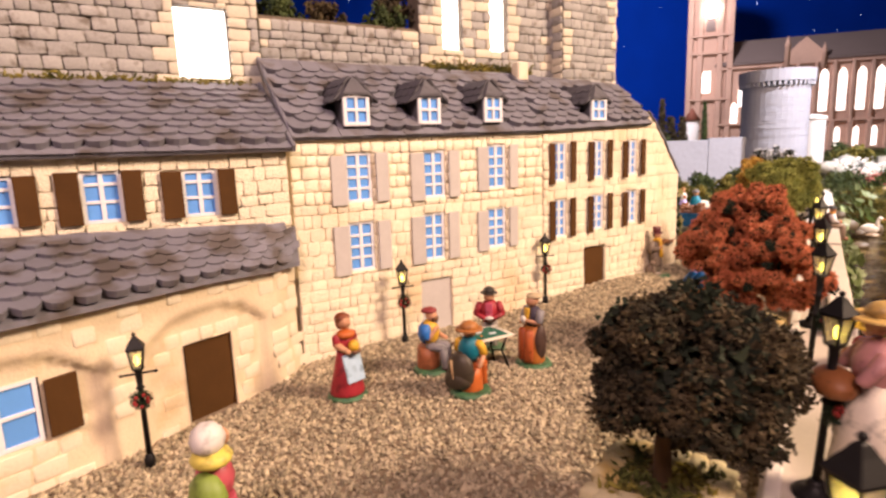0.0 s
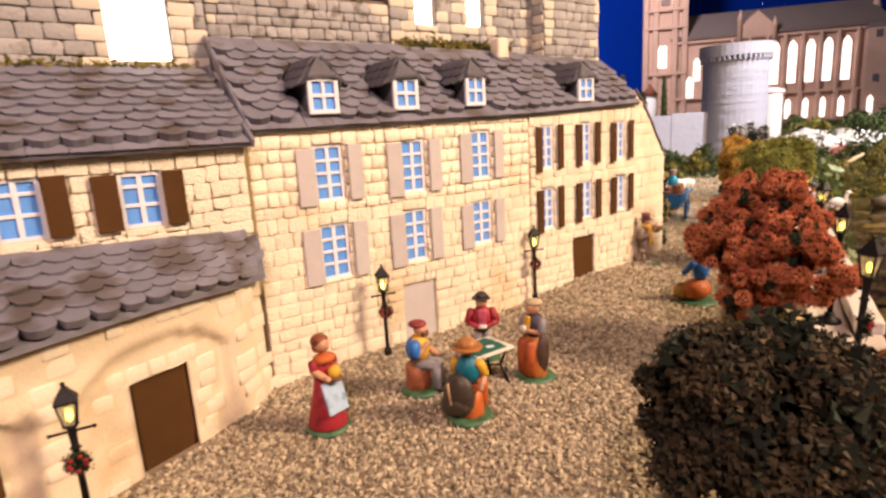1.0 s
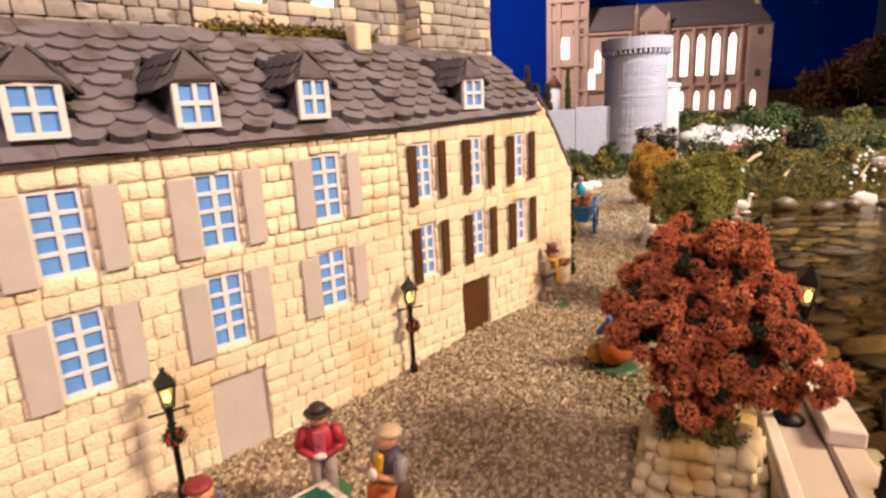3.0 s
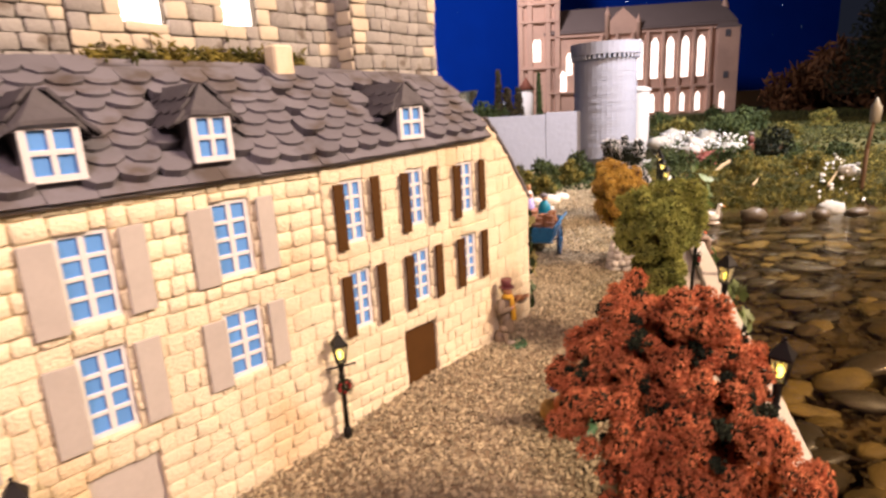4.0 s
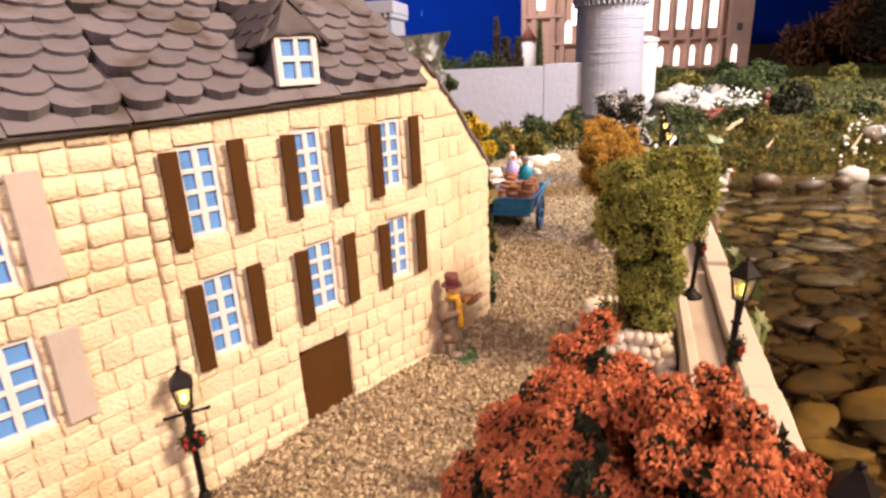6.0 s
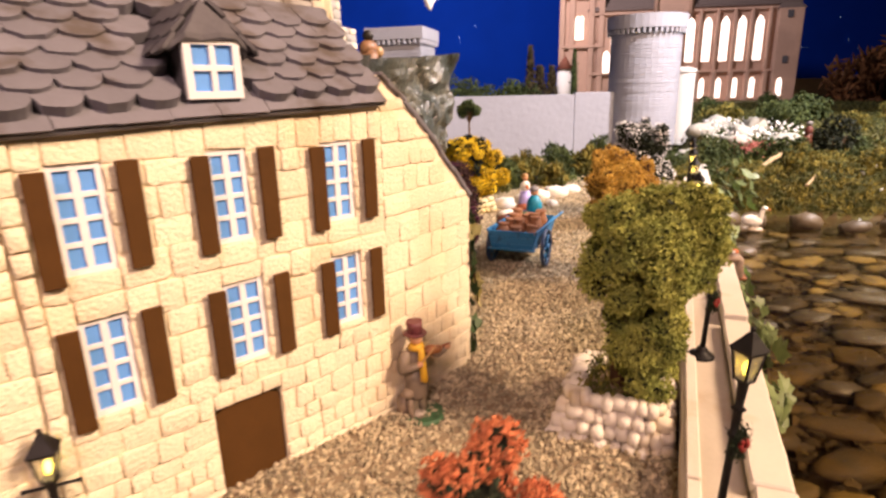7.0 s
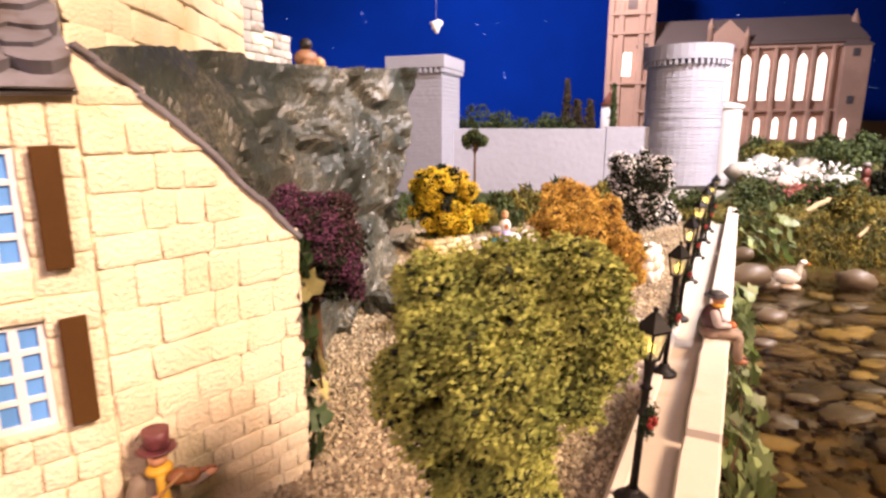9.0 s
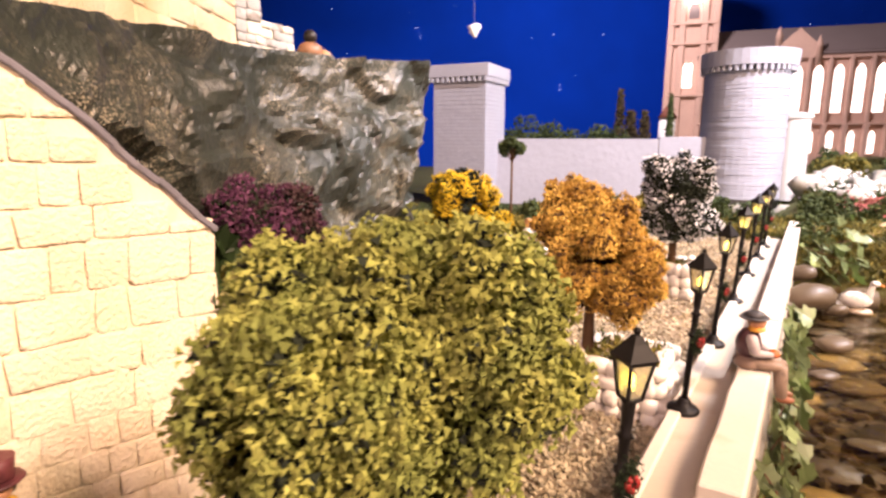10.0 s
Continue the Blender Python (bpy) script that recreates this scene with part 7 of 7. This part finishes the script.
        tagged(ob, "round brown clay pot standing in the blue cart", "pot", "pots in the cart")
    m = cm @ Vector((-0.004, 0.088, 0.004))
    figurine("clay driver figurine in teal shirt sitting on the cart", m.x, m.y, m.z, 144, [
        ("cone", BROWN, (0, 0, 0.0, 0.040, 0.0100, 0.0120)), ("ball", (0.0, 0.20, 0.32), (0, 0, 0.061, 0.0110, 0.0095, 0.0200)), ("ball", SKIN, (0, 0, 0.0845, 0.0056, 0.0060, 0.0064)), ("ball", GREY, (0, 0.001, 0.0890, 0.0068, 0.0068, 0.0050))])


build_cart()
for k, (x, y, r) in enumerate([(0.655, 1.62, 0.016), (0.672, 1.70, 0.02), (0.73, 1.74, 0.022), (0.78, 1.78, 0.02), (0.83, 1.80, 0.024), (0.88, 1.83, 0.018), (0.64, 1.55, 0.013), (0.78, 1.70, 0.012)]):
    ob = new("field_stone", WHITE_STONES[k % 5])
    ob.matrix_basis = pose(x, y, G(x, y) + r * 0.3, 0, 0, 40 * k) @ Matrix.Diagonal((r * 1.2, r, r * 0.7, 1))
    tagged(ob, "pale rounded stone at the end of the gravel street", "stone", "stones at the street's end")
for k, (x, y, r) in enumerate([(0.625, 1.555, 0.014), (0.640, 1.575, 0.012), (0.66, 1.585, 0.013)]):
    ob = new("clay_pot", pebble_mesh("clay_pot", 90 + k, paint(0.10, 0.035, 0.02), 2, 0.1))
    ob.matrix_basis = pose(x, y, G(x, y) + r * 0.7) @ Matrix.Diagonal((r, r, r * 0.8, 1))
    tagged(ob, "dark brown round clay pot on the gravel", "pot", "pots on the ground")


# ---- bushes, garden and far plants ----


def bush(x, y, z, r, material, seed, n=1200, size=0.004, squash=0.8, label="green model bush in the far garden", spikes=False, category="bush"):
    rng = np.random.default_rng(seed)
    t = thing("bush", pose(x, y, z), label, category, "bushes")
    clumps = clump_set(rng, (0, 0, r * squash * 0.6), (r, r, r * squash), 14, r * 0.38)
    spots = crown_spots(clumps, n, rng, 0.5)
    ob = new("foliage", scattered("foliage", spots, rng.uniform(size * 0.6, size * 1.4, n), material, rng, (0.5, 0.5, 2.2) if spikes else (1.1, 0.9, 0.35), tilt=0.5 if spikes else None))
    ob.parent = t
    bm = bmesh.new()
    for k in range(5):
        a = 2.5 * k
        add_limb(bm, (0, 0, -0.01), (r * 0.5 * math.cos(a), r * 0.5 * math.sin(a), r * squash * 0.8), r * 0.05, r * 0.02, 5)
    part("stem", bm, BARK, t)
    return t


GARDEN = [(2.62, 3.20, 0.085, LEAF_FAR), (2.80, 3.30, 0.085, LEAF_FAR), (2.38, 2.89, 0.08, LEAF_FAR), (2.55, 2.95, 0.10, LEAF_FAR), (2.20, 3.10, 0.09, LEAF_MOSS), (1.60, 2.02, 0.06, LEAF_FAR), (1.70, 2.05, 0.055, LEAF_FAR), (1.51, 2.14, 0.06, LEAF_FAR),
          (1.42, 2.02, 0.05, LEAF_FAR), (1.36, 1.93, 0.045, LEAF_FAR), (1.82, 1.95, 0.05, LEAF_FAR), (1.92, 2.13, 0.075, LEAF_DEEP), (1.98, 1.90, 0.05, LEAF_FAR), (1.56, 1.88, 0.05, LEAF_MOSS), (1.72, 1.80, 0.05, LEAF_MOSS), (2.1, 2.6, 0.09, LEAF_FAR),
          (2.25, 2.4, 0.06, LEAF_MOSS), (2.9, 3.3, 0.085, LEAF_FAR), (3.1, 3.0, 0.08, LEAF_MOSS), (2.15, 1.75, 0.06, LEAF_MOSS), (1.30, 2.08, 0.05, LEAF_FAR), (1.24, 2.16, 0.06, LEAF_FAR), (3.4, 4.2, 0.09, LEAF_FAR), (2.75, 4.0, 0.085, LEAF_FAR), (2.3, 3.6, 0.10, LEAF_FAR)]
for k, (x, y, r, m) in enumerate(GARDEN):
    bush(x, y, G(x, y) - 0.005, r, m, 200 + k, 1100, r * 0.085)
for k, (x, y, r) in enumerate([(0.82, 2.02, 0.06), (0.93, 2.05, 0.06), (1.03, 2.1, 0.05), (0.76, 1.95, 0.045), (0.88, 1.95, 0.04), (1.12, 2.2, 0.06), (0.70, 1.88, 0.035)]):
    bush(x, y, G(x, y) - 0.005, r, LEAF_FAR if k % 2 else LEAF_MOSS, 300 + k, 1100, 0.0050, 1.0, "feathery green sprigs before the castle wall", True)
for k, (x, y, r) in enumerate([(0.93, 2.42, 0.055), (1.08, 2.50, 0.060), (0.66, 2.0, 0.05), (0.80, 2.10, 0.030)]):
    ob = new("field_stone", pebble_mesh("field_stone", 100 + k, mat("cream_boulder", (0.55, 0.42, 0.25), 0.9, 0.15, 20, 150, 0.4, 0.001), 2, 0.5))
    ob.matrix_basis = pose(x, y, G(x, y), 0, 0, 50 * k) @ Matrix.Diagonal((r, r * 0.8, r * 0.6, 1))
    tagged(ob, "cream-coloured stone before the castle wall", "stone", "stones at the street's end")


def build_garden_cover():
    rng = np.random.default_rng(21)
    n = 60000
    x = rng.uniform(1.2, 3.6, n)
    y = np.array([bank_line(a) for a in x]) + 0.01 + 0.45 * rng.random(n) ** 2.0
    z = np.array([G(a, b) for a, b in zip(x, y)])
    keep = (z > -0.055)
    spots = np.stack([x, y, z + rng.uniform(0, 0.02, n)], 1)[keep]
    ob = new("bank_moss", scattered("bank_moss", spots, rng.uniform(0.0018, 0.0048, len(spots)), LEAF_MOSS, rng, (0.6, 0.6, 1.8), tilt=0.5))
    tagged(ob, "thick yellow-green moss along the far river bank", "moss", kind="stuff")
    n = 30000
    x, y = rng.uniform(1.3, 5.5, n), rng.uniform(1.8, 5.5, n)
    keep = np.array([b > bank_line(a) + 0.2 for a, b in zip(x, y)])
    x, y = x[keep], y[keep]
    z = np.array([G(a, b) for a, b in zip(x, y)])
    ob = new("garden_grass", scattered("garden_grass", np.stack([x, y, z + 0.004], 1), rng.uniform(0.004, 0.013, len(x)), LEAF_MEADOW, rng, (0.6, 0.6, 1.6), tilt=0.5))
    tagged(ob, "rough yellow-green grass of the far garden", "grass", kind="stuff")
    n = 9000
    x, y = rng.uniform(0.45, 2.1, n), rng.uniform(1.95, 3.45, n)
    z = np.array([G(a, b) for a, b in zip(x, y)])
    lush = np.array([noise.noise(Vector((a * 4, b * 4, 1))) for a, b in zip(x, y)]) > -0.6
    ob = new("meadow_sprigs", scattered("meadow_sprigs", np.stack([x, y, z + 0.006], 1)[lush], rng.uniform(0.003, 0.010, n)[lush], LEAF_FAR, rng, (0.4, 0.4, 1.8), tilt=0.45))
    tagged(ob, "low green sprigs before the castle wall", "grass", kind="stuff")
    n = 300
    cx = rng.choice(6, n)
    centres = np.array([(1.82, 2.62), (1.95, 2.75), (1.80, 2.40), (1.95, 2.45), (2.1, 2.7), (1.72, 1.72)])
    p = centres[cx] + rng.normal(0, 0.05, (n, 2))
    z = np.array([G(a, b) for a, b in p])
    ob = new("white_flowers", scattered("white_flowers", np.c_[p, z + rng.uniform(0.01, 0.05, n)], rng.uniform(0.004, 0.011, n), FLOWER_WHITE, rng))
    tagged(ob, "drifts of tiny white flowers in the far garden", "flowers", kind="stuff")
    n = 160
    p = np.array([(1.615, 2.12)]) + rng.normal(0, 0.03, (n, 2))
    ob = new("pink_flowers", scattered("pink_flowers", np.c_[p, np.array([G(a, b) for a, b in p]) + rng.uniform(0.02, 0.06, n)], rng.uniform(0.003, 0.007, n), PINK, rng))
    tagged(ob, "small pink blossom in the far garden", "flowers", kind="stuff")


build_garden_cover()
WHITE_ROCK = mat("white_limestone", (0.36, 0.35, 0.31), 0.85, 0.2, 18, 120, 0.5, 0.002)
for k, (x, y, r) in enumerate([(1.80, 2.66, 0.07), (1.90, 2.55, 0.06), (1.76, 2.40, 0.055), (1.87, 2.28, 0.06), (2.02, 2.62, 0.07), (2.0, 2.85, 0.08), (1.70, 1.68, 0.045), (1.80, 1.72, 0.035), (2.15, 2.8, 0.06), (1.66, 2.55, 0.05), (1.62, 2.75, 0.06), (1.55, 2.55, 0.05), (1.50, 2.40, 0.045)]):
    ob = new("garden_rock", pebble_mesh("garden_rock", 120 + k, WHITE_ROCK, 2, 0.7))
    r *= 0.95
    ob.matrix_basis = pose(x, y, G(x, y) + r * 0.15, 0, 0, 50 * k) @ Matrix.Diagonal((r, r * 0.8, r * 0.62, 1))
    tagged(ob, "white limestone rock in the far garden", "rock", "white garden rocks")


def log(x0, y0, z0, x1, y1, z1, r, label="pale dry branch lying in the garden"):
    bm = bmesh.new()
    a, b = Vector((x0, y0, z0)), Vector((x1, y1, z1))
    add_tube(bm, [a.lerp(b, k / 9) + 0.5 * r * noise.noise_vector(Vector((k * 0.7, x0 * 3, y0 * 3))) for k in range(10)], r, r * 0.5)
    tagged(part("branch", bm, mat("dry_wood", (0.36, 0.27, 0.15), 0.85, 0.2, 60, 300, 0.4, 0.001)), label, "branch")


log(1.44, 1.90, 0.035, 1.62, 2.00, 0.085, 0.010)
log(1.50, 1.78, 0.02, 1.63, 1.86, 0.055, 0.004)
log(1.66, 1.66, 0.02, 1.76, 1.72, 0.05, 0.004)


def garden_lantern():
    t = thing("garden_post_lamp", pose(1.80, 1.67, 0.015), "crooked dark wooden post carrying a pale lantern", "post lamp")
    bm = bmesh.new()
    add_limb(bm, (0, 0, -0.06), (0.012, 0.005, 0.10), 0.0075, 0.006, 8)
    add_limb(bm, (0.012, 0.005, 0.10), (0.045, 0.02, 0.185), 0.006, 0.005, 8)
    part("post", bm, BARK, t)
    bm = bmesh.new()
    add_lathe(bm, [(0.010, 0.175), (0.015, 0.182), (0.015, 0.225), (0.006, 0.240), (0.003, 0.250)], 8, pose(0.05, 0.022, 0))
    part("lantern", bm, mat("pale_lantern", (0.26, 0.23, 0.16), 0.6, 0.15, 60, 200, 0.2, 0.001), t)


garden_lantern()


def thin_tree(x, y, z, high, wide, material, seed, n=900, size=0.010, label="dark feathery conifer behind the castle wall"):
    rng = np.random.default_rng(seed)
    t = thing("tree", pose(x, y, z), label, "tree", "far conifers")
    bm = bmesh.new()
    add_limb(bm, (0, 0, -0.02), (0, 0, high), wide * 0.10, wide * 0.03, 7)
    for k in range(14):
        h = high * (0.2 + 0.75 * k / 14)
        a = 2.4 * k
        r = wide * (1 - 0.75 * k / 14)
        add_limb(bm, (0, 0, h), (r * math.cos(a), r * math.sin(a), h + r * 0.25), wide * 0.03, wide * 0.01, 4)
    part("trunk", bm, BARK, t)
    f = rng.random(n)
    a = rng.uniform(0, 2 * math.pi, n)
    r = wide * (1 - 0.8 * f) * rng.random(n) ** 0.5
    spots = np.stack([r * np.cos(a), r * np.sin(a), high * (0.22 + 0.8 * f)], 1)
    ob = new("foliage", scattered("foliage", spots, rng.uniform(size * 0.6, size * 1.4, n), material, rng, (0.5, 0.5, 1.7)))
    ob.parent = t
    return t


for k, (x, y, top, w, m) in enumerate([(1.72, 4.55, 0.55, 0.06, LEAF_DARK), (1.81, 4.6, 0.42, 0.10, LEAF_DARK), (1.92, 4.65, 0.42, 0.08, LEAF_DARK), (2.03, 4.5, 0.52, 0.035, LEAF_FAR)]):
    thin_tree(x, y, G(x, y), top - G(x, y), w, m, 400 + k)
for k, (x, r) in enumerate([(1.05, 0.19), (1.16, 0.235), (1.28, 0.20), (1.42, 0.205), (1.55, 0.20), (1.66, 0.19)]):
    bush(x, 4.55, G(x, 4.55) + 0.05, r, LEAF_FAR, 480 + k, 2200, 0.010, 1.0, "feathery green bush behind the castle wall", True)
tree("small round-topped green tree before the castle wall", "tree", 0.762, 2.405, G(0.762, 2.405), [((0, 0, 0.215 - G(0.762, 2.405)), (0.040, 0.040, 0.022), 14, 0.014)], [("foliage", LEAF_FAR, 2600, 0.0042, 0.4, 1.0)], 0.19 - G(0.762, 2.405), 0.005, seed=42)
for k, (x, y, top, w) in enumerate([(4.3, 3.6, 0.95, 0.42), (4.9, 3.5, 1.15, 0.5), (3.9, 3.3, 0.7, 0.3)]):
    thin_tree(x, y, G(x, y), top, w, LEAF_DEEP, 430 + k, 1300, 0.014, "dark leafless-looking tree at the garden's edge")
# dry brushwood heap at the garden's far edge
bush(5.6, 5.0, 0.10, 0.72, leaf_mat("brown_brushwood", (0.12, 0.05, 0.018), (0.07, 0.03, 0.012)), 440, 4000, 0.03, 0.42, "brown dry brushwood heap at the garden's edge", True, "brushwood")

# moss, plants and finds on the castle terrace
for k, (s, d, z, r, m) in enumerate([(0.11, 0.135, 0.395, 0.030, LEAF_DARK), (0.05, 0.15, 0.41, 0.030, LEAF_FAR), (0.20, 0.14, 0.40, 0.032, LEAF_FAR), (0.225, 0.15, 0.42, 0.035, LEAF_DARK)]):
    p = STREET @ Vector((s, d, z))
    bush(p.x, p.y, p.z, r, m, 460 + k, 900, 0.0035, 1.0, "dark green plant on the castle terrace")
rngm = np.random.default_rng(31)
nm = 1300
spots = np.stack([rngm.uniform(0.24, 0.44, nm), rngm.normal(0.096, 0.004, nm), 0.352 + np.abs(rngm.normal(0, 0.006, nm))], 1)
ob = new("roof_moss", scattered("roof_moss", spots, rngm.uniform(0.0015, 0.0038, nm), LEAF_MOSS, rngm, (0.5, 0.5, 1.8)))
ob.matrix_basis = STREET
tagged(ob, "dry moss between roof ridge and castle wall", "moss", kind="stuff")

# ---- ivy ----


def ivy_leaf_mesh(seed, material):
    """A five-pointed ivy leaf, folded along its middle."""
    rng = random.Random(seed)
    outline = [(0, -0.5), (0.30, -0.55), (0.62, -0.30), (0.42, -0.02), (0.50, 0.30), (0.18, 0.25), (0, 0.72)]
    outline = [(x * rng.uniform(0.9, 1.1), y * rng.uniform(0.9, 1.1)) for x, y in outline]
    bm = bmesh.new()
    mid = [bm.verts.new((0, -0.45, 0.02)), bm.verts.new((0, 0.1, -0.05)), bm.verts.new((0, 0.72, -0.14))]
    for side in (1, -1):
        rim = [bm.verts.new((side * x, y, 0.16 * x + rng.uniform(-0.03, 0.03) - 0.1 * max(0, y))) for x, y in outline[1:-1]]
        for tri in ((mid[0], rim[0], rim[1]), (mid[0], rim[1], rim[2]), (mid[0], rim[2], mid[1]), (mid[1], rim[2], rim[3]), (mid[1], rim[3], rim[4]), (mid[1], rim[4], mid[2])):
            bm.faces.new(tri if side > 0 else tri[::-1])
    bmesh.ops.solidify(bm, geom=bm.faces[:], thickness=0.02)
    me = bpy.data.meshes.new("ivy_leaf")
    bm.to_mesh(me)
    bm.free()
    me.materials.append(material)
    return me


IVY = [ivy_leaf_mesh(k, LEAF_IVY) for k in range(5)]
IVY_DARK = [ivy_leaf_mesh(10 + k, mat("dark_ivy_leaf", (0.035, 0.065, 0.022), 0.45, 0.3, 60, 300, 0.1, 0.0004, rnd=0.5)) for k in range(3)]


def ivy(label, m, spots, meshes, size, seed, face):
    t = thing("ivy", m, label, "ivy")
    rng = random.Random(seed)
    bm = bmesh.new()
    for a, b in zip(spots[::4], spots[4::4]):
        if (Vector(a) - Vector(b)).length < 0.09:
            add_limb(bm, a, b, 0.0009, 0.0007, 5)
    if len(bm.verts) == 0:
        add_limb(bm, spots[0], spots[-1], 0.0009, 0.0007, 5)
    part("stem", bm, BARK, t)
    for p in spots:
        s = size * rng.uniform(0.55, 1.3)
        piece("ivy_leaf", rng.choice(meshes), t, Matrix.Translation(p) @ pose(0, 0, 0, face[0] + rng.uniform(-35, 35), face[1] + rng.uniform(-35, 35), rng.uniform(-180, 180) if face[2] is None else face[2] + rng.uniform(-50, 50)) @ Matrix.Scale(s, 4))
    return t


rng = random.Random(15)
spots = sorted([(rng.uniform(0.40, 1.02), -0.060 - 0.026 * rng.random() ** 1.3, -0.056 + 0.086 * rng.random()) for _ in range(190)])
ivy("trailing pale green ivy hanging down the river wall", QUAY_M, spots, IVY, 0.018, 5, (70, 0, 0))
spots = sorted([(rng.uniform(0.20, 0.44), -0.060 - 0.012 * rng.random(), -0.055 + 0.05 * rng.random()) for _ in range(22)])
ivy("small ivy leaves at the foot of the river wall", QUAY_M, spots, IVY, 0.016, 6, (60, 0, 0))
spots = sorted([(rng.uniform(1.44, 1.92), -0.065 - 0.11 * rng.random(), -0.03 + 0.10 * rng.random()) for _ in range(80)])
ivy("pale green ivy spreading at the end of the quay", QUAY_M, spots, IVY, 0.030, 7, (45, 0, 0))
spots = [(0.122 + rng.uniform(-0.002, 0.008), 0.006 + rng.uniform(-0.008, 0.018), z) for z in np.linspace(0.0, 0.175, 46)]
ivy("dark ivy climbing the end of the gable wall", STREET @ pose(0.6075, 0.0005, 0, 0, 0, 10.6), spots, IVY_DARK, 0.015, 8, (85, 0, 45))
spots = [(0.130, -0.002, 0.074), (0.132, -0.003, 0.086), (0.129, -0.001, 0.096), (0.124, 0.004, 0.150)]
ivy("pale yellow dried leaves beside the gable wall", STREET @ pose(0.6075, 0.0005, 0, 0, 0, 10.6), spots, [ivy_leaf_mesh(30, mat("dried_leaf", (0.58, 0.54, 0.24), 0.6, 0.2, 60, 300, 0.1, 0.0004))], 0.017, 9, (80, 0, 30))

# ---- hanging ornament ----
bm = bmesh.new()
add_ball(bm, (0, 0, 0), (0.012, 0.009, 0.017), detail=3, rough=0.5, seed=4)
for v in bm.verts:
    v.co.x += math.copysign(0.011, v.co.x) * smooth(0.0, 0.013, v.co.z) * min(1.0, abs(v.co.x) / 0.004)
star = thing("hanging_ornament", pose(0.651, 2.479, 0.547), "small white paper ornament hanging on a thread", "ornament")
part("paper_dove", bm, mat("white_paper", (0.8, 0.8, 0.8), 0.8, 0.08, 40, 200, 0.1, 0.001), star)
bm = bmesh.new()
add_limb(bm, (0, 0, 0.01), (0, 0, 2.8), 0.0006, 0.0006, 4)
part("thread", bm, mat("grey_thread", (0.3, 0.3, 0.35), 0.8, 0.05, 40, 200, 0), star)
